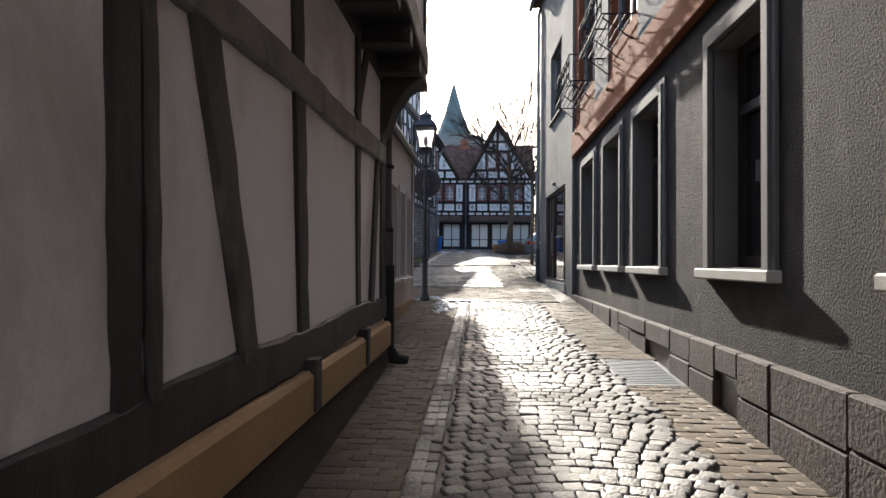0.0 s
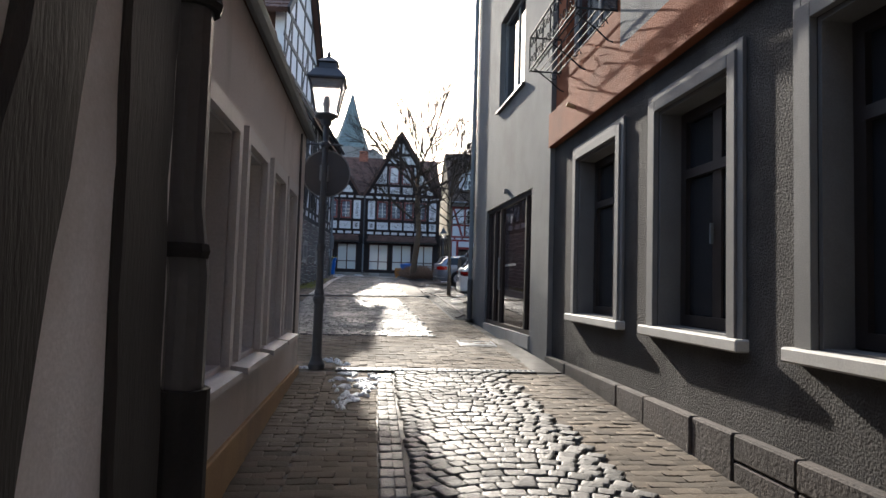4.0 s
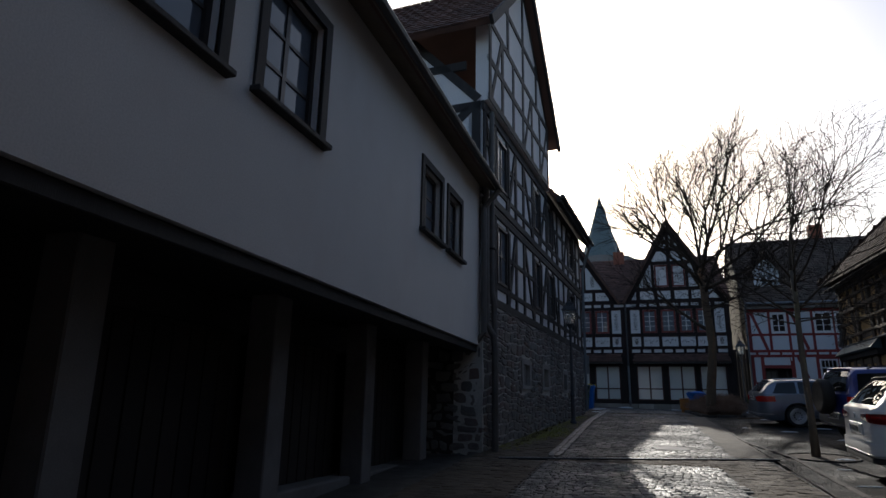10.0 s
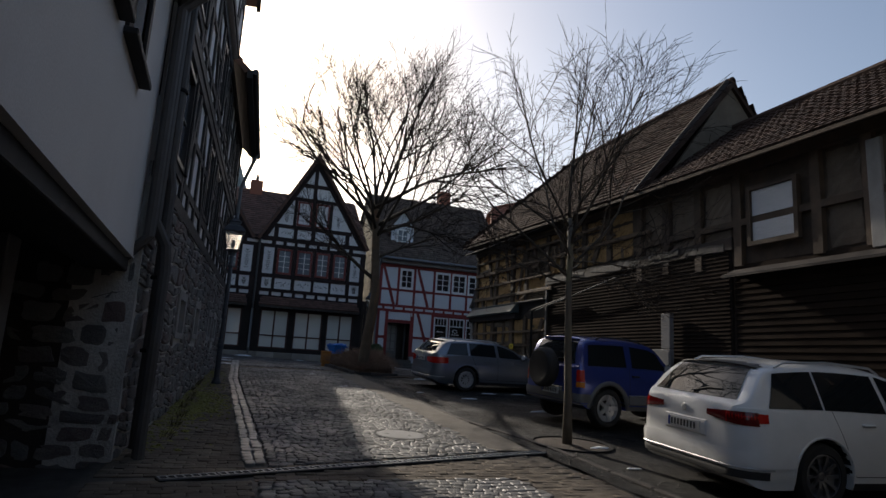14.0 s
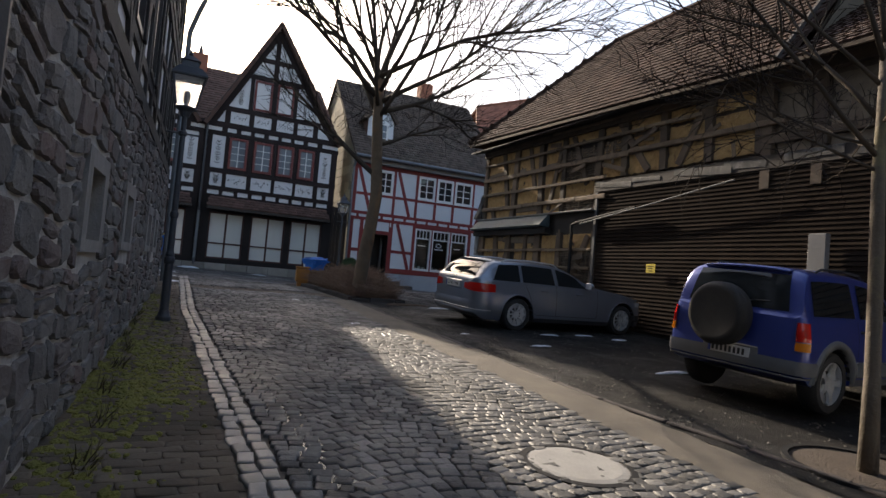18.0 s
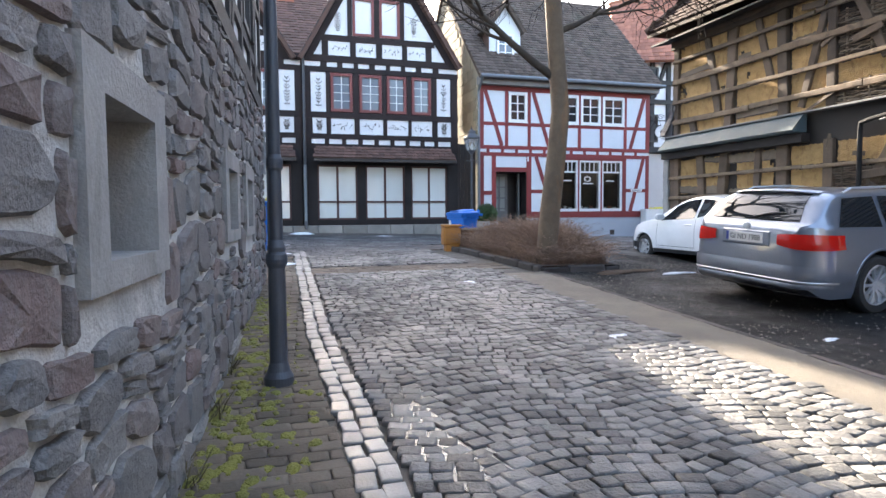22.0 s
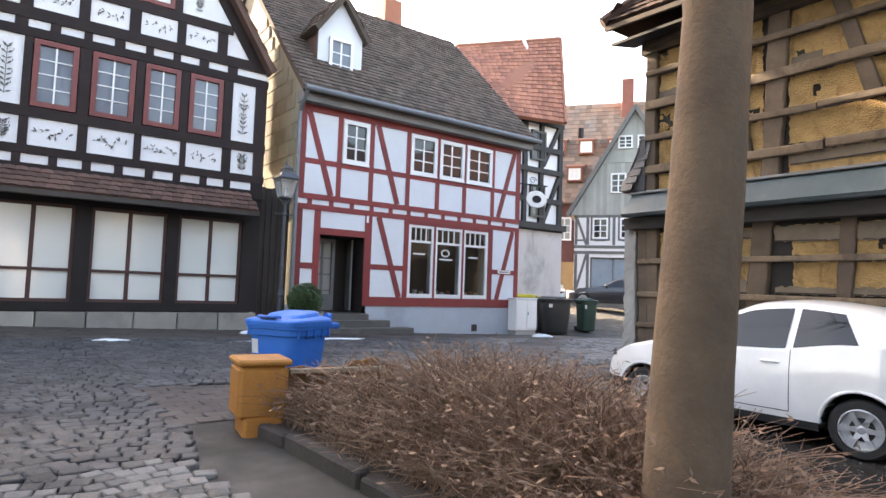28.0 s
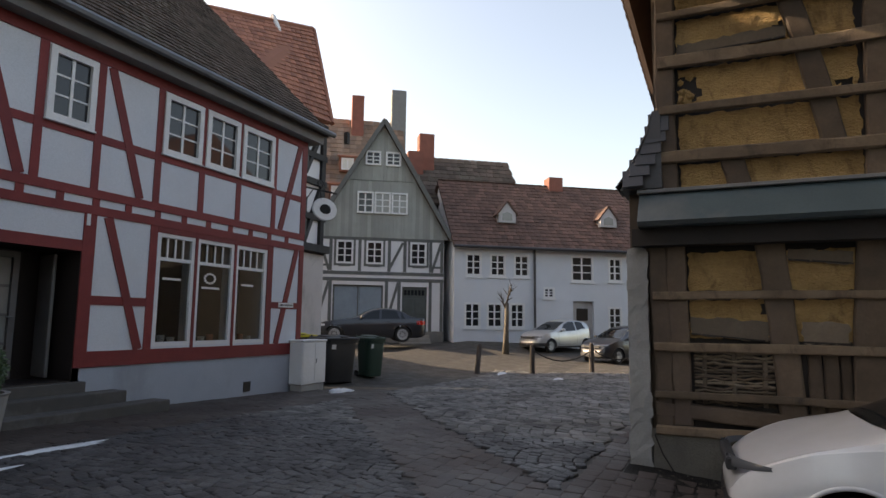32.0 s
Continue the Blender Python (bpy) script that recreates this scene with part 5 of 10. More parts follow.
for z0, z1 in lv:
    for i, u in enumerate(posts):
        beam(ST, (u, z0 + 0.17), (u, z1 - 0.16), 0.16, TIMBER, 0.015, 0.05, 0.05)
    for i in range(len(posts) - 1):
        a, b = posts[i] + 0.08, posts[i + 1] - 0.08
        hole = i in (1, 5, 7, 11)
        beam(ST, (a, z0 + 0.48), (b, z0 + 0.48), 0.12, TIMBER, 0.012, 0.05, 0.04)
        if not hole:
            beam(ST, (a, z0 + 1.3), (b, z0 + 1.3), 0.11, TIMBER, 0.012, 0.05, 0.04)
            if i % 2 == 0:
                d = 1 if (i // 2) % 2 else -1
                p, q = (a, b) if d > 0 else (b, a)
                beam(ST, (p, z0 + 0.2), (q, z1 - 0.25), 0.13, TIMBER, 0.02, 0.05, 0.05)
for h in fh:
    window(ST, *h, DARK_PAINT_AND_SHADE, 2, 2, 0.07, 0.0, GLASS_A, 0.03, 0.03)
    part("shutter", box_bm((h[2] + 0.0, -0.06, h[1]), (h[2] + 0.14, -0.02, h[3]), 0.006), TIMBER, ST)
# south gable above the white building
g = ST
part("south_gable", prism_bm([(0.02, 4.0), (7.6, 4.0), (7.6, 8.5), (3.8, 12.6), (0.02, 8.6)], 0, 0.25), PANEL_A, g, m=pose(0.25, 0, 0, 0, 0, 90))
for p, q in (((0.05, 8.45), (7.5, 8.45)), ((0.15, 5.0), (0.15, 8.5)), ((0.05, 7.05), (7.5, 7.05)), ((1.7, 6.4), (1.7, 10.1)), ((3.4, 7.0), (3.4, 12.0)), ((0.3, 8.4), (1.6, 7.2)), ((0.4, 9.5), (6.8, 9.5)), ((0.1, 8.6), (3.8, 12.5)), ((1.9, 9.4), (3.2, 8.6))):
    part("gable_beam", beam_bm(p, q, 0.2, -0.02, 0.05), TIMBER, g, m=pose(0.0, 0, 0, 0, 0, 90) @ Matrix.Diagonal((1, -1, 1, 1)))
tiled(ST, (12.8, -0.38, 8.45), (6.5, -0.38, 8.45), (6.5, 3.8, 12.6), (12.8, 3.8, 12.6), TILE_BROWN, 0.3, 0.28)
# cross gable over the near bay
tiled(ST, (-0.55, 5.5, 10.2), (-0.55, -0.38, 10.2), (3.15, -0.38, 13.9), (3.15, 5.5, 13.9), TILE_BROWN, 0.3, 0.28)
tiled(ST, (6.85, -0.38, 10.2), (6.85, 5.5, 10.2), (3.15, 5.5, 13.9), (3.15, -0.38, 13.9), TILE_BROWN, 0.3, 0.28)
part("bay_gable", prism_bm([(0.0, 10.6), (6.3, 10.6), (3.15, 13.7)], -0.13, 0.15), PANEL_A, ST)
for p, q in (((0.1, 10.7), (3.1, 13.6)), ((6.2, 10.7), (3.2, 13.6)), ((3.15, 10.7), (3.15, 13.5)), ((1.2, 11.75), (5.1, 11.75)), ((1.6, 10.7), (1.6, 12.0)), ((4.7, 10.7), (4.7, 12.0))):
    beam(ST, p, q, 0.16, TIMBER, 0.155, -0.1, 0.04)
part("bay_verge", beam_bm((6.9, 10.12), (3.15, 13.86), 0.22, -0.43, -0.35), TIMBER, ST)
part("bay_verge", beam_bm((-0.6, 10.12), (3.15, 13.86), 0.22, -0.43, -0.35), TIMBER, ST)
# taller half-timbered bay over the near part
bay = part("bay_infill", wall_bm(0.0, 6.3, 8.55, 10.7, 0.3), PANEL_A, ST, m=pose(0, -0.13, 0))
for u in (0.1, 1.1, 2.1, 3.1, 4.1, 5.1, 6.2):
    beam(ST, (u, 8.6), (u, 10.7), 0.17, TIMBER, 0.15, -0.1, 0.05)
for z in (8.65, 9.6, 10.6):
    beam(ST, (0, z), (6.3, z), 0.16, TIMBER, 0.155, -0.1, 0.03)
for k, (a, b) in enumerate(((0.2, 1.0), (3.2, 4.0), (5.2, 6.1))):
    beam(ST, (a, 8.7), (b, 10.5), 0.13, TIMBER, 0.152, -0.1, 0.05)
part("bay_side", box_bm((6.05, 0.2, 8.5), (6.3, 5.0, 10.7)), PANEL_A, ST)
part("eave_board", box_bm((6.5, -0.46, 8.25), (12.8, -0.34, 8.45)), TIMBER, ST)
part("gutter", tube_bm([(6.5, -0.52, 8.42), (12.85, -0.52, 8.42)], 0.07, 8), PIPE_DARK, ST)
part("downpipe", tube_bm([(12.35, -0.5, 8.35), (12.35, -0.42, 8.1), (12.35, -0.25, 7.6), (12.35, -0.14, 7.2), (12.35, -0.12, 1.9)], 0.055, 10), ZINC, ST, "blue-grey zinc downpipe")
part("downpipe", tube_bm([(0.35, -0.10, 8.4), (0.35, -0.10, 4.3), (0.38, -0.14, 4.05), (0.38, -0.14, 1.2)], 0.06, 10), PIPE_GREY, ST, "weathered grey downpipe")
part("downpipe", tube_bm([(0.02, -0.08, 6.5), (0.02, -0.08, 3.6), (0.12, -0.2, 3.35), (0.16, -0.22, 3.1), (0.16, -0.22, 1.1)], 0.065, 10), PIPE_GREY, ST, "weathered grey downpipe with an offset bend")
for z in (2.2, 3.0, 5.2):
    part("pipe_clamp", lathe_bm([(0.08, 0), (0.085, 0.02), (0.08, 0.04)], 10, (0.38 if z < 4 else 0.35, -0.14 if z < 4 else -0.10, z)), IRON, ST)

# ---- old timber barn with loam infill ----
BARN_Y = 42.05
BN = thing("timber_barn", facing_west(8.6, BARN_Y), "old timber barn with ochre loam infill and broken laths", "barn")
rb = random.Random(11)


def ub(y):
    return BARN_Y - y


def uneven_bm(u0, u1, z0, z1, step, amp, y=0.0, holes=()):
    """A rough hand-made wall face: a grid whose points stand in and out, with a ragged edge; holes: (u, z, radius) broken through."""
    bm = bmesh.new()
    nu, nz = max(1, round((u1 - u0) / step)), max(1, round((z1 - z0) / step))
    jog = min(0.3 * step, 0.02)
    vs = [[bm.verts.new((u0 + (u1 - u0) * i / nu + rb.uniform(-jog, jog), y + rb.uniform(-amp, amp), z0 + (z1 - z0) * j / nz + rb.uniform(-jog, jog))) for i in range(nu + 1)] for j in range(nz + 1)]
    for j in range(nz):
        for i in range(nu):
            c = (vs[j][i].co + vs[j + 1][i + 1].co) / 2
            if any(math.hypot(c.x - hu, (c.z - hz) * 1.2) < hr for hu, hz, hr in holes):
                continue
            bm.faces.new((vs[j][i], vs[j][i + 1], vs[j + 1][i + 1], vs[j + 1][i]))
    return bm


part("wall", box_bm((0.0, 0.1, 0.5), (23.0, 0.4, 4.6)), OLD_WOOD, BN, "dark weathered boarding")
part("upper_wall", box_bm((0.27, 0.1, 4.6), (23.0, 0.4, 6.9)), OLD_WOOD, BN, "dark weathered boarding")
part("north_wall", box_bm((0.02, 0.4, 0.5), (0.4, 5.6, 4.6)), MORTAR, BN)
part("upper_north_wall", box_bm((0.28, 0.4, 4.6), (0.5, 5.6, 7.0)), OLD_WOOD, BN)
part("south_wall", box_bm((22.7, 0.4, 0.5), (23.0, 5.6, 7.0)), OLD_WOOD, BN)
part("back_wall", box_bm((0, 5.6, 0.5), (23.0, 5.9, 7.0)), OLD_WOOD, BN)
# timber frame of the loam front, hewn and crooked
# flat backing sheet, coloured as the shade seen through gaps and holes
part("dark_void", box_bm((0.30, 0.085, 2.2), (6.3, 0.098, 6.85)), DARK_BOARD_AND_SHADE, BN, "near-black sheet for the shade behind the broken infill")
for k, (p, q, w, proud) in enumerate((
        ((0.40, 6.86), (0.39, 4.60), 0.19, 0.016), ((1.44, 6.86), (1.86, 4.93), 0.20, 0.004), ((0.97, 4.95), (1.05, 4.60), 0.22, 0.006), ((2.32, 6.86), (2.17, 4.60), 0.25, 0.016),
        ((3.62, 6.86), (3.70, 4.60), 0.24, 0.016), ((2.95, 6.86), (3.35, 5.40), 0.17, 0.004), ((4.75, 6.86), (4.76, 4.60), 0.19, 0.012), ((6.25, 6.86), (6.25, 4.60), 0.22, 0.012),
        ((0.28, 4.02), (0.30, 2.20), 0.17, 0.012), ((0.45, 4.02), (0.46, 2.30), 0.17, 0.020), ((1.27, 4.02), (1.41, 2.40), 0.23, 0.014), ((2.08, 4.02), (1.98, 2.30), 0.25, 0.018),
        ((3.68, 4.02), (3.72, 2.30), 0.28, 0.016), ((3.08, 4.02), (2.96, 2.40), 0.17, 0.008), ((4.75, 4.02), (4.75, 2.30), 0.20, 0.012), ((6.25, 4.02), (6.25, 2.30), 0.22, 0.012),
        ((4.1, 4.7), (4.6, 6.4), 0.15, 0.004), ((5.2, 2.4), (6.0, 3.9), 0.20, 0.004), ((5.1, 6.7), (5.8, 5.3), 0.16, 0.004))):
    hewn(BN, p, q, w, OLD_WOOD, proud, 0.08, 300 + k, "post" if abs(p[0] - q[0]) < 0.16 else "brace")
for p, q in (((6.9, 6.8), (8.0, 5.4)), ((8.9, 5.4), (9.6, 6.7))):
    beam(BN, p, q, 0.175, OLD_WOOD, 0.004, 0.1, 0.08, "brace")
for u in (7.2, 8.45, 9.7, 10.9, 12.1):
    beam(BN, (u, 5.35), (u - 0.03, 6.75), 0.2, OLD_WOOD, 0.01, 0.1, 0.06, "post")
beam(BN, (0.25, 6.86), (23.0, 6.72), 0.24, OLD_WOOD, 0.05, 0.1, 0.05, "wall_plate")
# loam between the timbers: each panel uneven, ragged at its edges, broken through in places
upper_rows = [(4.62, 4.86), (4.99, 5.37), (5.46, 5.86), (6.00, 6.39), (6.48, 6.84)]
lower_rows = [(3.12, 3.50), (3.58, 3.96)]
broken = [(1.98, 5.51, 0.07), (2.72, 5.62, 0.06), (0.60, 5.70, 0.10), (0.66, 5.58, 0.07), (1.46, 6.17, 0.05), (2.55, 6.12, 0.05), (0.55, 6.70, 0.09), (4.2, 5.25, 0.06), (5.5, 6.5, 0.08), (1.22, 3.40, 0.05), (3.4, 3.7, 0.06)]
for a, b in ((0.51, 2.07), (2.40, 3.50), (3.84, 4.66), (4.87, 6.14)):
    for c, d in upper_rows + lower_rows:
        if a > 4.8 and c not in (3.58, 4.99, 6.48):
            continue
        lo, hi = (a + 0.04, b - 0.05) if c < 4.0 else (a, b)
        part("loam_panel", uneven_bm(lo, hi, c, d, 0.045, 0.006, 0.052 + rb.uniform(-0.006, 0.010), broken), LOAM, BN, smooth=True)
for k in range(4):
    for c, d in ((5.36, 5.88), (5.93, 6.31), (6.36, 6.7)):
        part("loam_panel", uneven_bm((6.36, 7.3, 8.55, 9.8)[k] + 0.02, (7.1, 8.35, 9.6, 10.8)[k], c + rb.uniform(0, 0.04), d - 0.02, 0.1, 0.012, 0.05), LOAM, BN)
# crumbs of loam left in the broken panel by the corner
for k in range(26):
    s = rb.uniform(0.018, 0.05)
    bm = bmesh.new()
    bmesh.ops.create_icosphere(bm, subdivisions=1, radius=s)
    for v in bm.verts:
        v.co *= rb.uniform(0.6, 1.25)
    part("loam_crumb", bm, LOAM, BN, m=pose(0.53 + abs(rb.gauss(0, 0.09)), 0.062, rb.choice((rb.uniform(5.50, 5.82), rb.uniform(6.55, 6.80)))))
# grey boards nailed over the loam
for u0, z0, u1, z1, dz in ((0.56, 3.16, 1.24, 3.34, -0.06), (1.50, 3.10, 1.87, 3.30, -0.01), (0.52, 6.00, 1.50, 6.12, 0.03), (2.22, 3.76, 3.52, 3.96, -0.02), (2.22, 3.10, 3.50, 3.19, 0.0), (2.42, 4.72, 3.55, 4.86, 0.01), (1.42, 3.86, 1.93, 3.97, -0.05), (3.86, 5.92, 4.62, 6.06, 0.02), (2.44, 5.98, 2.80, 6.10, 0.0)):
    bm = uneven_bm(u0, u1, z0, z1, 0.05, 0.003, 0.030)
    for v in bm.verts:
        v.co.z += dz * (v.co.x - u0) / (u1 - u0)
    part("board", bm, RAIL_WOOD, BN, m=pose(0, 0, 0))
    part("board_edge", beam_bm((u0, z0 + 0.008), (u1, z0 + 0.008 + dz), 0.016, 0.028, 0.05), DARK_BOARD_AND_SHADE, BN)
for u, w in ((1.58, 0.11), (1.71, 0.12), (1.82, 0.08)):
    hewn(BN, (u, 3.03), (u + 0.01, 2.32), w, OLD_WOOD, -0.020, 0.08, int(u * 100), "board")
hewn(BN, (0.22, 2.44), (1.35, 2.38), 0.15, OLD_WOOD, 0.016, 0.08, 61, "sill_beam")
hewn(BN, (1.35, 2.38), (4.7, 2.36), 0.16, OLD_WOOD, 0.014, 0.08, 62, "sill_beam")
# wattle where the loam has fallen out
for a, b, c, d in ((0.58, 1.26, 2.52, 3.00), (2.15, 2.82, 2.52, 3.02), (3.05, 3.52, 2.52, 3.02), (3.88, 4.62, 2.52, 3.02), (4.85, 6.1, 2.62, 3.04), (4.85, 6.1, 3.12, 3.5), (4.85, 6.1, 4.62, 5.0), (4.88, 6.1, 5.5, 5.86), (4.85, 6.1, 5.95, 6.3), (6.4, 7.1, 6.0, 6.3)):
    for f in (0.12, 0.5, 0.88):
        part("wattle_stake", tube_bm([(a + (b - a) * f, 0.05, c - 0.02), (a + (b - a) * f + 0.01, 0.05, d + 0.02)], 0.022, 6), RAIL_WOOD, BN)
    z = c
    while z < d:
        k = rb.uniform(0.009, 0.017)
        pts = [(a + (b - a) * i / 8, 0.045 + 0.02 * (1 if (i + int(z * 50)) % 2 else -1), z + rb.uniform(-0.014, 0.014)) for i in range(9)]
        part("wattle_rod", tube_bm(pts, k, 5), rb.choice((RAIL_WOOD, OLD_WOOD)), BN)
        z += k * 2.3
LATH = surf("brown_lath", (0.22, 0.155, 0.10), (0.115, 0.080, 0.053), 3.0, 0.85, 0.8, 35, piece=0.35, stain=(0.06, 0.042, 0.03), stain_scale=4.0)
# laths nailed across, split and sagging
for n, (z, w, ends) in enumerate(((6.88, 0.08, 11.5), (6.43, 0.085, 9.5), (5.92, 0.125, 11.5), (5.42, 0.085, 6.6), (4.92, 0.12, 6.6), (3.54, 0.075, 6.2), (3.05, 0.085, 6.2), (2.585, 0.075, 6.2), (2.24, 0.085, 6.2))):
    u = 0.33 if z > 4.5 else 0.22
    while u < ends:
        ln = rb.uniform(2.4, 4.2)
        p, q = (u, z + rb.uniform(-0.012, 0.012)), (min(u + ln, ends), z - 0.02 * (z > 4.5) + rb.uniform(-0.02, 0.02))
        hewn(BN, p, q, w * rb.uniform(0.9, 1.1), LATH, 0.058, -0.014, 700 + 10 * n + int(u), "lath")
        u += ln + rb.uniform(0.0, 0.03)
# broken boards hanging on the far part of the front
for u, z, w, h, tilt in ((5.5, 5.75, 0.55, 0.12, -14), (4.4, 6.55, 0.5, 0.12, 6), (5.7, 3.32, 0.5, 0.14, -6), (6.9, 5.6, 0.9, 0.12, 16), (7.9, 6.2, 0.8, 0.12, -20)):
    part("loose_board", box_bm((-w / 2, -0.075, -h / 2), (w / 2, -0.045, h / 2), 0.006), OLD_WOOD, BN, m=pose(u, -0.0, z, 0, tilt, 0))
for k in range(40):
    u, z = rb.uniform(4.5, 10.5), rb.uniform(2.6, 6.6)
    if 4.05 < z < 4.7 or (u > 6.0 and z < 5.4):
        continue
    w, h, tilt = rb.uniform(0.2, 0.75), rb.uniform(0.04, 0.11), rb.choice((rb.uniform(-35, 35), rb.uniform(-12, 12), rb.uniform(70, 110)))
    part("board_scrap", box_bm((-w / 2, -0.03, -h / 2), (w / 2, -0.008, h / 2), 0.004), rb.choice((RAIL_WOOD, LATH, OLD_WOOD)), BN, m=pose(u, rb.uniform(-0.02, 0.02), z, rb.uniform(-4, 4), tilt, rb.uniform(-3, 3)))
# rubble base
z = 1.55
while z < 2.28:
    hgt = rb.uniform(0.14, 0.24)
    u = 1.9
    while u < 6.2:
        ln = rb.uniform(0.25, 0.6)
        part("base_stone", box_bm((u, -0.03 - rb.uniform(0, 0.03), z), (min(u + ln, 6.2) - 0.02, 0.1, min(z + hgt, 2.3) - 0.015), 0.025), STONE_GREY, BN)
        u += ln
    z += hgt
part("base_plaster", uneven_bm(0.18, 1.92, 1.4, 2.24, 0.09, 0.010, -0.028), MORTAR_GREY, BN, "cracked grey plaster base", smooth=True)
part("base_core", box_bm((0.2, -0.01, 1.4), (1.9, 0.1, 2.22), 0.01), DARK_BOARD_AND_SHADE, BN)
for pts in (((0.20, 2.20), (0.27, 2.02), (0.38, 1.84), (0.47, 1.66), (0.50, 1.48)), ((0.47, 1.68), (0.62, 1.72), (0.80, 1.69))):
    part("crack", tube_bm([(u, -0.036, z) for u, z in pts], 0.008, 5), DARK_BOARD_AND_SHADE, BN, "dark crack in the plaster")
part("corner_pier", uneven_bm(-0.02, 0.18, 1.4, 4.02, 0.07, 0.008, -0.045), CONCRETE, BN, "patched concrete corner pier")
part("corner_pier_core", box_bm((-0.025, -0.03, 1.4), (0.17, 0.12, 4.0), 0.02), CONCRETE, BN)
# slates flaring out at the corner
for k in range(6):
    for i in range(3):
        f = (k + 0.5) / 6
        part("slate", box_bm((-0.014, -0.085, -0.10), (0.0, 0.085, 0.10), 0.003), PIPE_DARK, BN, m=pose(0.25 - 0.33 * f ** 1.4, 0.02 + 0.17 * i - 0.03 * f, 5.36 - 0.70 * f, 0, 14 + 26 * f, rb.uniform(-3, 3)))
    part("slate", box_bm((-0.10, -0.012, -0.10), (0.10, 0.0, 0.10), 0.003), PIPE_DARK, BN, m=pose(0.33 - 0.30 * f ** 1.4, -0.03 - 0.10 * f ** 2, 5.36 - 0.70 * f, -8 - 14 * f, rb.uniform(-4, 4), 0))
part("slate_flare", prism_bm([(0.34, 5.42)] + [(0.262 - 0.33 * (k / 8) ** 1.4, 5.42 - 0.80 * k / 8) for k in range(9)] + [(0.34, 4.62)], -0.06, 0.5), PIPE_DARK, BN, "dark slate hanging flaring at the corner")
# sheet-metal awning over the old shop front
part("awning", prism_bm([(-0.30, 4.20), (-0.34, 4.24), (-0.05, 4.56), (0.02, 4.56), (0.02, 4.20)], 0.12, 4.25), AWNING, BN, "blue-grey sheet-metal awning", m=Matrix(((0, 1, 0, 0), (1, 0, 0, 0), (0, 0, 1, 0), (0, 0, 0, 1))))
part("awning_top", box_bm((0.1, -0.10, 4.562), (6.2, 0.05, 4.60), 0.006), SURROUND, BN, "pale weathered ledge board")
beam(BN, (0.05, 4.11), (4.3, 4.09), 0.17, DARK_BOARD_AND_SHADE, 0.16, 0.05, 0.03, "lintel")
# roller shutter and slat cladding
SHUTTER = surf("shutter_slat", (0.030, 0.021, 0.016), (0.018, 0.013, 0.010), 2.0, 1.0, 0.4, 40, piece=0.25, spec=0.08)
sh_a, sh_b = ub(35.7), ub(28.0)
sd = part("roller_shutter", box_bm((sh_a, 0.02, 1.2), (sh_b, 0.09, 5.0)), DARK_BOARD_AND_SHADE, BN, "dark slatted roller shutter")
z = 1.45
while z < 4.98:
    zt = z + 0.088
    sl = prism_bm([(0.02, z), (-0.012, z + 0.01), (0.012, zt - 0.008), (0.02, zt - 0.004)], sh_a + 0.02, sh_b - 0.02)
    part("slat", sl, SHUTTER, sd, m=Matrix(((0, 1, 0, 0), (1, 0, 0, 0), (0, 0, 1, 0), (0, 0, 0, 1))))
    z = zt
part("shutter_box", box_bm((sh_a - 0.1, -0.03, 5.02), (sh_b + 0.1, 0.02, 5.30), 0.012), DARK_BOARD_AND_SHADE, BN, "dark shutter box")
for k in range(6):
    u = sh_a - 0.1 + k * 1.3
    hewn(BN, (u, 5.20 + rb.uniform(-0.05, 0.04)), (min(u + rb.uniform(0.9, 1.5), sh_b + 0.1), 5.16 + rb.uniform(-0.08, 0.06)), rb.uniform(0.10, 0.2), TIMBER_WORN, 0.042, -0.02, 880 + k, "shutter_lintel")
part("shutter_rail", box_bm((sh_a - 0.1, -0.05, 1.4), (sh_a, 0.05, 5.0), 0.008), PIPE_DARK, BN)
z = 1.0
while z < 4.6:
    sl = prism_bm([(0.08, z), (0.022, z + 0.006), (0.05, z + 0.125), (0.08, z + 0.13)], sh_b + 0.1, 22.98)
    part("cladding_board", sl, SHUTTER, BN, m=Matrix(((0, 1, 0, 0), (1, 0, 0, 0), (0, 0, 1, 0), (0, 0, 0, 1))))
    z += 0.132
part("canopy", prism_bm([(0.1, 4.62), (-0.35, 4.42), (-0.35, 4.37), (0.1, 4.55)], ub(27.9), ub(20)), DARK_BOARD_AND_SHADE, BN, "sagging dark board canopy", m=Matrix(((0, 1, 0, 0), (1, 0, 0, 0), (0, 0, 1, 0), (0, 0, 0, 1))))
for y in (31.0, 30.0, 28.9, 27.75, 25.9, 24.9, 23.8, 22.6, 21.4, 20.2):
    beam(BN, (ub(y), 4.65), (ub(y), 6.7), 0.2, OLD_WOOD, 0.02, 0.1, 0.05, "post")
for a, b in ((30.9, 30.1), (29.9, 29.0), (28.8, 27.9), (25.8, 25.0), (24.8, 23.9), (23.7, 22.7), (22.5, 21.5), (21.3, 20.3)):
    for c, d in ((4.75, 5.5), (5.65, 6.55)):
        part("loam_panel", uneven_bm(ub(a) + 0.08, ub(b) - 0.08, c, d, 0.12, 0.01, 0.07), RAIL_WOOD, BN, "grey-brown rendered panel")
beam(BN, (ub(31), 5.58), (ub(19.2), 5.58), 0.14, OLD_WOOD, 0.02, 0.1, 0.04, "rail")
bw = window(BN, ub(27.45), 5.02, ub(26.25), 6.28, OLD_WOOD, 1, 1, 0.09, -0.03, WHITE_PAINT, 0.04, 0.04)
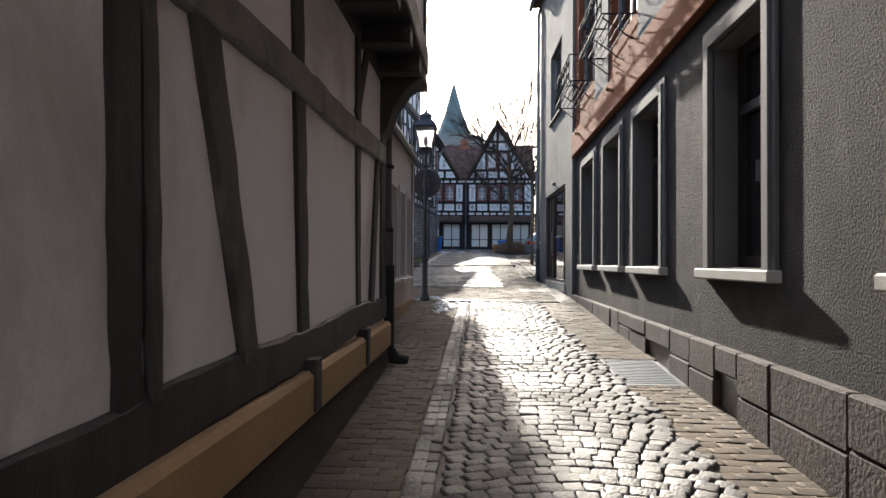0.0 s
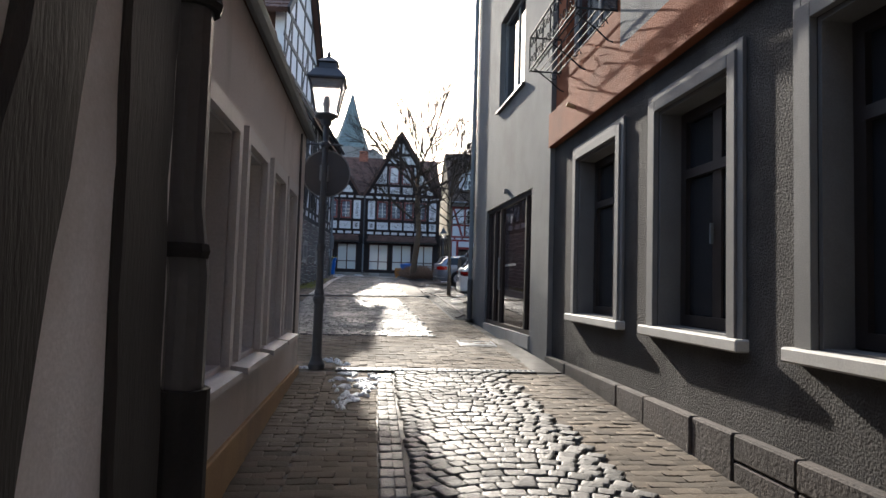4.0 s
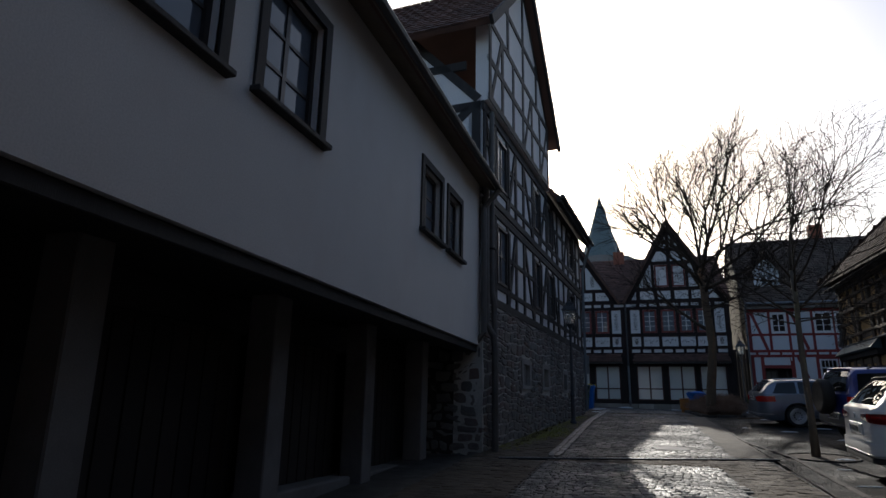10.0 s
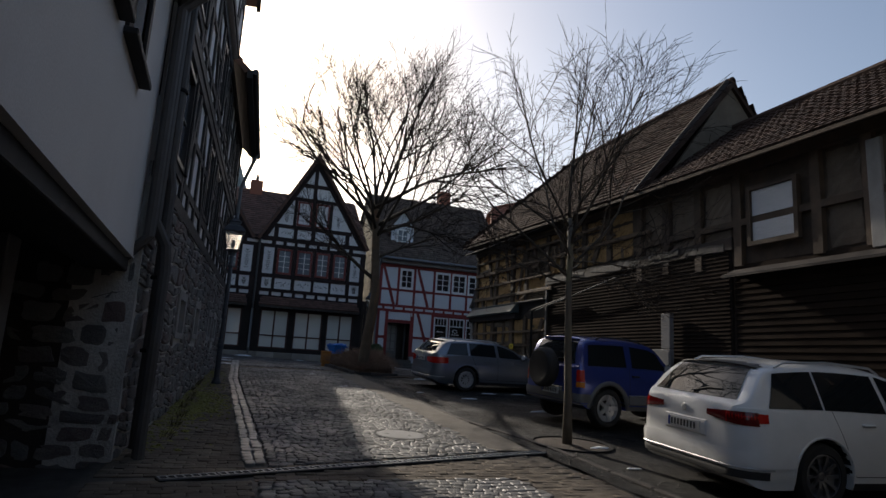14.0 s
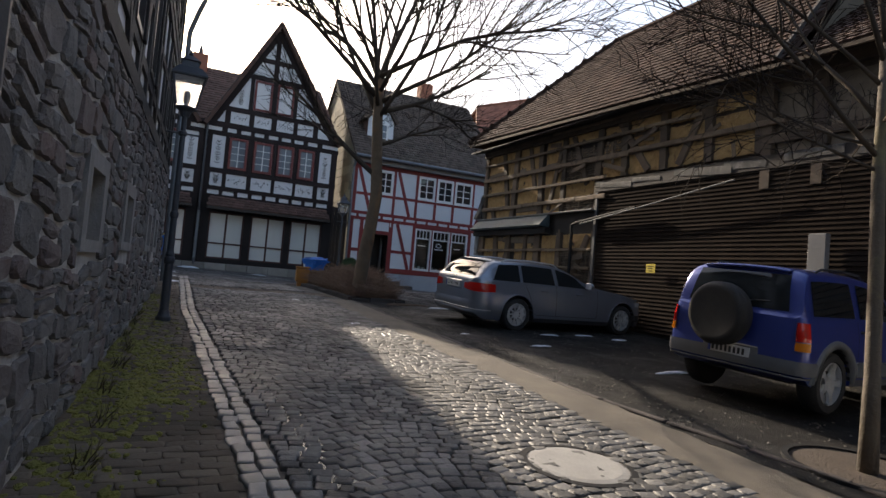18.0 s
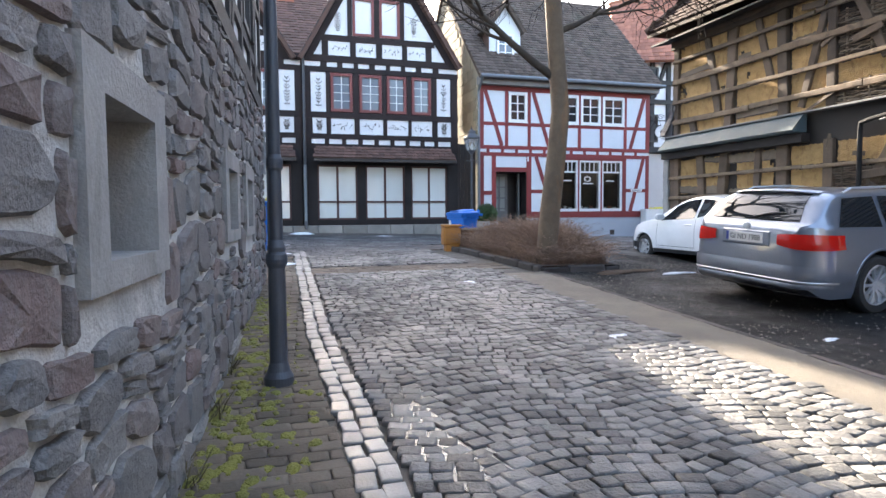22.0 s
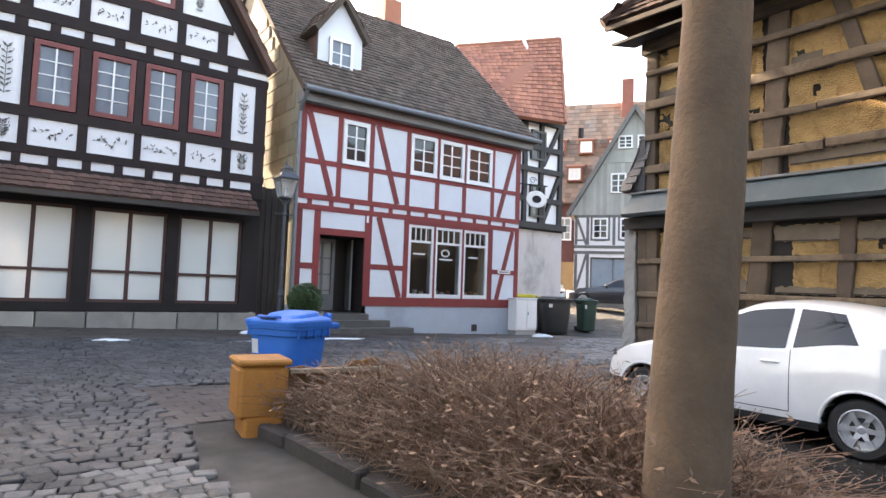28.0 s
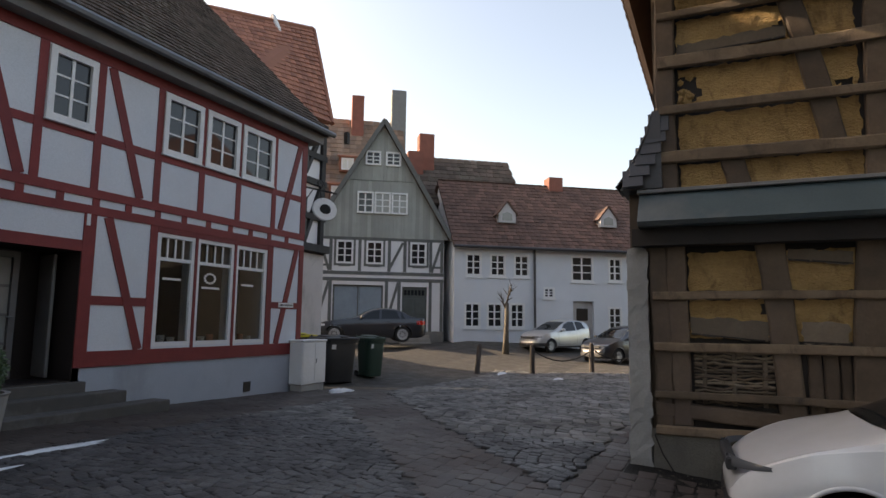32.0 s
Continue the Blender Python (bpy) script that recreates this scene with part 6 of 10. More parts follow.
for k in range(20):
    z = 5.13 + k * 0.053
    part("blind_slat", box_bm((ub(27.35), -0.018, z), (ub(26.35), -0.004, z + 0.046)), WHITE_PAINT, bw)
part("pale_board", box_bm((ub(24.9), -0.04, 4.6), (ub(24.65), 0.05, 6.5), 0.01), CONCRETE, BN, "pale bare board")
# old pipe and the slack pale cable tube
part("pipe", tube_bm([(ub(36.6), -0.10, 2.6), (ub(36.6), -0.10, 4.05), (ub(36.58), -0.11, 4.2), (ub(36.4), -0.12, 4.24), (ub(34.2), -0.15, 4.5)], 0.042, 10), IRON, BN, "dark bent metal pipe")
part("pole", tube_bm([(ub(36.2), -0.16, 4.20), (ub(33.8), -0.2, 4.52), (ub(31.5), -0.2, 4.86)], 0.018, 8), SURROUND, BN, "thin pale pole")
YELLOW = surf("sign_yellow", (0.75, 0.55, 0.04), (0.68, 0.48, 0.03), 4.0, 0.5, 0.1, 60)
for y, z in ((33.66, 3.08), (38.1, 3.0)):
    s = part("warning_sign", box_bm((ub(y) - 0.14, -0.085, z - 0.1), (ub(y) + 0.14, -0.075, z + 0.1), 0.003), YELLOW, BN, "small yellow sign with dark unreadable writing")
    bm = bmesh.new()
    for k in range(3):
        box(bm, (ub(y) - 0.09 + 0.02 * k, -0.089, z + 0.04 - 0.05 * k), (ub(y) + 0.08 - 0.015 * k, -0.0855, z + 0.055 - 0.05 * k))
    part("sign_lettering", bm, IRON, s)
MC = thing("meter_cabinet", facing_west(8.45, 30.28, 1.35), "grey stepped electric meter cabinet on a plinth", "cabinet")
part("cabinet_body", box_bm((0, -0.05, 0.0), (0.63, 0.08, 1.55), 0.012), SURROUND, MC)
part("cabinet_top", box_bm((0.32, -0.05, 1.555), (0.63, 0.08, 2.4), 0.012), SURROUND, MC)
part("cabinet_door", box_bm((0.04, -0.062, 0.5), (0.59, -0.052, 1.5), 0.004), SURROUND, MC)
# roofs
EV = -0.50
tiled(BN, (11.6, EV, 6.86), (-0.12, EV, 7.22), (3.4, 2.8, 10.65), (11.6, 2.8, 10.65), TILE_BARN, 0.2, 0.18)
tiled(BN, (-0.12, EV, 7.22), (-0.12, 6.2, 7.22), (3.4, 2.8, 10.65), (3.4, 2.8, 10.66), TILE_BARN, 0.26, 0.3)
tiled(BN, (-0.12, 6.2, 7.2), (11.6, 6.2, 6.86), (11.6, 2.8, 10.65), (3.4, 2.8, 10.65), TILE_BARN, 0.3, 0.3)
part("roof_gable", prism_bm([(0.0, 6.7), (5.8, 6.7), (2.8, 10.5)], 0, 0.12), RAIL_WOOD, BN, "pale boarded gable between the roofs", m=pose(11.5, 0, 0, 0, 0, 90))
part("verge_board", beam_bm((0, 0), (4.95, 0), 0.18, 0, 0.06), DARK_BOARD_AND_SHADE, BN, m=pose(11.56, EV, 6.86, 0, 0, 90) @ pose(0, 0, 0, 0, -50, 0))
tiled(BN, (23.3, EV, 6.72), (11.6, EV, 6.84), (11.6, 2.8, 9.2), (23.3, 2.8, 9.2), TILE_BARN, 0.2, 0.18)
tiled(BN, (11.6, 6.2, 6.8), (23.3, 6.2, 6.7), (23.3, 2.8, 9.2), (11.6, 2.8, 9.2), TILE_BARN, 0.3, 0.3)
part("south_gable", prism_bm([(0.0, 6.7), (5.8, 6.7), (2.8, 9.1)], 0, 0.2), OLD_WOOD, BN, m=pose(22.95, 0, 0, 0, 0, 90))
part("ridge_tiles", tube_bm([(3.4, 2.8, 10.68), (11.6, 2.8, 10.68)], 0.11, 8), TILE_BARN, BN)
part("ridge_tiles", tube_bm([(11.6, 2.8, 9.23), (23.3, 2.8, 9.23)], 0.11, 8), TILE_BARN, BN)
part("eave_board", beam_bm((-0.1, 7.15), (11.6, 6.79), 0.07, EV - 0.02, EV + 0.03), OLD_WOOD, BN)
part("eave_board", beam_bm((11.6, 6.79), (23.2, 6.66), 0.07, EV - 0.02, EV + 0.03), OLD_WOOD, BN)
part("hip_tiles", tube_bm([(-0.14, EV - 0.02, 7.25), (3.4, 2.8, 10.68)], 0.10, 8), TILE_BARN, BN)
part("soffit", prism_bm([(EV + 0.03, 6.90), (0.1, 7.02), (0.1, 6.98), (EV + 0.03, 6.86)], 0.0, 11.6), DARK_BOARD_AND_SHADE, BN, m=pose(0, 0, 0) @ Matrix(((0, 1, 0, 0), (1, 0, 0, 0), (0, 0, 1, 0), (0, 0, 0, 1))))


# ---- ground ----
def sheet(name, x0, x1, y0, y1, dz, mat, label, step=1.0, amp=0.0, kind="structure", category="ground", seed=1):
    """Ground cover that follows the slope; x0 and x1 may depend on y."""
    r = random.Random(seed)
    fx0 = x0 if callable(x0) else (lambda y: x0)
    fx1 = x1 if callable(x1) else (lambda y: x1)
    ny = max(1, round((y1 - y0) / step))
    nx = max(1, round((fx1(y0) - fx0(y0)) / step))
    bm = bmesh.new()
    vs = []
    for j in range(ny + 1):
        y = y0 + (y1 - y0) * j / ny
        row = []
        for i in range(nx + 1):
            x = fx0(y) + (fx1(y) - fx0(y)) * i / nx
            row.append(bm.verts.new((x, y, gz(x, y) + dz + r.uniform(-amp, amp))))
        vs.append(row)
    for j in range(ny):
        for i in range(nx):
            bm.faces.new((vs[j][i], vs[j][i + 1], vs[j + 1][i + 1], vs[j + 1][i]))
    ob = part(name, bm, mat, None, smooth=amp > 0)
    return tagged(ob, label, category, kind=kind)


bm = bmesh.new()
xs = [-400, -150, -60, -30, -15, -8, -4, -2, 0, 2, 4, 6, 8, 10, 12, 16, 20, 30, 45, 80, 150, 400]
ys = [-300, -100, -30, -10, 0, 5, 10, 15, 20, 25, 30, 35, 38, 40, 41, 42, 44, 46, 48, 50, 52, 56, 62, 75, 100, 200, 500]
vs = [[bm.verts.new((x, y, gz(x, y) - 0.06)) for x in xs] for y in ys]
for j in range(len(ys) - 1):
    for i in range(len(xs) - 1):
        bm.faces.new((vs[j][i], vs[j][i + 1], vs[j + 1][i + 1], vs[j + 1][i]))
tagged(part("ground", bm, JOINT), "dark gritty ground under the paving", "ground", kind="structure")


def stone_mesh(seed, mat, name="cobble"):
    """One cobble of unit size with a worn, rounded top."""
    r = random.Random(seed)
    bm = bmesh.new()
    rings = []
    for k, (s, h) in enumerate(((0.48, -0.6), (0.48, 0.62), (0.445, 0.93), (0.34, 1.0))):
        ring = []
        for cx, cy in ((-1, -1), (1, -1), (1, 1), (-1, 1)):
            jx, jy = (r.uniform(-0.075, 0.05), r.uniform(-0.075, 0.05)) if k < 2 else (0, 0)
            ring.append((cx * s + jx, cy * s + jy, h + r.uniform(-0.05, 0.05) * (k > 1)))
        if k == 1:
            ring = [(a[0], a[1], 0.55) for a in rings[0]]
        rings.append(ring)
    vs = [[bm.verts.new(p) for p in ring] for ring in rings]
    for a, b in zip(vs, vs[1:]):
        for k in range(4):
            bm.faces.new((a[k], a[(k + 1) % 4], b[(k + 1) % 4], b[k]))
    bm.faces.new(vs[-1])
    me = mesh_of(name, bm, mat)
    me.shade_smooth()
    return me


def lay(name, bed, mesh_parts, mesh_joined, spots, near, size_z, joined_mat, part_name):
    """Stones at spots (x, y, w, d, turn): those within near become parts (at most 300), the rest one joined body."""
    r = random.Random(len(spots))
    verts, faces, n = [], [], 0
    data = [([v.co.copy() for v in me.vertices], [tuple(p.vertices) for p in me.polygons]) for me in mesh_parts]
    for x, y, w, d, turn in spots:
        i = r.randrange(len(mesh_parts))
        m = pose(x, y, gz(x, y) + r.uniform(-0.005, 0.004), r.uniform(-2.5, 2.5) + 3.0, r.uniform(-2.5, 2.5), turn) @ Matrix.Diagonal((w, d, size_z, 1))
        if n < 300 and near(x, y):
            ob = new(part_name, mesh_parts[i])
            ob.parent, ob.matrix_basis = bed, m
            n += 1
        else:
            k = len(verts)
            vv, ff = data[i]
            verts += [m @ v for v in vv]
            faces += [tuple(q + k for q in f) for f in ff]
    if verts:
        ob = from_lists(name, verts, faces, joined_mat, bed, kind="stuff")
        ob.data.shade_smooth()


COB = [stone_mesh(s, COBBLE) for s in range(6)]
PAV = [stone_mesh(s + 20, surf("clinker_piece", (0.118, 0.094, 0.070), (0.080, 0.065, 0.050), 1.5, 0.82, 0.9, 60, piece=0.28, rough2=0.95, stain=(0.075, 0.066, 0.055), spec=0.2), "paver") for s in range(4)]


def cobble_spots(fx0, fx1, y0, y1, size, arc=0.0, seed=1, keep=None, fan=0.0):
    r = random.Random(seed)
    out, y = [], y0 + size / 2 - fan
    while y < y1:
        x = fx0(y) + r.uniform(0, 0.03)
        d = size * r.uniform(0.88, 1.08)
        mid, half = (fx0(y) + fx1(y)) / 2, (fx1(y) - fx0(y)) / 2
        while x < fx1(y) - 0.04:
            w = size * r.uniform(0.85, 1.35)
            cx = x + w / 2
            k = (cx - mid) / half
            ph = (cx * 0.95 + seed * 0.37) % 1.0
            yy = y + arc * (1 - k * k) + fan * math.sin(math.pi * ph) + r.uniform(-0.010, 0.010)
            if y0 - 0.02 < yy < y1 + arc + fan * 0.3 and (keep is None or keep(cx, yy)):
                out.append((cx, yy, w * 0.99, d * 0.99, math.degrees(-2 * arc * k / half) * 0.9 + math.degrees(math.atan(fan * math.pi * 0.95 * math.cos(math.pi * ph))) + r.uniform(-5, 5)))
            x += w
        y += d
    return out


def paver_spots(fx0, fx1, y0, y1, w=0.205, d=0.105, seed=1, keep=None):
    r = random.Random(seed)
    out, y, j = [], y0 + d / 2, 0
    while y < y1:
        x = fx0(y) - (w / 2 if j % 2 else 0)
        while x < fx1(y):
            a, b = max(x, fx0(y)), min(x + w, fx1(y))
            if b - a > 0.05 and (keep is None or keep((a + b) / 2, y)):
                out.append(((a + b) / 2, y, (b - a) * 1.03, d * 1.03, r.uniform(-0.8, 0.8)))
            x += w
        y += d
        j += 1
    return out


def flat(v):
    return lambda y: v


def bed_of(name, x0, x1, y0, y1, label, mat=None):
    return sheet(name, x0, x1, y0, y1, 0.0, mat or JOINT, label, 1.0)


COB_H, PAV_H = 0.030, 0.014
# the narrow alley
al_r = lambda y: 2.8 - 0.3 * min(max((y - 4) / 7, 0), 1)
bed = bed_of("road_1", 0.0, 3.6, -4, 12.6, "worn grey cobbles in gentle arcs between clinker strips")
al_sp = cobble_spots(flat(1.16), al_r, -3.5, 12.5, 0.118, 0.26, 3)
edge = [(0.96 + 0.08 * k + 0.045, -3.5 + 0.17 * i, 0.085 if k else 0.1, 0.165, 0) for k in (0, 1) for i in range(94)]
lay("cobbles", bed, COB, None, al_sp, lambda x, y: 3.4 < y < 6.2, COB_H, COBBLE_JOINED, "cobble")
lay("edge_cobbles", bed, COB, None, edge, lambda x, y: 3.0 < y < 8.0, COB_H, COBBLE_JOINED, "edge_cobble")
pv = paver_spots(flat(0.36), flat(0.94), 2.0, 12.5) + paver_spots(flat(0.03), flat(0.36), 6.62, 12.5) + paver_spots(lambda y: al_r(y) + 0.02, flat(3.5), 2.0, 12.5, keep=lambda x, y: not (2.75 < x and 6.0 < y < 7.1))
lay("pavers", bed, PAV, None, pv, lambda x, y: 8.0 < y < 9.6, PAV_H, PAVER, "paver")


def floor_grate(name, x0, x1, y0, y1, n, mat, label, across=True):
    g = thing(name, pose((x0 + x1) / 2, (y0 + y1) / 2, gz((x0 + x1) / 2, (y0 + y1) / 2), 3, 0, 0), label, "grate", kind="structure")
    w, d = (x1 - x0) / 2, (y1 - y0) / 2
    bm = bmesh.new()
    for a, b in (((-w, -d), (w, -d + 0.03)), ((-w, d - 0.03), (w, d)), ((-w, -d + 0.03), (-w + 0.03, d - 0.03)), ((w - 0.03, -d + 0.03), (w, d - 0.03))):
        box(bm, (*a, -0.03), (*b, 0.018))
    part("grate_frame", bm, mat, g)
    # shallow near-black plate, coloured as the shade below the bars
    part("pit", box_bm((-w + 0.03, -d + 0.03, -0.03), (w - 0.03, d - 0.03, 0.002)), DARK_PAINT_AND_SHADE, g)
    bm = bmesh.new()
    for k in range(n):
        y = -d + 0.03 + (2 * d - 0.06) * (k + 0.5) / n
        e = (2 * d - 0.06) / n * 0.3
        box(bm, (-w + 0.031, y - e, 0.0), (w - 0.031, y + e, 0.014))
    part("grate_bar", bm, mat, g)
    return g


floor_grate("cellar_grate", 2.72, 3.32, 5.95, 7.1, 16, ZINC, "ribbed metal cellar grate set in the paving")


def drain(p, q, n, label):
    """A slot drain of cast segments across the lane."""
    p, q = Vector((*p, gz(*p))), Vector((*q, gz(*q)))
    d = q - p
    g = thing("slot_drain", pose(p.x, p.y, p.z, 0, -math.degrees(math.atan2(d.z, d.xy.length)), math.degrees(math.atan2(d.y, d.x))), label, "drain", kind="structure")
    ln = d.length
    part("channel", box_bm((0, -0.09, -0.05), (ln, 0.09, 0.022)), IRON, g)
    seg = ln / n
    for k in range(n):
        bm = bmesh.new()
        a = k * seg + 0.006
        for s in (-1, 1):
            box(bm, (a, s * 0.085, 0.0), (a + seg - 0.012, s * 0.05, 0.034))
        for i in range(8):
            x = a + (seg - 0.012) * i / 7.4
            box(bm, (x, -0.05, 0.0), (x + 0.022, 0.05, 0.034))
        part("drain_segment", bm, ZINC, g)


drain((0.45, 12.6), (2.95, 12.62), 5, "cast slot drain across the alley mouth")
# paver field between the two cobbled stretches
bed = bed_of("road_2", -2.5, 3.4, 12.7, 15.7, "brown clinker paving at the mouth of the alley")
lay("pavers", bed, PAV, None, paver_spots(flat(-2.45), flat(2.95), 12.75, 15.68), lambda x, y: 13.2 < y < 15 and -1 < x < 1.6, PAV_H, PAVER, "paver")
c2r = lambda y: 1.95 - 0.3 * min(max((y - 16) / 8, 0), 1)
bed = bed_of("road_3", -2.6, 2.7, 15.7, 24.2, "worn grey cobbled lane with a brown paved strip")
lay("cobbles", bed, COB, None, cobble_spots(flat(-1.1), c2r, 15.7, 24.1, 0.108, 0.03, 5, None, 0.09), lambda x, y: 18.6 < y < 20.6 and -1 < x < 1.4, COB_H, COBBLE_JOINED, "cobble")
lay("pavers", bed, PAV, None, paver_spots(flat(-2.5), flat(-1.13), 15.72, 24.2) + paver_spots(lambda y: c2r(y) + 0.02, lambda y: 2.95 if y < 18.6 else 2.66, 15.72, 24.3), lambda x, y: x < -1.1 and 19 < y < 23, PAV_H, PAVER, "paver")
drain((-1.95, 24.25), (2.75, 25.55), 9, "cast slot drain slanting across the lane")
bed = bed_of("road_4", -2.6, 2.66, 24.2, 40.0, "damp grey cobbled lane with pale edge stones and paved strips")
dr = lambda x: 24.25 + (x + 1.95) * 1.3 / 4.7
c3l = lambda y: -1.17 + 0.27 * min(max((y - 34) / 7, 0), 1)
lay("cobbles", bed, COB, None, cobble_spots(lambda y: c3l(y) + 0.24, flat(2.0), 24.0, 37.6, 0.106, 0.02, 7, lambda x, y: y > dr(x) + 0.2, 0.11), lambda x, y: 29.2 < y < 30.9, COB_H, COBBLE_JOINED, "cobble")
lay("cobbles", bed, COB, None, cobble_spots(lambda y: c3l(y) + 0.24, lambda y: 2.0 - 0.2 * (y - 38), 38.4, 40.0, 0.106, 0.0, 8, None, 0.1), lambda x, y: False, COB_H, COBBLE_JOINED, "cobble")
EDGE = [stone_mesh(s + 40, surf("edge_stone_pale", (0.26, 0.25, 0.235), (0.18, 0.175, 0.165), 4.0, 0.35, 0.4, 70, piece=0.25, rough2=0.6), "edge_stone") for s in range(3)]
EDGE_J = surf("edge_stone_pale_joined", (0.26, 0.25, 0.235), (0.18, 0.175, 0.165), 4.0, 0.35, 0.4, 70, piece=0.25, island=True, rough2=0.6)
re_ = random.Random(77)
lay("edge_stones", bed, EDGE, None, [(c3l(24.9 + 0.16 * i) + 0.055 + 0.118 * k + re_.uniform(-0.012, 0.012), 24.9 + 0.16 * i + 0.04 * k, 0.11 * re_.uniform(0.85, 1.1), 0.15 * re_.uniform(0.85, 1.08), re_.uniform(-8, 8)) for k in (0, 1) for i in range(100)], lambda x, y: True, COB_H + 0.004, EDGE_J, "edge_stone")
lay("pavers", bed, PAV, None, paver_spots(lambda y: -2.5 + 0.076 * min(y - 24.4, 13), c3l, 24.4, 41.0, keep=lambda x, y: y > dr(x) + 0.15) + paver_spots(c3l, flat(2.4), 37.62, 38.38)
    + paver_spots(flat(-1.1), flat(2.6), 24.2, 25.8, keep=lambda x, y: abs(y - dr(x)) > 0.1 and y < dr(x) + 0.22), lambda x, y: x < -1.1 and 27.5 < y < 31.0, PAV_H, PAVER, "paver")
SANDY = surf("sandy_verge", (0.165, 0.14, 0.108), (0.105, 0.09, 0.072), 2.5, 0.85, 1.0, 90, depth=0.01, stain=(0.09, 0.08, 0.065), stain_scale=1.2)
sheet("verge", 1.975, 2.665, 25.65, 37.05, 0.024, SANDY, "trodden sandy verge beside the cobbles", 0.16, 0.006, seed=4)
WATER = surf("water_film", (0.05, 0.052, 0.055), (0.03, 0.031, 0.033), 2.0, 0.14, 0.4, 25, rough2=0.3)
sheet("water_film", lambda y: -0.80 + 0.07 * math.sin(1.7 * y) + 0.05 * math.sin(4.1 * y + 1), lambda y: -0.42 + 0.09 * math.sin(1.9 * y + 0.4) + 0.05 * math.sin(5.3 * y), 26.6, 36.4, COB_H * 0.72, WATER, "thin film of melt water between the cobbles", 0.1, 0.002, category="water", seed=6)
# the little square in front of the houses
bed = bed_of("road_5", -3.0, 31.0, 40.0, 52.0, "dark cobbled square with bands of brown paving")


def on_band(x, y):
    """Brown paved bands in the square: along the houses, along the barn's corner, and one across."""
    if y > 47.6 + 0.02 * x:
        return True
    if y < 42.75 - 0.03 * x and x > 1.8:
        return True
    return abs((x - 8.6) * 0.62 - (y - 44.3) * 0.78) < 0.55


# this part of the square gets the copy darkened for damp and shade
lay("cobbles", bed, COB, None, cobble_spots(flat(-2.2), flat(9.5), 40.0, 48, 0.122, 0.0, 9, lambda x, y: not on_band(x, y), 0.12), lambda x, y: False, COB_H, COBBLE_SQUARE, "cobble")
lay("cobbles", bed, COB, None, cobble_spots(flat(9.5), flat(22), 40.0, 52, 0.17, 0.0, 10, lambda x, y: not on_band(x, y), 0.12), lambda x, y: False, COB_H, COBBLE_JOINED, "cobble")
lay("pavers", bed, PAV, None, paver_spots(flat(-2.2), flat(14.0), 41.0, 50.0, 0.22, 0.16, keep=lambda x, y: on_band(x, y) and not (x > 8.2 and y < 42.1)), lambda x, y: False, PAV_H, PAVER_RED, "paver")
# parking place
sheet("parking", 2.72, 8.62, 18.6, 42.1, 0.006, ASPHALT, "dark worn asphalt and gravel parking place", 0.3, 0.012)
kx = lambda y: 2.68 + 0.4 * min(max((28.5 - y) / 2.5, 0), 1) * (1 if y > 19 else 0.3)
for k in range(24):
    y = 19.0 + k * 0.78
    if y > 37:
        break
    x0, x1 = kx(y), kx(y + 0.78)
    a = math.degrees(math.atan2(x0 - x1, 0.78))
    kb = part("kerb_stone", box_bm((-0.045, 0.006, -0.1), (0.045, 0.772, 0.03), 0.012), STONE_PLINTH, None, m=pose(x0, y, gz(x0, y), 3, 0, a))
    tagged(kb, "low grey stone kerb beside the parking place", "kerb", "kerb stones of the parking place", "structure")
tg = thing("tree_grate", pose(3.6, 26.2, gz(3.6, 26.2), 3, 0, 0), "round iron ring set round the young tree", "tree grate")
bm = bmesh.new()
n = 32
for r0, r1, h in ((0.62, 0.57, 0.03), (0.34, 0.30, 0.02)):
    ring = [[bm.verts.new((r * math.cos(k * math.tau / n), r * math.sin(k * math.tau / n), z)) for k in range(n)] for r, z in ((r0, -0.05), (r0, h), (r1, h), (r1, -0.05))]
    for a, b in zip(ring, ring[1:]):
        for k in range(n):
            bm.faces.new((a[k], a[(k + 1) % n], b[(k + 1) % n], b[k]))
part("ring", bm, IRON, tg)
part("soil", lathe_bm([(0.56, -0.03), (0.56, 0.012), (0.3, 0.03)], 24), EARTH, tg)
mh = thing("manhole_cover", pose(1.07, 26.7, gz(1.07, 26.7), 3, 0, 0), "round pale concrete manhole cover in an iron ring", "manhole")
part("ring", lathe_bm([(0.41, -0.04), (0.41, 0.030), (0.36, 0.032), (0.36, 0.0)], 32), IRON, mh)
part("lid", lathe_bm([(0.352, -0.02), (0.352, 0.028), (0.30, 0.034), (0.29, 0.034)], 32), CONCRETE, mh)
mh = thing("manhole_cover", pose(4.48, 46.23, gz(4.48, 46.23) + 0.012), "round iron manhole cover in the cobbles of the square", "manhole")
part("ring", lathe_bm([(0.41, -0.04), (0.41, 0.022), (0.36, 0.024), (0.36, 0.0)], 32), IRON, mh)
part("lid", lathe_bm([(0.352, -0.02), (0.352, 0.020), (0.30, 0.026), (0.01, 0.026)], 32), STONE_PLINTH, mh)
floor_grate("access_plate", 2.3, 2.9, 14.7, 15.3, 1, ZINC, "square metal access plate in the paving")


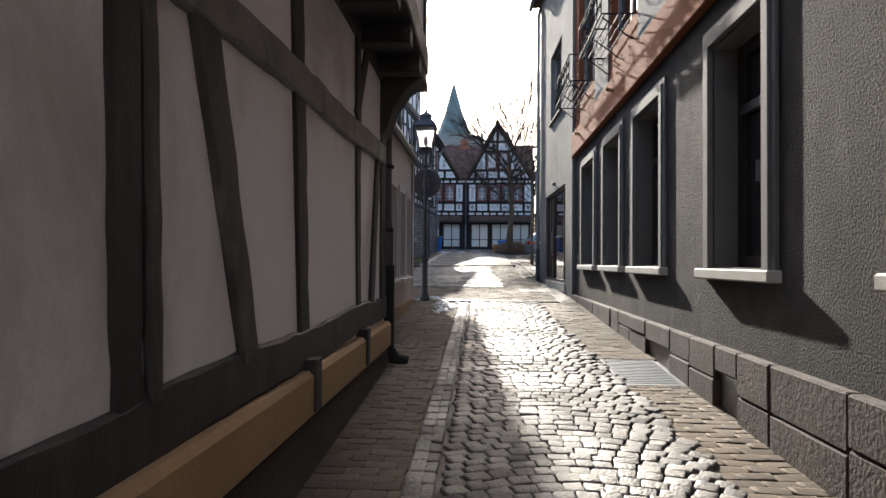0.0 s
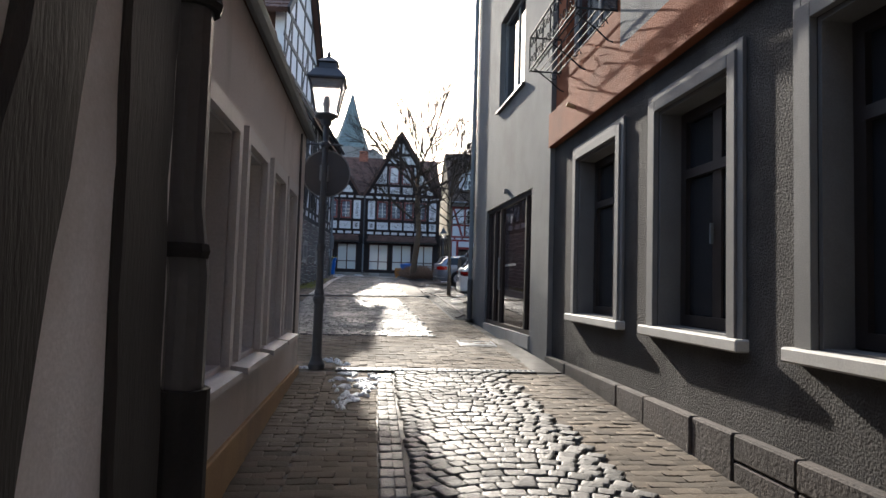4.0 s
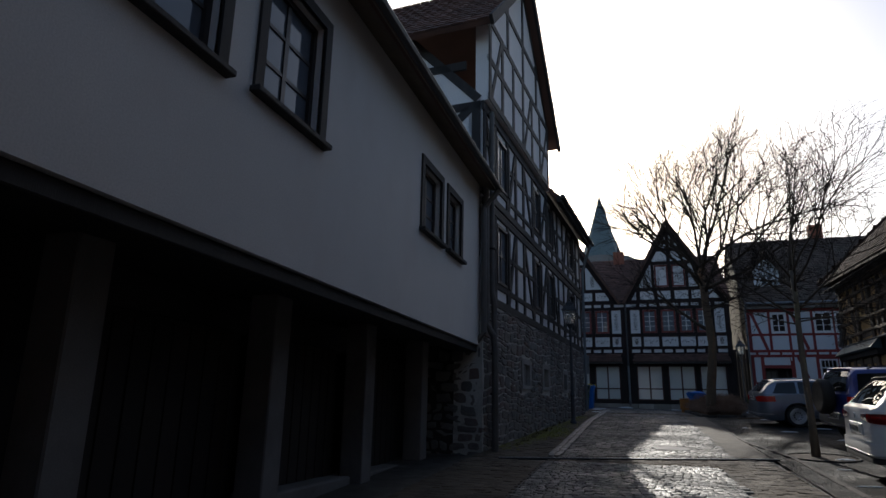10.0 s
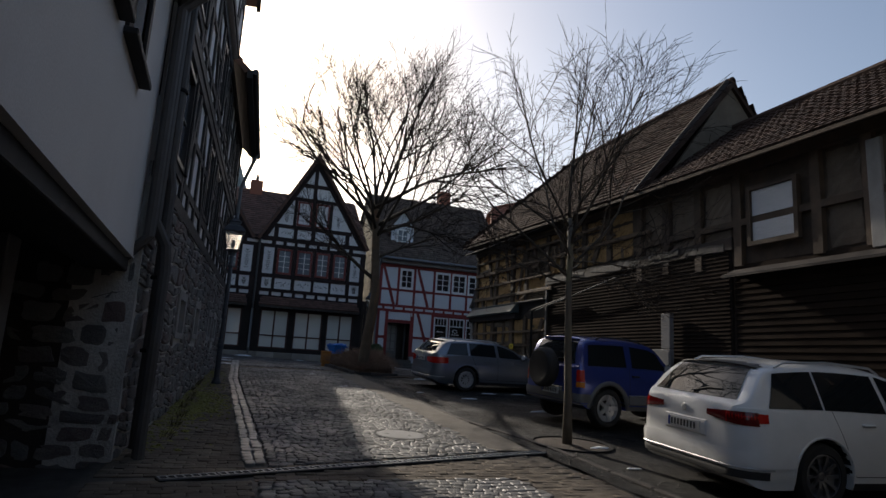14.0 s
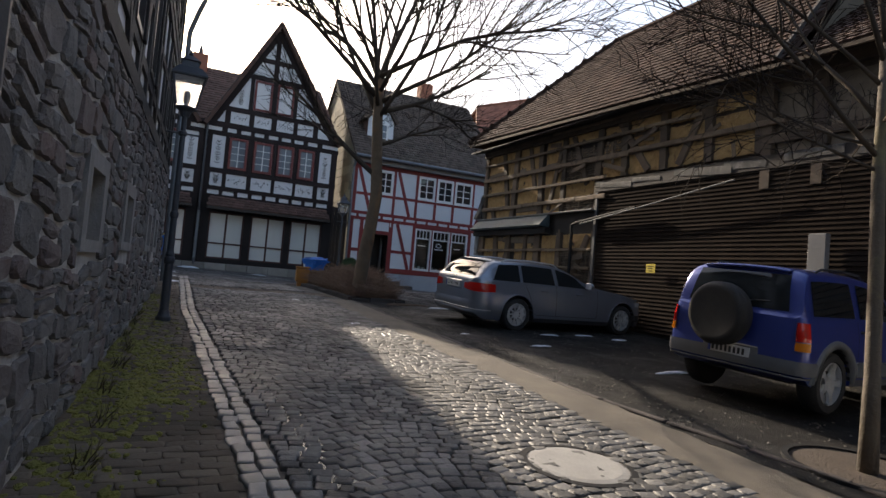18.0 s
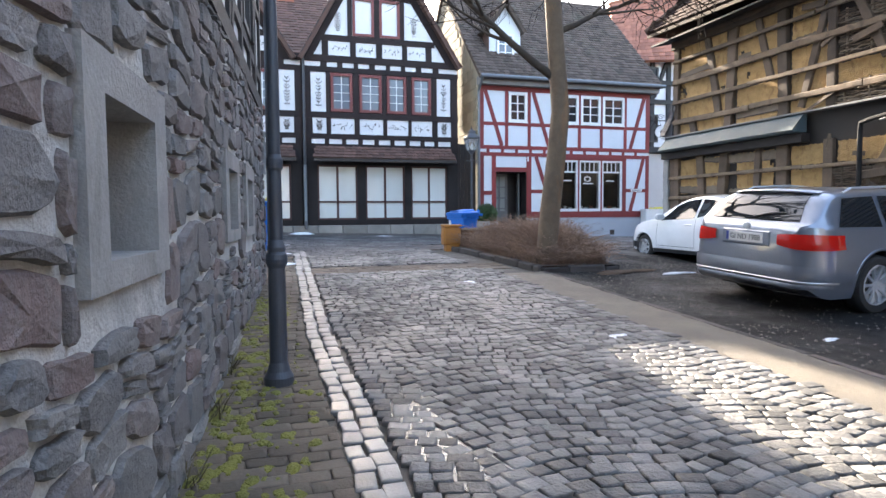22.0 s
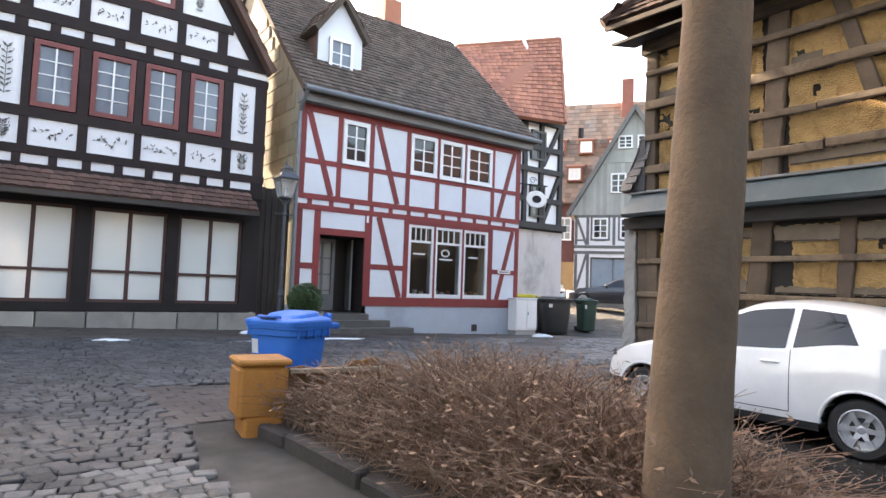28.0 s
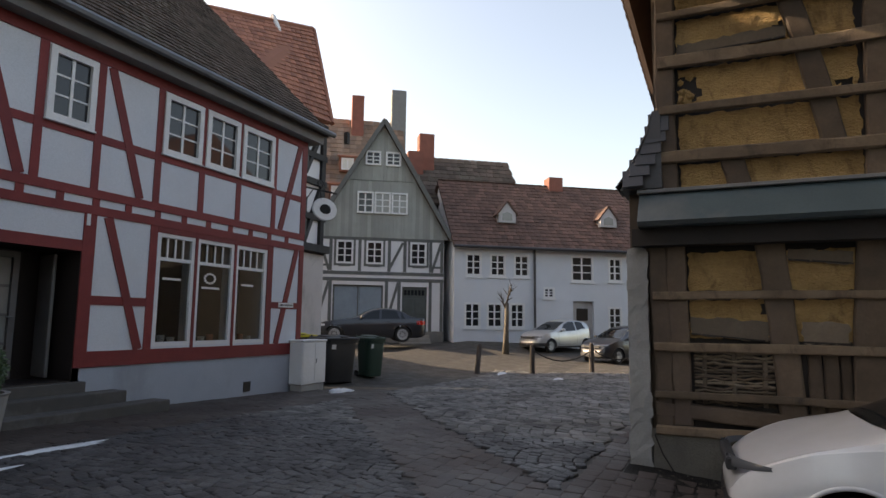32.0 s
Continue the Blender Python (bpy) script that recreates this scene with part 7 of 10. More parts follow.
def lump(name, x, y, rx, ry, h, mat, label, category, seed, turn=0.0, z=None):
    """A flat heap with a ragged outline."""
    r = random.Random(seed)
    bm = bmesh.new()
    rings = []
    n = 18
    ph = [r.uniform(0, 6.3) for _ in range(4)]
    for s, k in ((1.0, -0.15), (0.93, 0.35), (0.7, 0.75), (0.35, 1.0)):
        ring = []
        for i in range(n):
            a = i * math.tau / n
            w = s * (1 + 0.35 * math.sin(2 * a + ph[0]) + 0.28 * math.sin(3 * a + ph[1]) + 0.2 * math.sin(5 * a + ph[2]) + r.uniform(-0.15, 0.15))
            px_, py_ = rx * w * math.cos(a), ry * w * math.sin(a)
            ring.append(bm.verts.new((px_, py_, h * k * r.uniform(0.75, 1.2) + 0.0525 * py_ * (1 if y < 40 else 0.3))))
        rings.append(ring)
    for a, b in zip(rings, rings[1:]):
        for i in range(n):
            bm.faces.new((a[i], a[(i + 1) % n], b[(i + 1) % n], b[i]))
    bm.faces.new(rings[-1])
    ob = part(name, bm, mat, None, smooth=True, m=pose(x, y, (gz(x, y) + 0.018) if z is None else z))
    return tagged(ob, label, category, "scraps of old snow" if "snow" in name else "")


for i, (x, y, rx, ry, h) in enumerate(((0.80, 12.15, 0.10, 0.16, 0.05), (0.66, 12.0, 0.12, 0.12, 0.06), (0.88, 11.85, 0.09, 0.14, 0.04), (0.72, 11.7, 0.11, 0.12, 0.05), (0.60, 11.55, 0.07, 0.1, 0.04), (0.82, 11.45, 0.09, 0.12, 0.05), (0.70, 11.2, 0.08, 0.14, 0.04), (0.55, 12.35, 0.08, 0.07, 0.05), (0.42, 13.1, 0.08, 0.07, 0.06), (0.30, 13.25, 0.07, 0.06, 0.06), (0.5, 12.95, 0.05, 0.06, 0.05), (0.02, 12.7, 0.05, 0.06, 0.04), (0.92, 12.3, 0.05, 0.06, 0.03), (0.6, 10.9, 0.05, 0.09, 0.03),
        (4.2, 31.6, 0.22, 0.07, 0.03), (3.3, 32.6, 0.12, 0.05, 0.02), (5.3, 32.9, 0.3, 0.06, 0.03), (6.2, 33.0, 0.22, 0.08, 0.03), (6.8, 32.6, 0.25, 0.08, 0.04), (4.6, 36.4, 0.45, 0.07, 0.04), (5.3, 36.2, 0.2, 0.06, 0.03),
        (5.2, 29.7, 0.35, 0.12, 0.05), (6.0, 26.9, 0.5, 0.12, 0.05), (6.8, 27.0, 0.35, 0.1, 0.04), (3.9, 25.9, 0.25, 0.1, 0.03), (4.6, 22.6, 0.4, 0.1, 0.03), (3.5, 24.6, 0.14, 0.05, 0.02), (3.4, 23.0, 0.18, 0.06, 0.02),
        (1.55, 33.2, 0.16, 0.05, 0.015), (1.2, 36.4, 0.12, 0.06, 0.015), (5.1, 48.9, 0.24, 0.1, 0.07), (6.1, 47.5, 0.8, 0.07, 0.03), (4.6, 47.0, 0.9, 0.05, 0.02), (13.6, 48.8, 0.28, 0.14, 0.08), (-0.2, 48.6, 0.3, 0.12, 0.06), (2.2, 47.3, 0.3, 0.1, 0.03),
        (-1.15, 38.9, 0.18, 0.1, 0.02), (-1.2, 40.4, 0.2, 0.1, 0.03), (-1.25, 43.0, 0.3, 0.1, 0.03), (21.0, 47.6, 0.4, 0.15, 0.05), (19.0, 45.3, 0.3, 0.1, 0.05), (8.1, 31.8, 0.15, 0.5, 0.04), (6.9, 36.2, 0.3, 0.07, 0.03))):
    far = x > 3 and y < 38
    if y < 14:
        rn_ = random.Random(i)
        for k in range(6):
            q = rn_.uniform(0.22, 0.6)
            lump("snow_patch", x + rn_.gauss(0, rx * 0.8), y + rn_.gauss(0, ry * 0.8), rx * q, ry * q, rn_.uniform(0.012, 0.03), SNOW, "small crumb of dirty old snow on the paving", "snow", 1000 + 10 * i + k)
        continue
    lump("snow_patch", x, y, rx * (0.7 if far else 1), ry * (0.6 if far else 1), h * (0.6 if far else 1), SNOW, "thin scrap of dirty old snow on the paving", "snow", 100 + i)
rm = random.Random(55)
mv, mf = [], []
for _ in range(1900):
    y = rm.choice((rm.uniform(25.5, 36), rm.gauss(29.2, 1.0)))
    x = -2.42 + 0.076 * (y - 25) + abs(rm.gauss(0.0, 0.3)) + (0.3 if 28 < y < 30.5 and rm.random() < 0.5 else 0)
    if not -2.42 < x < -1.2:
        continue
    rr, hh, k0 = rm.uniform(0.012, 0.05), rm.uniform(0.008, 0.02), len(mv)
    z = gz(x, y) + 0.006
    for s_, h_ in ((1.0, 0.0), (0.65, 0.8)):
        for k in range(7):
            a = k * math.tau / 7
            q = rr * s_ * rm.uniform(0.7, 1.3)
            mv.append((x + q * math.cos(a), y + 1.5 * q * math.sin(a), z + hh * h_ + 0.0525 * 1.5 * q * math.sin(a)))
    mv.append((x, y, z + hh))
    for k in range(7):
        mf += [(k0 + k, k0 + (k + 1) % 7, k0 + 7 + (k + 1) % 7, k0 + 7 + k), (k0 + 7 + k, k0 + 7 + (k + 1) % 7, k0 + 14)]
ob = from_lists("moss", mv, mf, MOSS)
tagged(ob, "yellow-green moss tufts between the clinker pavers", "moss", kind="stuff")
gv, gf = [], []
for _ in range(16000):
    x, y = rm.uniform(2.75, 8.5), rm.uniform(19.0, 41.8)
    if rm.random() > 0.35 + 0.65 * (x > 7.6 or x < 3.3 or y > 35):
        continue
    rr, k0 = rm.uniform(0.006, 0.020), len(gv)
    z = gz(x, y) + 0.008
    for k in range(4):
        a = k * math.tau / 4 + rm.random()
        gv.append((x + rr * math.cos(a), y + rr * math.sin(a), z))
    gv.append((x + rm.uniform(-0.3, 0.3) * rr, y, z + rr * rm.uniform(0.5, 1.0)))
    gf += [(k0 + k, k0 + (k + 1) % 4, k0 + 4) for k in range(4)]
ob = from_lists("gravel", gv, gf, surf("gravel_grit", (0.14, 0.125, 0.11), (0.07, 0.06, 0.052), 8.0, 0.8, 0.3, 60, piece=0.5, island=True))
tagged(ob, "loose gravel and leaf scraps on the parking place", "gravel", kind="stuff")
rw = random.Random(77)
for i in range(10):
    x, y = -2.02 + 0.03 * (i % 3) + 0.02 * (26 + i - 26), 26.3 + i * 0.85
    bm = bmesh.new()
    for k in range(26):
        a, ln = rw.uniform(0, 6.3), rw.uniform(0.08, 0.2)
        p = Vector((rw.uniform(-0.06, 0.06), rw.uniform(-0.16, 0.16), -0.01))
        q = p + Vector((math.cos(a) * ln * 0.5 + 0.03, math.sin(a) * ln * 0.5, ln * 0.7))
        s = Vector((-math.sin(a), math.cos(a), 0)) * 0.006
        quad(bm, p - s, p + s, q + s * 0.3, q - s * 0.3)
    w = part("weed", bm, surf("dry_weed", (0.10, 0.085, 0.04), (0.14, 0.11, 0.05), 9, 0.9, 0, 40), None, m=pose(x, y, gz(x, y) + 0.015))
    tagged(w, "dry weeds and grass at the foot of the wall", "weeds", "weeds along the stone wall", "stuff")

# ---- parked cars ----
def paint(name, col, flake=0.0):
    m, t, b = nodes_of(name)
    n = noise_of(t, 3.0, 4, 0.6)
    t.links.new(mixed(t, ramp(t, n, 0.3, 0.8), col, tuple(0.88 * v for v in col)), b.inputs["Base Color"])
    b.inputs["Metallic"].default_value = flake
    b.inputs["Roughness"].default_value = 0.30
    b.inputs["Coat Weight"].default_value = 0.8
    b.inputs["Coat Roughness"].default_value = 0.06
    return m


CAR_WHITE, CAR_BLUE = paint("car_white", (0.80, 0.80, 0.79)), paint("car_blue", (0.035, 0.06, 0.28), 0.3)
CAR_BLACK, CAR_SILVER = paint("car_black", (0.018, 0.02, 0.028), 0.2), paint("car_silver", (0.5, 0.51, 0.52), 0.5)
TRIM = surf("car_trim", (0.025, 0.025, 0.027), (0.035, 0.035, 0.037), 4.0, 0.6, 0.1, 60)
TYRE = surf("tyre_rubber", (0.018, 0.018, 0.019), (0.03, 0.029, 0.028), 8.0, 0.8, 0.3, 60)
ALLOY = surf("alloy", (0.66, 0.67, 0.68), (0.55, 0.56, 0.57), 6.0, 0.38, 0.0, 60, metal=0.55)
CAR_GLASS = glassy("car_glass", (0.015, 0.018, 0.02), 0.02)
RED_LENS = glassy("red_lens", (0.50, 0.012, 0.008), 0.08)
CLEAR_LENS = glassy("clear_lens", (0.55, 0.57, 0.6), 0.05)
DARK_LENS = glassy("dark_red_lens", (0.12, 0.006, 0.006), 0.08)
AMBER_LENS = glassy("amber_lens", (0.6, 0.18, 0.01), 0.08)
PLATE = surf("plate_white", (0.72, 0.72, 0.70), (0.66, 0.66, 0.64), 6.0, 0.5, 0.0, 60)


def flow(pts):
    """A smooth curve through points with no overshoot."""
    xs, ys = [p[0] for p in pts], [p[1] for p in pts]
    d = [(ys[i + 1] - ys[i]) / (xs[i + 1] - xs[i]) for i in range(len(xs) - 1)]
    m = [d[0]] + [0.0 if d[i - 1] * d[i] <= 0 else 2 * d[i - 1] * d[i] / (d[i - 1] + d[i]) for i in range(1, len(d))] + [d[-1]]

    def at(x):
        if x <= xs[0]:
            return ys[0]
        if x >= xs[-1]:
            return ys[-1]
        i = max(k for k in range(len(xs) - 1) if xs[k] <= x)
        h = xs[i + 1] - xs[i]
        t = (x - xs[i]) / h
        return (1 + 2 * t) * (1 - t) ** 2 * ys[i] + t * (1 - t) ** 2 * h * m[i] + t * t * (3 - 2 * t) * ys[i + 1] + t * t * (t - 1) * h * m[i + 1]
    return at


def grid_bm(rows):
    bm = bmesh.new()
    vs = [[bm.verts.new(p) for p in row] for row in rows]
    for a, b in zip(vs, vs[1:]):
        for i in range(len(a) - 1):
            bm.faces.new((a[i], a[i + 1], b[i + 1], b[i]))
    bmesh.ops.recalc_face_normals(bm, faces=bm.faces[:])
    return bm


def wheel(parent, x, y, r, w, spokes, side, rim_mat=None):
    """A wheel with its axle along y; the rim looks outwards (side: -1 or 1)."""
    m = pose(x, y, r, -90 * side, 0, 0)
    h = w / 2
    ty = part("wheel", lathe_bm([(r * 0.3, -h), (r * 0.9, -h), (r * 0.985, -h * 0.7), (r, -h * 0.4), (r, h * 0.4), (r * 0.985, h * 0.7), (r * 0.9, h), (r * 0.71, h), (r * 0.68, h * 0.8), (r * 0.68, 0.0), (r * 0.2, 0.0)], 32), TYRE, parent, m=m, smooth=True)
    ty.data.set_sharp_from_angle(angle=radians(40))
    bm = lathe_bm([(r * 0.2, h * 0.2), (r * 0.66, h * 0.25), (r * 0.68, h * 0.92), (r * 0.64, h * 0.96), (r * 0.62, h * 0.4), (r * 0.2, h * 0.22)], 32)
    part("rim", bm, rim_mat or ALLOY, ty)
    part("brake_disc", lathe_bm([(r * 0.55, h * 0.27), (r * 0.55, h * 0.3)], 20), TRIM, ty)
    bm = bmesh.new()
    for k in range(spokes):
        q = Matrix.Rotation(k * math.tau / spokes, 4, "Z")
        e = r * 1.55 / spokes * 0.42
        v = [q @ Vector(p) for p in ((r * 0.08, -e, h * 0.62), (r * 0.35, -e * 0.62, h * 0.80), (r * 0.65, -e * 0.95, h * 0.84), (r * 0.65, e * 0.95, h * 0.84), (r * 0.35, e * 0.62, h * 0.80), (r * 0.08, e, h * 0.62))]
        u = [p - Vector((0, 0, h * 0.3)) for p in v]
        a, b = [bm.verts.new(p) for p in v], [bm.verts.new(p) for p in u]
        bm.faces.new(a)
        for i in range(6):
            bm.faces.new((b[i], b[(i + 1) % 6], a[(i + 1) % 6], a[i]))
    lathe(bm, [(r * 0.15, h * 0.3), (r * 0.15, h * 0.64), (r * 0.09, h * 0.7)], 14)
    bmesh.ops.recalc_face_normals(bm, faces=bm.faces[:])
    part("spokes", bm, rim_mat or ALLOY, ty)


def car(name, m, label, s):
    """A car with its rear axle over the origin, nose towards +x. s: sizes and lines."""
    c = thing(name, m, label, "car", "parked cars")
    W, r, wb, rear, front, bot = s["W"] / 2, s["r"], s["wb"], -s["rear"], s["wb"] + s["front"], s.get("bottom", 0.2)
    col, top, belt = s["paint"], flow(s["top"]), flow(s["belt"])
    a_r, d_r, a_f, d_f = s.get("tail_plan", (0.70, 0.34)) + s.get("nose_plan", (0.50, 0.75))
    tum, gap = s.get("tumble", 0.40), r + 0.055

    def half(x):
        k, f = (x - rear) / d_r, (front - x) / d_f
        w = W
        if k < 1:
            w = W * (a_r + (1 - a_r) * math.sqrt(max(0.0, 1 - (1 - max(k, 0.0)) ** 2)))
        if f < 1:
            w = W * (a_f + (1 - a_f) * math.sqrt(max(0.0, 1 - (1 - max(f, 0.0)) ** 2)) ** 0.9)
        return w

    def shoulder(x):
        return min(belt(x), top(x) - 0.015)

    def low(x):
        z = bot + 0.16 * max(0.0, (rear + 0.3 - x) / 0.3) ** 2 + 0.10 * max(0.0, (x - front + 0.35) / 0.35) ** 2
        for ax in (0.0, wb):
            if abs(x - ax) < gap:
                z = max(z, r + math.sqrt(gap * gap - (x - ax) ** 2))
        return min(z, shoulder(x) - 0.1)

    prof = flow([(0.0, 0.955), (0.12, 0.985), (0.40, 1.0), (0.70, 0.992), (0.80, 0.978), (1.0, 0.945)])

    def side_y(x, z):
        """Half width of the shell at x and height z."""
        zs, w = shoulder(x), half(x)
        if z <= zs:
            return w * prof(max(0.0, (z - bot) / max(zs - bot, 0.1)))
        h = z - zs
        return w * 0.945 - h * tum - 0.10 * h * h

    def roof_edge(x):
        zs, zt = shoulder(x), top(x)
        e = min(0.085, 0.45 * max(zt - zs, 0.0))
        return zt - e

    def height(x, y):
        """Height of the shell's upper side at x and y."""
        ze, zt = roof_edge(x), top(x)
        ye = max(side_y(x, ze), 0.05)
        q = min(abs(y) / ye, 1.0)
        return ze + (zt - ze) * (1 - q ** 2.6) ** (1 / 2.0)

    xs = [rear + d_r * (1 - math.cos(k * math.pi / 2 / 12)) for k in range(13)] + [front - d_f * (1 - math.cos(k * math.pi / 2 / 14)) for k in range(15)]
    x = rear + d_r
    while x < front - d_f:
        xs.append(x)
        x += 0.06
    for ax in (0.0, wb):
        xs += [ax + gap * math.cos(k * math.pi / 16) for k in range(17)]
    xs = sorted(set(round(v, 3) for v in xs))
    xs = [v for i, v in enumerate(xs) if i == 0 or v - xs[i - 1] > 0.008]
    rings = []
    for x in xs:
        z0, zs, ze = low(x), shoulder(x), roof_edge(x)
        pr = [(0.0, z0), (half(x) * 0.72, z0), (side_y(x, z0) - 0.012, z0)]
        pr += [(side_y(x, z0 + (zs - z0) * t), z0 + (zs - z0) * t) for t in (0.0, 0.1, 0.22, 0.36, 0.5, 0.64, 0.74, 0.80, 0.88, 0.95, 1.0)]
        pr += [(side_y(x, zs + (ze - zs) * t) - 0.006, zs + (ze - zs) * t + 0.004) for t in (0.02, 0.2, 0.4, 0.6, 0.8, 1.0)]
        ye = side_y(x, ze) - 0.006
        pr += [(ye * q, ze + (top(x) - ze) * (1 - q ** 2.6) ** 0.5) for q in (0.98, 0.93, 0.85, 0.72, 0.5, 0.25, 0.0)]
        rings.append([(x, -y, z) for y, z in pr] + [(x, y, z) for y, z in pr[-2:0:-1]])
    bm = bmesh.new()
    vs = [[bm.verts.new(p) for p in ring] for ring in rings]
    n = len(vs[0])
    for a, b in zip(vs, vs[1:]):
        for k in range(n):
            bm.faces.new((a[k], a[(k + 1) % n], b[(k + 1) % n], b[k]))
    bm.faces.new(vs[0][::-1])
    bm.faces.new(vs[-1])
    bmesh.ops.recalc_face_normals(bm, faces=bm.faces[:])
    body = part("body", bm, col, c, smooth=True)
    body.data.set_sharp_from_angle(angle=radians(34))

    # panes and strips that lie on the shell
    def on_side(name, x0, x1, lo, hi, mat, sy, out=0.005, nx=10, nz=6, label=""):
        """Between the lower and upper edge lines lo and hi (heights by x)."""
        rows = []
        for j in range(nz + 1):
            row = []
            for i in range(nx + 1):
                x = x0(j / nz) + (x1(j / nz) - x0(j / nz)) * i / nx
                z = lo(x) + (hi(x) - lo(x)) * j / nz
                row.append((x, sy * (side_y(x, z) + out), z))
            rows.append(row)
        return part(name, grid_bm(rows), mat, c, label, smooth=True)

    def end_x(y, z, tail):
        """Where the tail or nose side of the shell has the height z at y."""
        a, b = (rear, s["peak"]) if tail else (front, s["peak"])
        for _ in range(26):
            k = (a + b) / 2
            if height(k, y) < z:
                a = k
            else:
                b = k
        return a

    def on_end(name, ya, yb, z0, z1, mat, tail, out=0.006, ny=12, nz=7, label="", swell=0.0):
        """A pane on the tail or nose, half width ya at its foot and yb at its head."""
        rows = []
        for j in range(nz + 1):
            t = j / nz
            row = []
            for i in range(ny + 1):
                q = -1 + 2 * i / ny
                y = q * (ya + (yb - ya) * t)
                z = z0 + (z1 - z0) * t - swell * q * q
                row.append((end_x(y, z, tail) + (-out if tail else out), y, z + 0.3 * out))
            rows.append(row)
        return part(name, grid_bm(rows), mat, c, label, smooth=True)

    def band(name, y_in, reach, z0, z1, mat, tail, sy, out=0.010, label="", n_=14, tip=0.0, tip_in=0.0):
        """A piece that wraps a corner of the car, from y_in on its end round to reach along its side."""
        pts = []
        e0 = rear if tail else front
        sg = 1 if tail else -1
        flat_w, dd = W * (a_r if tail else a_f), (d_r if tail else d_f)
        for k in range(5):
            y = y_in + (flat_w - y_in) * k / 5
            if flat_w > y_in:
                pts.append((e0 - sg * out, y, 0.0))
        for k in range(n_ + 1):
            d = reach * (k / n_) ** 1.7
            pts.append((e0 + sg * d - sg * out * max(0.0, 1 - d / dd), None, d))
        rows = []
        for j in range(6):
            t = j / 5
            row = []
            for i, (x, y, d) in enumerate(pts):
                f = i / (len(pts) - 1)
                zl, zh = z0 + tip * f ** 2 + tip_in * (1 - f) ** 3, z1 - tip * 0.3 * f ** 2 - tip_in * 0.5 * (1 - f) ** 3
                z = zl + (zh - zl) * t
                bulge = 0.006 * math.sin(math.pi * t)
                xx = max(rear, min(front, e0 + sg * d))
                yy = y if y is not None else side_y(xx, z) + out * min(1.0, d / dd + 0.25)
                if y is None and side_y(xx, z) < y_in:
                    yy = max(yy, y_in)
                row.append((x - sg * bulge, sy * yy, z))
            rows.append(row)
        return part(name, grid_bm(rows), mat, c, label, smooth=True)

    lo_g, hi_g = s["glass_low"], s["glass_high"]
    for sy in (1, -1):
        for k, (x0, x1, l0, l1) in enumerate(s["windows"]):
            on_side("side_window", lambda t, a=x0, b=x1: a + l0 * t, lambda t, b=x1, d=l1: b + d * t, lambda x: belt(x) + lo_g, lambda x: min(roof_edge(x) - hi_g, s.get("glass_top", 9.0)), CAR_GLASS, sy)
        for x0, lean in s["seams"]:
            on_side("door_seam", lambda t, a=x0: a - 0.004 + lean * t, lambda t, a=x0: a + 0.004 + lean * t, lambda x: bot + 0.14, lambda x: belt(x) - 0.005, TRIM, sy, 0.002, 1, 8)
        on_side("door_seam", lambda t: s["seams"][0][0], lambda t: s["seams"][-1][0], lambda x: bot + 0.135, lambda x: bot + 0.143, TRIM, sy, 0.002, 12, 1)
        for xx in s["handles"]:
            yy, zz = side_y(xx, belt(xx) - 0.12), belt(xx) - 0.12
            part("door_handle", box_bm((xx - 0.09, sy * (yy - 0.01), zz - 0.014), (xx + 0.09, sy * (yy + 0.03), zz + 0.014), 0.010), s.get("handle", col), c)
        mx = s["mirror"]
        mz = belt(mx)
        bm = bmesh.new()
        bmesh.ops.create_uvsphere(bm, u_segments=14, v_segments=8, radius=1.0)
        bmesh.ops.transform(bm, matrix=pose(mx, sy * (W + 0.075), mz + 0.075) @ Matrix.Diagonal((0.075, 0.125, 0.075, 1)), verts=bm.verts[:])
        for v in bm.verts:
            v.co.x = max(v.co.x, mx - 0.03)
        mir = part("mirror", bm, s.get("mirror_paint", col), c, smooth=True)
        part("mirror_glass", box_bm((mx - 0.036, sy * (W - 0.01), mz + 0.025), (mx - 0.031, sy * (W + 0.16), mz + 0.125), 0.002), CLEAR_LENS, mir)
        part("mirror_foot", box_bm((mx - 0.02, sy * (W * 0.88), mz + 0.0), (mx + 0.05, sy * (W + 0.02), mz + 0.045), 0.010), TRIM, mir)
        on_side("sill", lambda t: gap + 0.01, lambda t: wb - gap - 0.01, lambda x: bot - 0.005, lambda x: bot + 0.075, s.get("sill", TRIM), sy, 0.004, 10, 2)
        for ax in (0.0, wb):
            arch = [[(ax + (gap + d) * math.cos(k * math.pi / 20), sy * (side_y(ax + (gap + d) * math.cos(k * math.pi / 20), r + (gap + d) * math.sin(k * math.pi / 20)) + o), r + (gap + d) * math.sin(k * math.pi / 20)) for k in range(21)] for d, o in s.get("arch", ((-0.002, -0.05), (-0.002, 0.004), (0.022, 0.006), (0.026, 0.0)))]
            part("wheel_arch", grid_bm(arch), s.get("arch_mat", col), c, smooth=True)
            well = [[(ax + gap * 1.0 * math.cos(k * math.pi / 12), sy * y, r + gap * math.sin(k * math.pi / 12)) for k in range(13)] for y in (W * 0.97, W * 0.55)]
            part("wheel_well", grid_bm(well), TRIM, c)
        for y_in, reach, z0, z1, mat, tip, tip_in in s["tail"]:
            band("tail_light", y_in, reach, z0, z1, mat, True, sy, 0.012, "red tail light" if mat is RED_LENS else "", tip=tip, tip_in=tip_in)
        band("headlight", W * 0.42, s.get("lamp_reach", 0.42), s["lamp_z"][0], s["lamp_z"][1], s.get("lens", CLEAR_LENS), False, sy, 0.004, "flush headlight", tip=0.05)
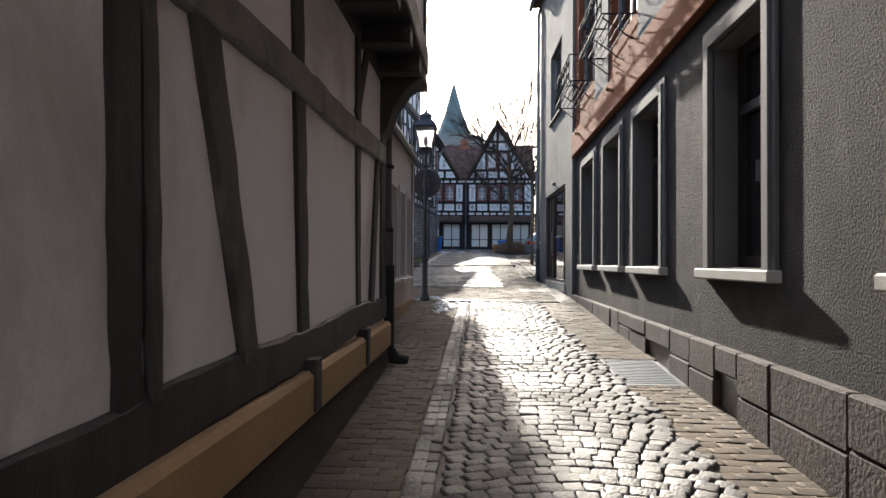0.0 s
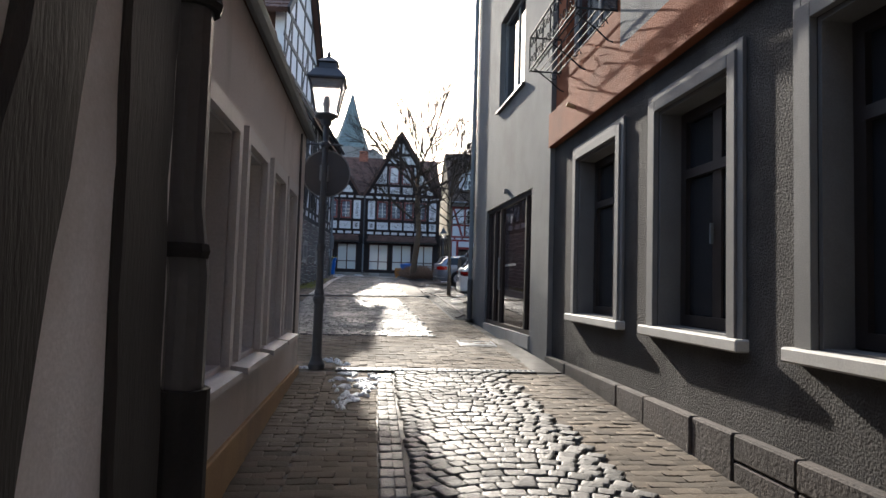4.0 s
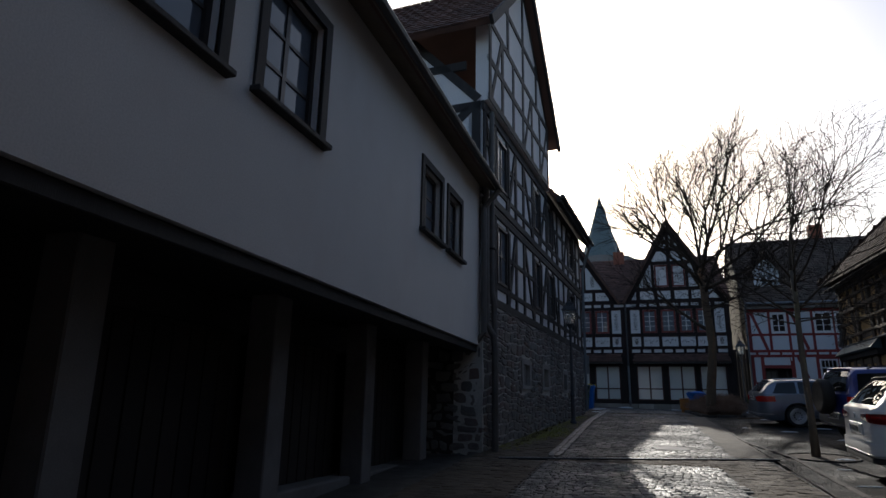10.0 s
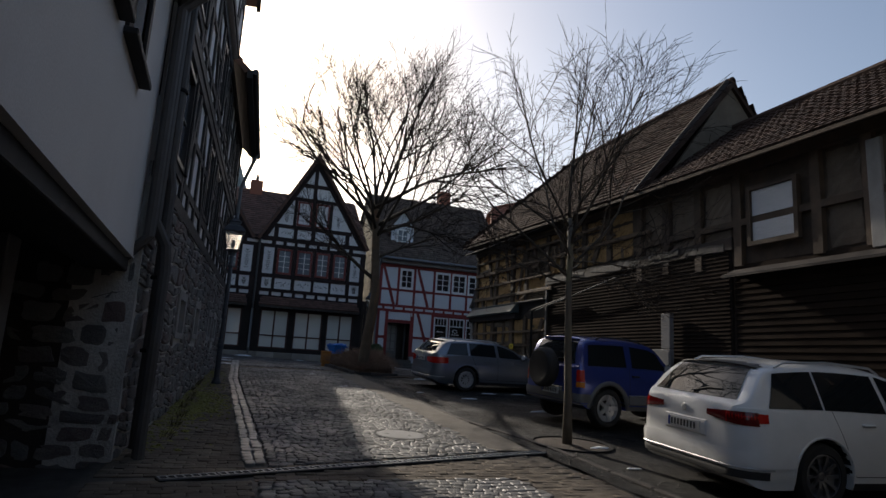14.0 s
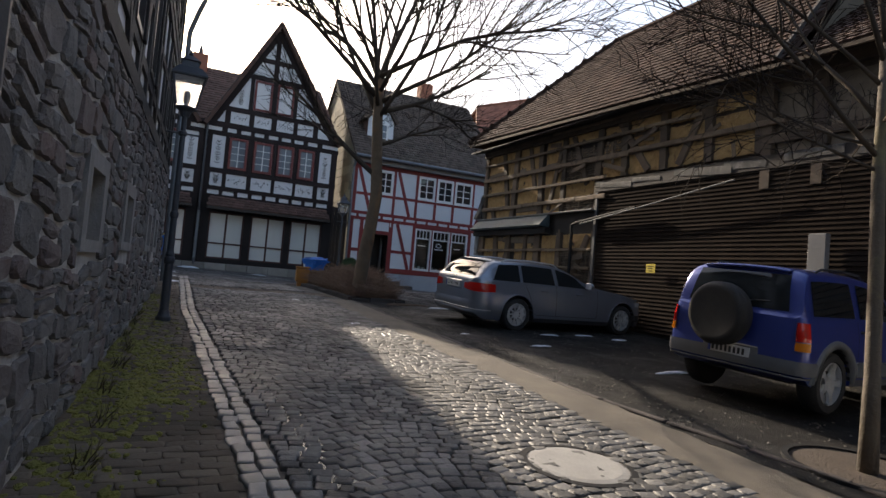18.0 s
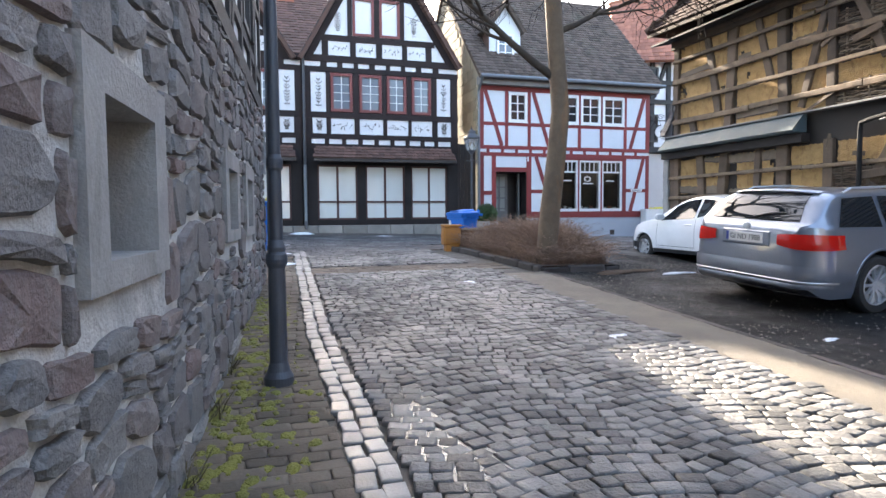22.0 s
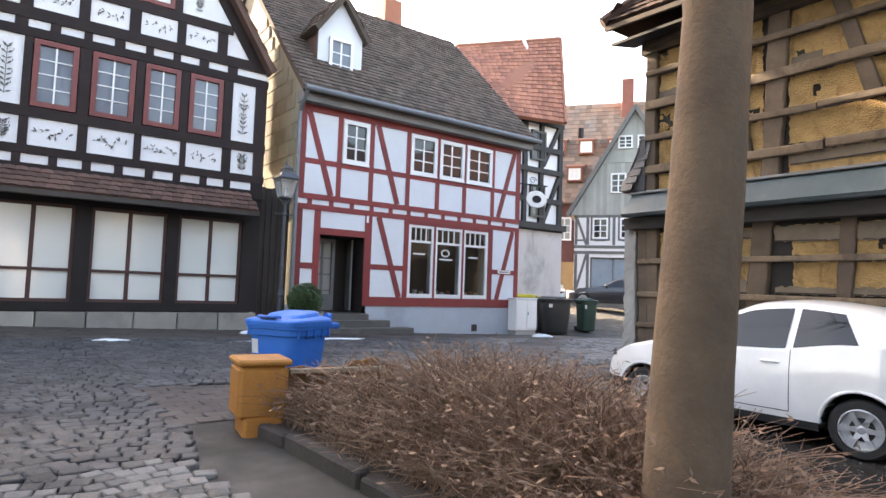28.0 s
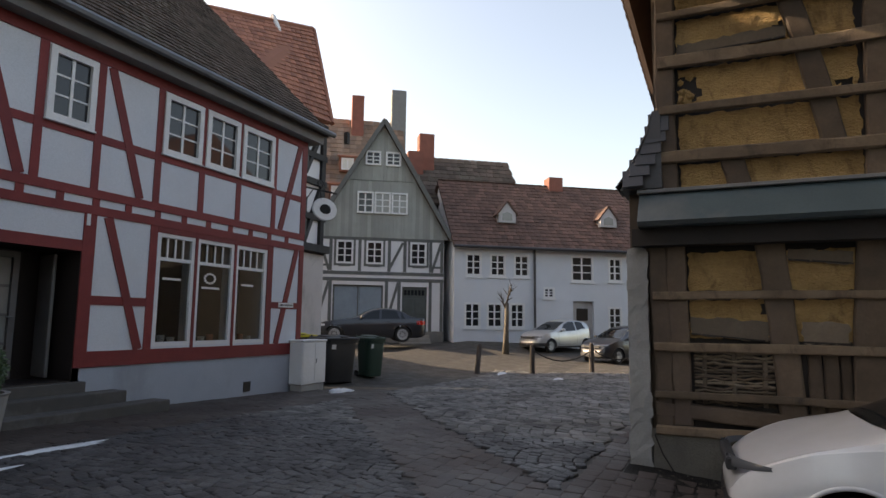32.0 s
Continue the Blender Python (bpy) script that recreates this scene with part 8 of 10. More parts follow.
        band("front_bumper", 0.02, 0.55, s.get("bumper_z", 0.42) - 0.16, s.get("bumper_z", 0.42) - 0.02, s.get("front_trim", TRIM), False, sy, 0.006)
        band("rear_bumper", 0.0, gap * 0 + s["rear"] - gap - 0.02, s.get("bumper_z", 0.42) - 0.08, s.get("bumper_z", 0.42) + 0.07, s.get("bumper", col), True, sy, 0.022)
        band("rear_apron", 0.0, 0.30, bot + 0.10, s.get("bumper_z", 0.42) - 0.12, s.get("apron", TRIM), True, sy, 0.010)
        if s.get("chrome"):
            band("trim_strip", 0.0, 0.34, s["bumper_z"] - 0.105, s["bumper_z"] - 0.085, ALLOY, True, sy, 0.026)
    on_end("rear_window", *s["rear_pane"], CAR_GLASS, True, label="dark rear window")
    on_end("windscreen", *s["front_pane"], CAR_GLASS, False, label="windscreen")
    for ax in (0.0, wb):
        for sy in (-1, 1):
            wheel(c, ax, sy * (W - s.get("tyre_w", 0.2) / 2 - 0.022), r, s.get("tyre_w", 0.2), s.get("spokes", 7), sy, s.get("rim"))
    part("underbody", box_bm((rear + 0.3, -W + 0.28, bot - 0.02), (front - 0.4, W - 0.28, bot + 0.25)), TRIM, c)
    part("front_grille", box_bm((front - 0.06, -0.40, s["lamp_z"][0] - 0.02), (front + 0.012, 0.40, s["lamp_z"][0] + 0.07), 0.012), TRIM, c)
    pz = s["plate_z"]
    part("plate_recess", box_bm((rear - 0.014, -0.34, pz - 0.085), (rear + 0.06, 0.34, pz + 0.085), 0.012), s.get("recess", TRIM), c)
    pl = part("licence_plate", box_bm((rear - 0.028, -0.26, pz - 0.055), (rear - 0.016, 0.26, pz + 0.055), 0.002), PLATE, c)
    if s.get("plate"):
        cu = bpy.data.curves.new("plate_text", "FONT")
        cu.body, cu.size, cu.extrude, cu.align_x, cu.align_y = s["plate"], 0.085, 0.001, "CENTER", "CENTER"
        cu.materials.append(TRIM)
        tx = new("plate_lettering", cu)
        tx.parent, tx.matrix_basis = pl, pose(rear - 0.0295, -0.015, pz, 90, 0, -90)
    else:
        bm = bmesh.new()
        for k in range(8):
            box(bm, (rear - 0.0305, -0.20 + k * 0.054, pz - 0.035), (rear - 0.0283, -0.17 + k * 0.054, pz + 0.035))
        part("plate_lettering", bm, TRIM, pl)
    part("plate_band", box_bm((rear - 0.0300, 0.222, pz - 0.052), (rear - 0.0283, 0.258, pz + 0.052)), CAR_BLUE, pl)
    bz = s["badge_z"]
    bx = rear if bz < top(rear) else end_x(0.0, bz, True)
    part("badge", lathe_bm([(0.042, 0), (0.042, 0.01), (0.03, 0.014)], 16), ALLOY, c, m=pose(bx - 0.006, 0, bz, 90, 0, -90))
    zw = s["rear_pane"][2] + 0.03
    xw = end_x(0.0, zw, True)
    part("rear_wiper", tube_bm([(xw - 0.02, 0.0, zw), (end_x(0.2, zw + 0.05, True) - 0.02, -0.2, zw + 0.05), (end_x(0.4, zw + 0.06, True) - 0.02, -0.4, zw + 0.06)], 0.008, 6), TRIM, c)
    if s.get("rails"):
        for sy in (-1, 1):
            pts = [(x, sy * (side_y(x, roof_edge(x)) - 0.06), height(x, side_y(x, roof_edge(x)) - 0.06) + o) for x, o in ((s["rail_x"][0], 0.0), (s["rail_x"][0] + 0.12, 0.045), ((s["rail_x"][0] + s["rail_x"][1]) / 2, 0.05), (s["rail_x"][1] - 0.12, 0.045), (s["rail_x"][1], 0.0))]
            part("roof_rail", tube_bm(pts, 0.014, 6), s["rails"], c)
    # spoiler over the tailgate
    x0, w_sp, lg = s["spoiler_at"]
    rows = []
    for dx, dz in ((0.10, 0.004), (-lg, 0.0), (-lg - 0.012, -0.018), (0.02, -0.05)):
        rows.append([(x0 + dx + 0.05 * (abs(q) ** 3), q * w_sp, height(x0 + 0.08, q * w_sp) + dz - 0.012 * (dx < 0)) for q in (-1, -0.8, -0.4, 0, 0.4, 0.8, 1)])
    part("roof_spoiler", grid_bm(rows), s.get("spoiler", col), c, smooth=True)
    return c


CAR_BLUE_GREY = paint("car_blue_grey", (0.23, 0.255, 0.30), 0.6)
estate = dict(W=1.82, r=0.325, wb=2.76, rear=0.98, front=0.80, paint=CAR_BLUE_GREY, bottom=0.2, peak=0.3, tumble=0.42,
              top=[(-0.98, 0.86), (-0.95, 0.965), (-0.90, 1.00), (-0.72, 1.22), (-0.58, 1.315), (-0.48, 1.35), (0.3, 1.385), (0.9, 1.368), (1.22, 1.31), (1.95, 1.005), (2.2, 0.955), (3.0, 0.85), (3.38, 0.74), (3.56, 0.56)],
              belt=[(-0.98, 0.95), (0.0, 0.95), (1.9, 0.92), (2.6, 0.87), (3.5, 0.7)], glass_low=0.01, glass_high=0.012,
              windows=[(-0.62, 0.02, 0.17, 0.0), (0.09, 0.88, 0.0, -0.03), (0.97, 1.86, -0.03, -0.42)], seams=[(0.42, -0.28), (0.93, -0.01), (2.02, 0.0)], handles=[0.62, 1.52], mirror=1.68,
              tail=[(0.44, 0.42, 0.70, 0.885, RED_LENS, 0.03, 0.05)], plate_z=0.80, plate="GI ND 1988", bumper_z=0.47, spokes=10, badge_z=0.93, rails=ALLOY, rail_x=(-0.35, 1.05), recess=CAR_BLUE_GREY, lamp_z=(0.60, 0.74),
              rear_pane=(0.62, 0.50, 1.00, 1.30), front_pane=(0.66, 0.52, 1.01, 1.315), spoiler_at=(-0.50, 0.56, 0.13), spoiler=CAR_BLUE_GREY, apron=CAR_BLUE_GREY, chrome=True)
car("estate_car", pose(4.80, 34.26, gz(4.7, 34.3) - 0.01, 3.0, 0, 2.5), "metallic blue-grey estate car with red tail lights", estate)
white = dict(estate, W=1.83, r=0.335, wb=2.79, rear=1.02, front=0.90, paint=CAR_WHITE, plate=None, spokes=10,
             top=[(-1.02, 0.90), (-0.99, 1.01), (-0.94, 1.05), (-0.76, 1.27), (-0.62, 1.41), (-0.52, 1.45), (0.3, 1.50), (0.9, 1.485), (1.25, 1.41), (2.02, 1.05), (2.25, 1.0), (3.1, 0.88), (3.5, 0.76), (3.69, 0.56)],
             belt=[(-1.02, 0.99), (0.0, 1.0), (1.9, 0.95), (2.6, 0.90), (3.6, 0.72)], windows=[(-0.70, 0.02, 0.19, 0.0), (0.05, 0.92, 0.0, -0.03), (0.98, 1.95, -0.03, -0.44)], mirror=1.75,
             tail=[(0.36, 0.20, 0.82, 0.955, DARK_LENS, 0.0, 0.05), (0.64, 0.30, 0.835, 0.95, RED_LENS, 0.02, 0.0)], plate_z=0.72, badge_z=0.90, recess=CAR_WHITE, handle=CAR_WHITE, bumper_z=0.50, spoiler=TRIM, apron=TRIM,
             rear_pane=(0.66, 0.54, 1.06, 1.39), front_pane=(0.66, 0.54, 1.06, 1.41), spoiler_at=(-0.55, 0.60, 0.10), rail_x=(-0.40, 1.1), rim=surf("dark_alloy", (0.30, 0.30, 0.31), (0.2, 0.2, 0.21), 6.0, 0.3, 0.0, 60, metal=0.8))
car("estate_car", pose(4.52, 23.66, gz(4.6, 23.7) + 0.01, 3.0, 0, -3.0), "white estate car with a dark rear window on the parking place", white)
GREY_PLASTIC = surf("grey_plastic", (0.16, 0.165, 0.175), (0.12, 0.125, 0.13), 3.0, 0.6, 0.2, 80)
suv = dict(W=1.70, r=0.35, wb=2.30, rear=0.66, front=0.72, paint=CAR_BLUE, bottom=0.32, peak=0.4, tumble=0.22, tail_plan=(0.88, 0.14), nose_plan=(0.62, 0.5),
           top=[(-0.66, 1.04), (-0.64, 1.07), (-0.57, 1.39), (-0.50, 1.54), (-0.40, 1.59), (0.4, 1.61), (0.95, 1.58), (1.15, 1.52), (1.58, 1.14), (1.75, 1.09), (2.5, 1.00), (2.85, 0.90), (3.02, 0.66)],
           belt=[(-0.66, 1.05), (0.4, 1.06), (1.6, 1.04), (2.4, 0.97), (3.0, 0.8)], glass_low=0.03, glass_high=0.05,
           windows=[(-0.48, 0.42, 0.05, -0.02), (0.55, 1.50, 0.0, -0.30)], seams=[(0.48, 0.0), (1.55, 0.0)], handles=[0.62], mirror=1.36,
           tail=[(0.74, 0.10, 0.80, 1.00, RED_LENS, 0.0, 0.0), (0.74, 0.10, 0.70, 0.79, AMBER_LENS, 0.0, 0.0)], plate_z=0.58, plate=None, bumper=GREY_PLASTIC, apron=GREY_PLASTIC, bumper_z=0.52, sill=GREY_PLASTIC, spokes=5, badge_z=0.85, handle=TRIM, mirror_paint=TRIM, rails=TRIM, rail_x=(-0.2, 0.9), tyre_w=0.22, recess=GREY_PLASTIC,
           arch=((-0.002, -0.05), (-0.002, 0.022), (0.07, 0.020), (0.08, 0.0)), arch_mat=GREY_PLASTIC, lamp_z=(0.68, 0.84), rear_pane=(0.62, 0.55, 1.10, 1.50), front_pane=(0.66, 0.60, 1.15, 1.51), spoiler_at=(-0.50, 0.52, 0.06), spoiler=CAR_BLUE)
sv = car("off_road_car", pose(5.06, 28.30, gz(5.06, 28.3) + 0.05, 3.0, 0, 6.0), "blue off-road car with grey sills and a rear spare wheel", suv)
part("spare_wheel", lathe_bm([(0.10, -0.11), (0.33, -0.11), (0.365, -0.07), (0.365, 0.07), (0.33, 0.11), (0.30, 0.125), (0.27, 0.12), (0.05, 0.13)], 32), TYRE, sv, "black covered spare wheel", m=pose(-0.80, 0.08, 0.98, 90, 0, -90), smooth=True)
for sy in (-1, 1):
    part("side_cladding", box_bm((0.45, sy * 0.835, 0.42), (1.85, sy * 0.875, 0.60), 0.015), GREY_PLASTIC, sv, "grey plastic side cladding")
SMOKE_LENS = glassy("smoked_lens", (0.10, 0.105, 0.11), 0.05)
small = dict(lens=SMOKE_LENS, W=1.58, r=0.275, wb=2.20, rear=0.46, front=0.70, paint=CAR_WHITE, bottom=0.2, peak=0.7, tumble=0.44, tail_plan=(0.62, 0.36), nose_plan=(0.45, 0.72),
             top=[(-0.46, 0.66), (-0.43, 0.90), (-0.36, 1.10), (-0.24, 1.27), (-0.12, 1.345), (0.1, 1.395), (0.6, 1.435), (1.0, 1.40), (1.25, 1.31), (1.98, 0.945), (2.2, 0.88), (2.62, 0.72), (2.82, 0.58), (2.90, 0.44)],
             belt=[(-0.46, 1.03), (0.1, 1.02), (0.7, 0.93), (1.9, 0.87), (2.9, 0.7)], glass_low=0.01, glass_high=0.012,
             windows=[(0.02, 0.58, 0.14, -0.02), (0.65, 1.72, -0.02, -0.42)], seams=[(0.60, 0.0), (1.75, 0.0)], handles=[0.78], mirror=1.56,
             tail=[(0.58, 0.10, 0.70, 1.06, RED_LENS, 0.10, 0.0)], plate_z=0.50, plate=None, bumper_z=0.42, bumper=CAR_WHITE, apron=TRIM, spokes=6, badge_z=0.70, recess=TRIM, spoiler=CAR_WHITE, lamp_z=(0.60, 0.69), lamp_reach=0.26,
             rear_pane=(0.50, 0.46, 0.68, 1.29), front_pane=(0.62, 0.52, 0.955, 1.315), spoiler_at=(-0.17, 0.48, 0.10), tyre_w=0.17, rails=None)
ay = car("small_hatchback", pose(7.78, 38.35, gz(7.78, 38.35) + 0.012, 0, -0.6, 90 + 3.0), "white small hatchback with a black glass tailgate", small)
for sy in (-1, 1):
    part("bumper_insert", prism_bm([(sy * 0.40, 0.28), (sy * 0.62, 0.30), (sy * 0.50, 0.46), (sy * 0.42, 0.54), (sy * 0.38, 0.54)], -0.035, 0.04, 0.004), TRIM, ay, "black bumper insert", m=pose(-0.462, 0, 0, 0, 0, -90))
sedan = dict(estate, paint=CAR_BLACK, plate=None, rails=None, recess=CAR_BLACK, spoiler=CAR_BLACK, apron=CAR_BLACK, chrome=False,
             top=[(-0.98, 0.86), (-0.95, 0.96), (-0.88, 1.0), (-0.55, 1.03), (0.0, 1.28), (0.35, 1.38), (0.8, 1.405), (1.22, 1.34), (1.95, 1.005), (2.2, 0.955), (3.0, 0.85), (3.38, 0.74), (3.56, 0.56)], peak=0.7,
             windows=[(-0.10, 0.06, 0.12, 0.0), (0.12, 0.88, 0.12, -0.03), (0.97, 1.86, -0.03, -0.42)], rear_pane=(0.60, 0.50, 1.06, 1.32), spoiler_at=(-0.80, 0.5, 0.03))
car("saloon_car", pose(25.25, 53.6, gz(25.2, 53.6) + 0.02, 0, 0, 127.0), "black saloon car parked before the gabled house", sedan)
car("hatchback", pose(30.6, 47.4, gz(30, 47) + 0.02, 0, 0, 150.0), "silver hatchback parked before the white house", dict(small, paint=CAR_SILVER))
car("hatchback", pose(28.6, 44.3, gz(28, 45) + 0.02, 0, 0, 150.0), "black hatchback parked before the white house", dict(small, paint=CAR_BLACK))
car("hatchback", pose(24.9, 60.4, gz(24, 60) + 0.02, 0, 0, 245.0), "silver hatchback parked in the side street", dict(small, paint=CAR_SILVER))

# ---- bare trees, planting bed, lamps, bins ----
def bare_tree(name, at, label, trunk, r0, limbs, seed, reach, twig_r=0.006, depth=4, bark=None, spread=0.55, droop=0.0, bend=0.13, kids_of=(5, 6, 5, 4, 3)):
    """A leafless tree. trunk: points relative to its foot; limbs: (height share, heading, rise, length, radius)."""
    r = random.Random(seed)
    t = thing(name, pose(*at), label, "tree")
    centre, radii = Vector(reach[0]), reach[1]
    n = len(trunk)
    rad = [r0 * (1.25 if i == 0 else 1.0) * (1 - 0.32 * i / (n - 1)) for i in range(n)]
    bm = bmesh.new()
    tube(bm, trunk, rad, 14)
    tr = part("trunk", bm, bark or BARK, t, smooth=True)
    fine_v, fine_f = [], []

    def inside(p):
        d = p - centre
        return (d.x / radii[0]) ** 2 + (d.y / radii[1]) ** 2 + (d.z / radii[2]) ** 2 < 1.0

    def thin(pts, ra, rb_):
        k0 = len(fine_v)
        m_ = len(pts)
        for i, p in enumerate(pts):
            q = ra + (rb_ - ra) * i / (m_ - 1)
            d = (pts[min(i + 1, m_ - 1)] - pts[max(i - 1, 0)]).normalized()
            s = d.orthogonal().normalized()
            u = d.cross(s)
            for k in range(3):
                a = k * math.tau / 3
                fine_v.append(p + (s * math.cos(a) + u * math.sin(a)) * q)
        for i in range(m_ - 1):
            for k in range(3):
                a, b = k0 + i * 3 + k, k0 + i * 3 + (k + 1) % 3
                fine_f.append((a, b, b + 3, a + 3))

    def grow(p, d, rad_, length, lev, body):
        seg = 6 if lev < 2 else 4
        pts, dirs = [p.copy()], [d.copy()]
        for i in range(seg):
            d = (d + Vector((r.gauss(0, bend), r.gauss(0, bend), r.gauss(0.03 if lev < 2 else 0.01, bend * 0.8) - droop * lev * 0.02))).normalized()
            p = p + d * (length / seg)
            pts.append(p.copy())
            dirs.append(d.copy())
            if not inside(p) and i > 1:
                break
        end = rad_ * 0.36
        if body is not None:
            tube(body, pts, [rad_ + (end - rad_) * i / (len(pts) - 1) for i in range(len(pts))], 7 if lev == 0 else 5)
        else:
            thin(pts, rad_, max(end, twig_r * 0.5))
        if lev >= depth:
            return
        kids = kids_of[lev]
        for k in range(kids):
            f = 0.28 + 0.72 * (k + r.random() * 0.6) / kids
            i = min(int(f * (len(pts) - 1)), len(pts) - 2)
            q = pts[i].lerp(pts[i + 1], f * (len(pts) - 1) - i if f < 1 else 0.9)
            side = dirs[i].orthogonal().normalized()
            side = Matrix.Rotation(r.uniform(0, math.tau), 3, dirs[i]) @ side
            nd = (dirs[i] + side * r.uniform(spread * 0.7, spread * 1.5)).normalized()
            nd.z += 0.06
            grow(q, nd.normalized(), max(rad_ * (1 - 0.45 * f) * r.uniform(0.45, 0.68), twig_r), length * r.uniform(0.42, 0.66), lev + 1, body if lev < 1 else None)

    tv = [Vector(p) for p in trunk]
    for share, head, rise, length, lr in limbs:
        f = share * (n - 1)
        i = min(int(f), n - 2)
        p = tv[i].lerp(tv[i + 1], f - i)
        a = radians(head)
        body = bmesh.new()
        grow(p, Vector((math.sin(a) * math.cos(radians(rise)), math.cos(a) * math.cos(radians(rise)), math.sin(radians(rise)))), lr, length, 0, body)
        part("limb", body, LIMB, tr, smooth=True)
    from_lists("crown", fine_v, fine_f, TWIG, t, kind="stuff")
    return t


BARK_STAIN = surf("bark_stained", (0.165, 0.112, 0.070), (0.095, 0.062, 0.040), 4.0, 0.9, 0.9, 30, depth=0.008, stain=(0.30, 0.135, 0.045), stain_scale=0.7, where="Object")
bare_tree("lime_tree", (2.94, 37.5, gz(2.94, 37.5) - 0.05), "tall bare tree with grey-brown stained bark in the planting bed",
               [(0, 0, 0), (0.02, 0, 0.4), (0.07, 0, 1.0), (0.17, 0, 1.8), (0.25, 0, 2.6), (0.20, 0.03, 3.4), (0.13, 0.05, 4.4), (0.08, 0.05, 5.5)], 0.18,
               [(0.66, 275, 36, 3.0, 0.070), (0.78, 80, 26, 3.2, 0.055)]
               + [(0.86 + 0.14 * k / 13, (137.5 * k + 20) % 360, 14 + 62 * ((k * 5) % 14) / 13, 3.9 + 0.4 * (k % 3), 0.054 + 0.006 * (k % 4)) for k in range(15)],
               21, ((0.5, 0.0, 6.9), (4.2, 4.2, 3.9)), 0.0066, 3, BARK_STAIN, 0.60, 0.0, 0.09, (7, 7, 6, 4))
bare_tree("young_tree", (3.5, 26.15, gz(3.5, 26.15) - 0.02), "young bare tree with a slim trunk in a round grate",
               [(0, 0, 0), (0.0, 0, 0.8), (-0.02, 0, 1.6), (-0.02, 0.02, 2.4), (0.0, 0.02, 2.9), (-0.03, 0.0, 3.5)], 0.062,
               [(0.62, 270, 8, 1.5, 0.016), (0.64, 80, 4, 1.7, 0.017), (0.66, 170, -4, 1.4, 0.015), (0.70, 320, 10, 1.6, 0.016), (0.72, 40, 6, 1.6, 0.016), (0.76, 120, 4, 1.7, 0.016), (0.78, 220, 16, 1.6, 0.017),
                (0.66, 285, 46, 2.5, 0.024), (0.72, 100, 48, 2.8, 0.026), (0.78, 15, 54, 2.6, 0.024), (0.84, 200, 56, 2.5, 0.024), (0.90, 80, 60, 2.7, 0.026), (0.94, 265, 62, 2.4, 0.024), (1.0, 340, 84, 2.4, 0.030), (0.97, 150, 66, 2.4, 0.024), (0.88, 300, 40, 2.2, 0.02)],
               8, ((0.3, 0.0, 3.8), (2.4, 2.4, 2.2)), 0.0045, 3, BARK, 0.66, 0.6, 0.12, (8, 5, 3, 2))
# planting bed
bed_pts = [(2.65, 37.1), (3.95, 37.0), (4.45, 40.3), (2.25, 40.75)]
PB = thing("planting_bed", pose(0, 0, 0), "raised planting bed edged with rough kerb stones", "planting bed", kind="structure")
bm = bmesh.new()
bmesh.ops.recalc_face_normals(bm, faces=[bm.faces.new([bm.verts.new((x, y, gz(x, y) + 0.10)) for x, y in bed_pts])])
part("soil", bm, EARTH, PB)
rk = random.Random(31)
for (x0, y0), (x1, y1) in zip(bed_pts, bed_pts[1:] + bed_pts[:1]):
    ln = math.hypot(x1 - x0, y1 - y0)
    a = math.degrees(math.atan2(y1 - y0, x1 - x0))
    k = 0.0
    while k < ln - 0.1:
        w = min(rk.uniform(0.45, 0.9), ln - k)
        f = k / ln
        x, y = x0 + (x1 - x0) * f, y0 + (y1 - y0) * f
        dz = gz(x + (x1 - x0) * w / ln, y + (y1 - y0) * w / ln) - gz(x, y)
        part("kerb_stone", box_bm((0.006, -0.05, -0.1), (w - 0.006, 0.05, 0.10 + rk.uniform(-0.025, 0.015)), 0.018), STONE_PLINTH, PB, m=pose(x, y, gz(x, y), 0, -math.degrees(math.atan2(dz, w)), a))
        k += w


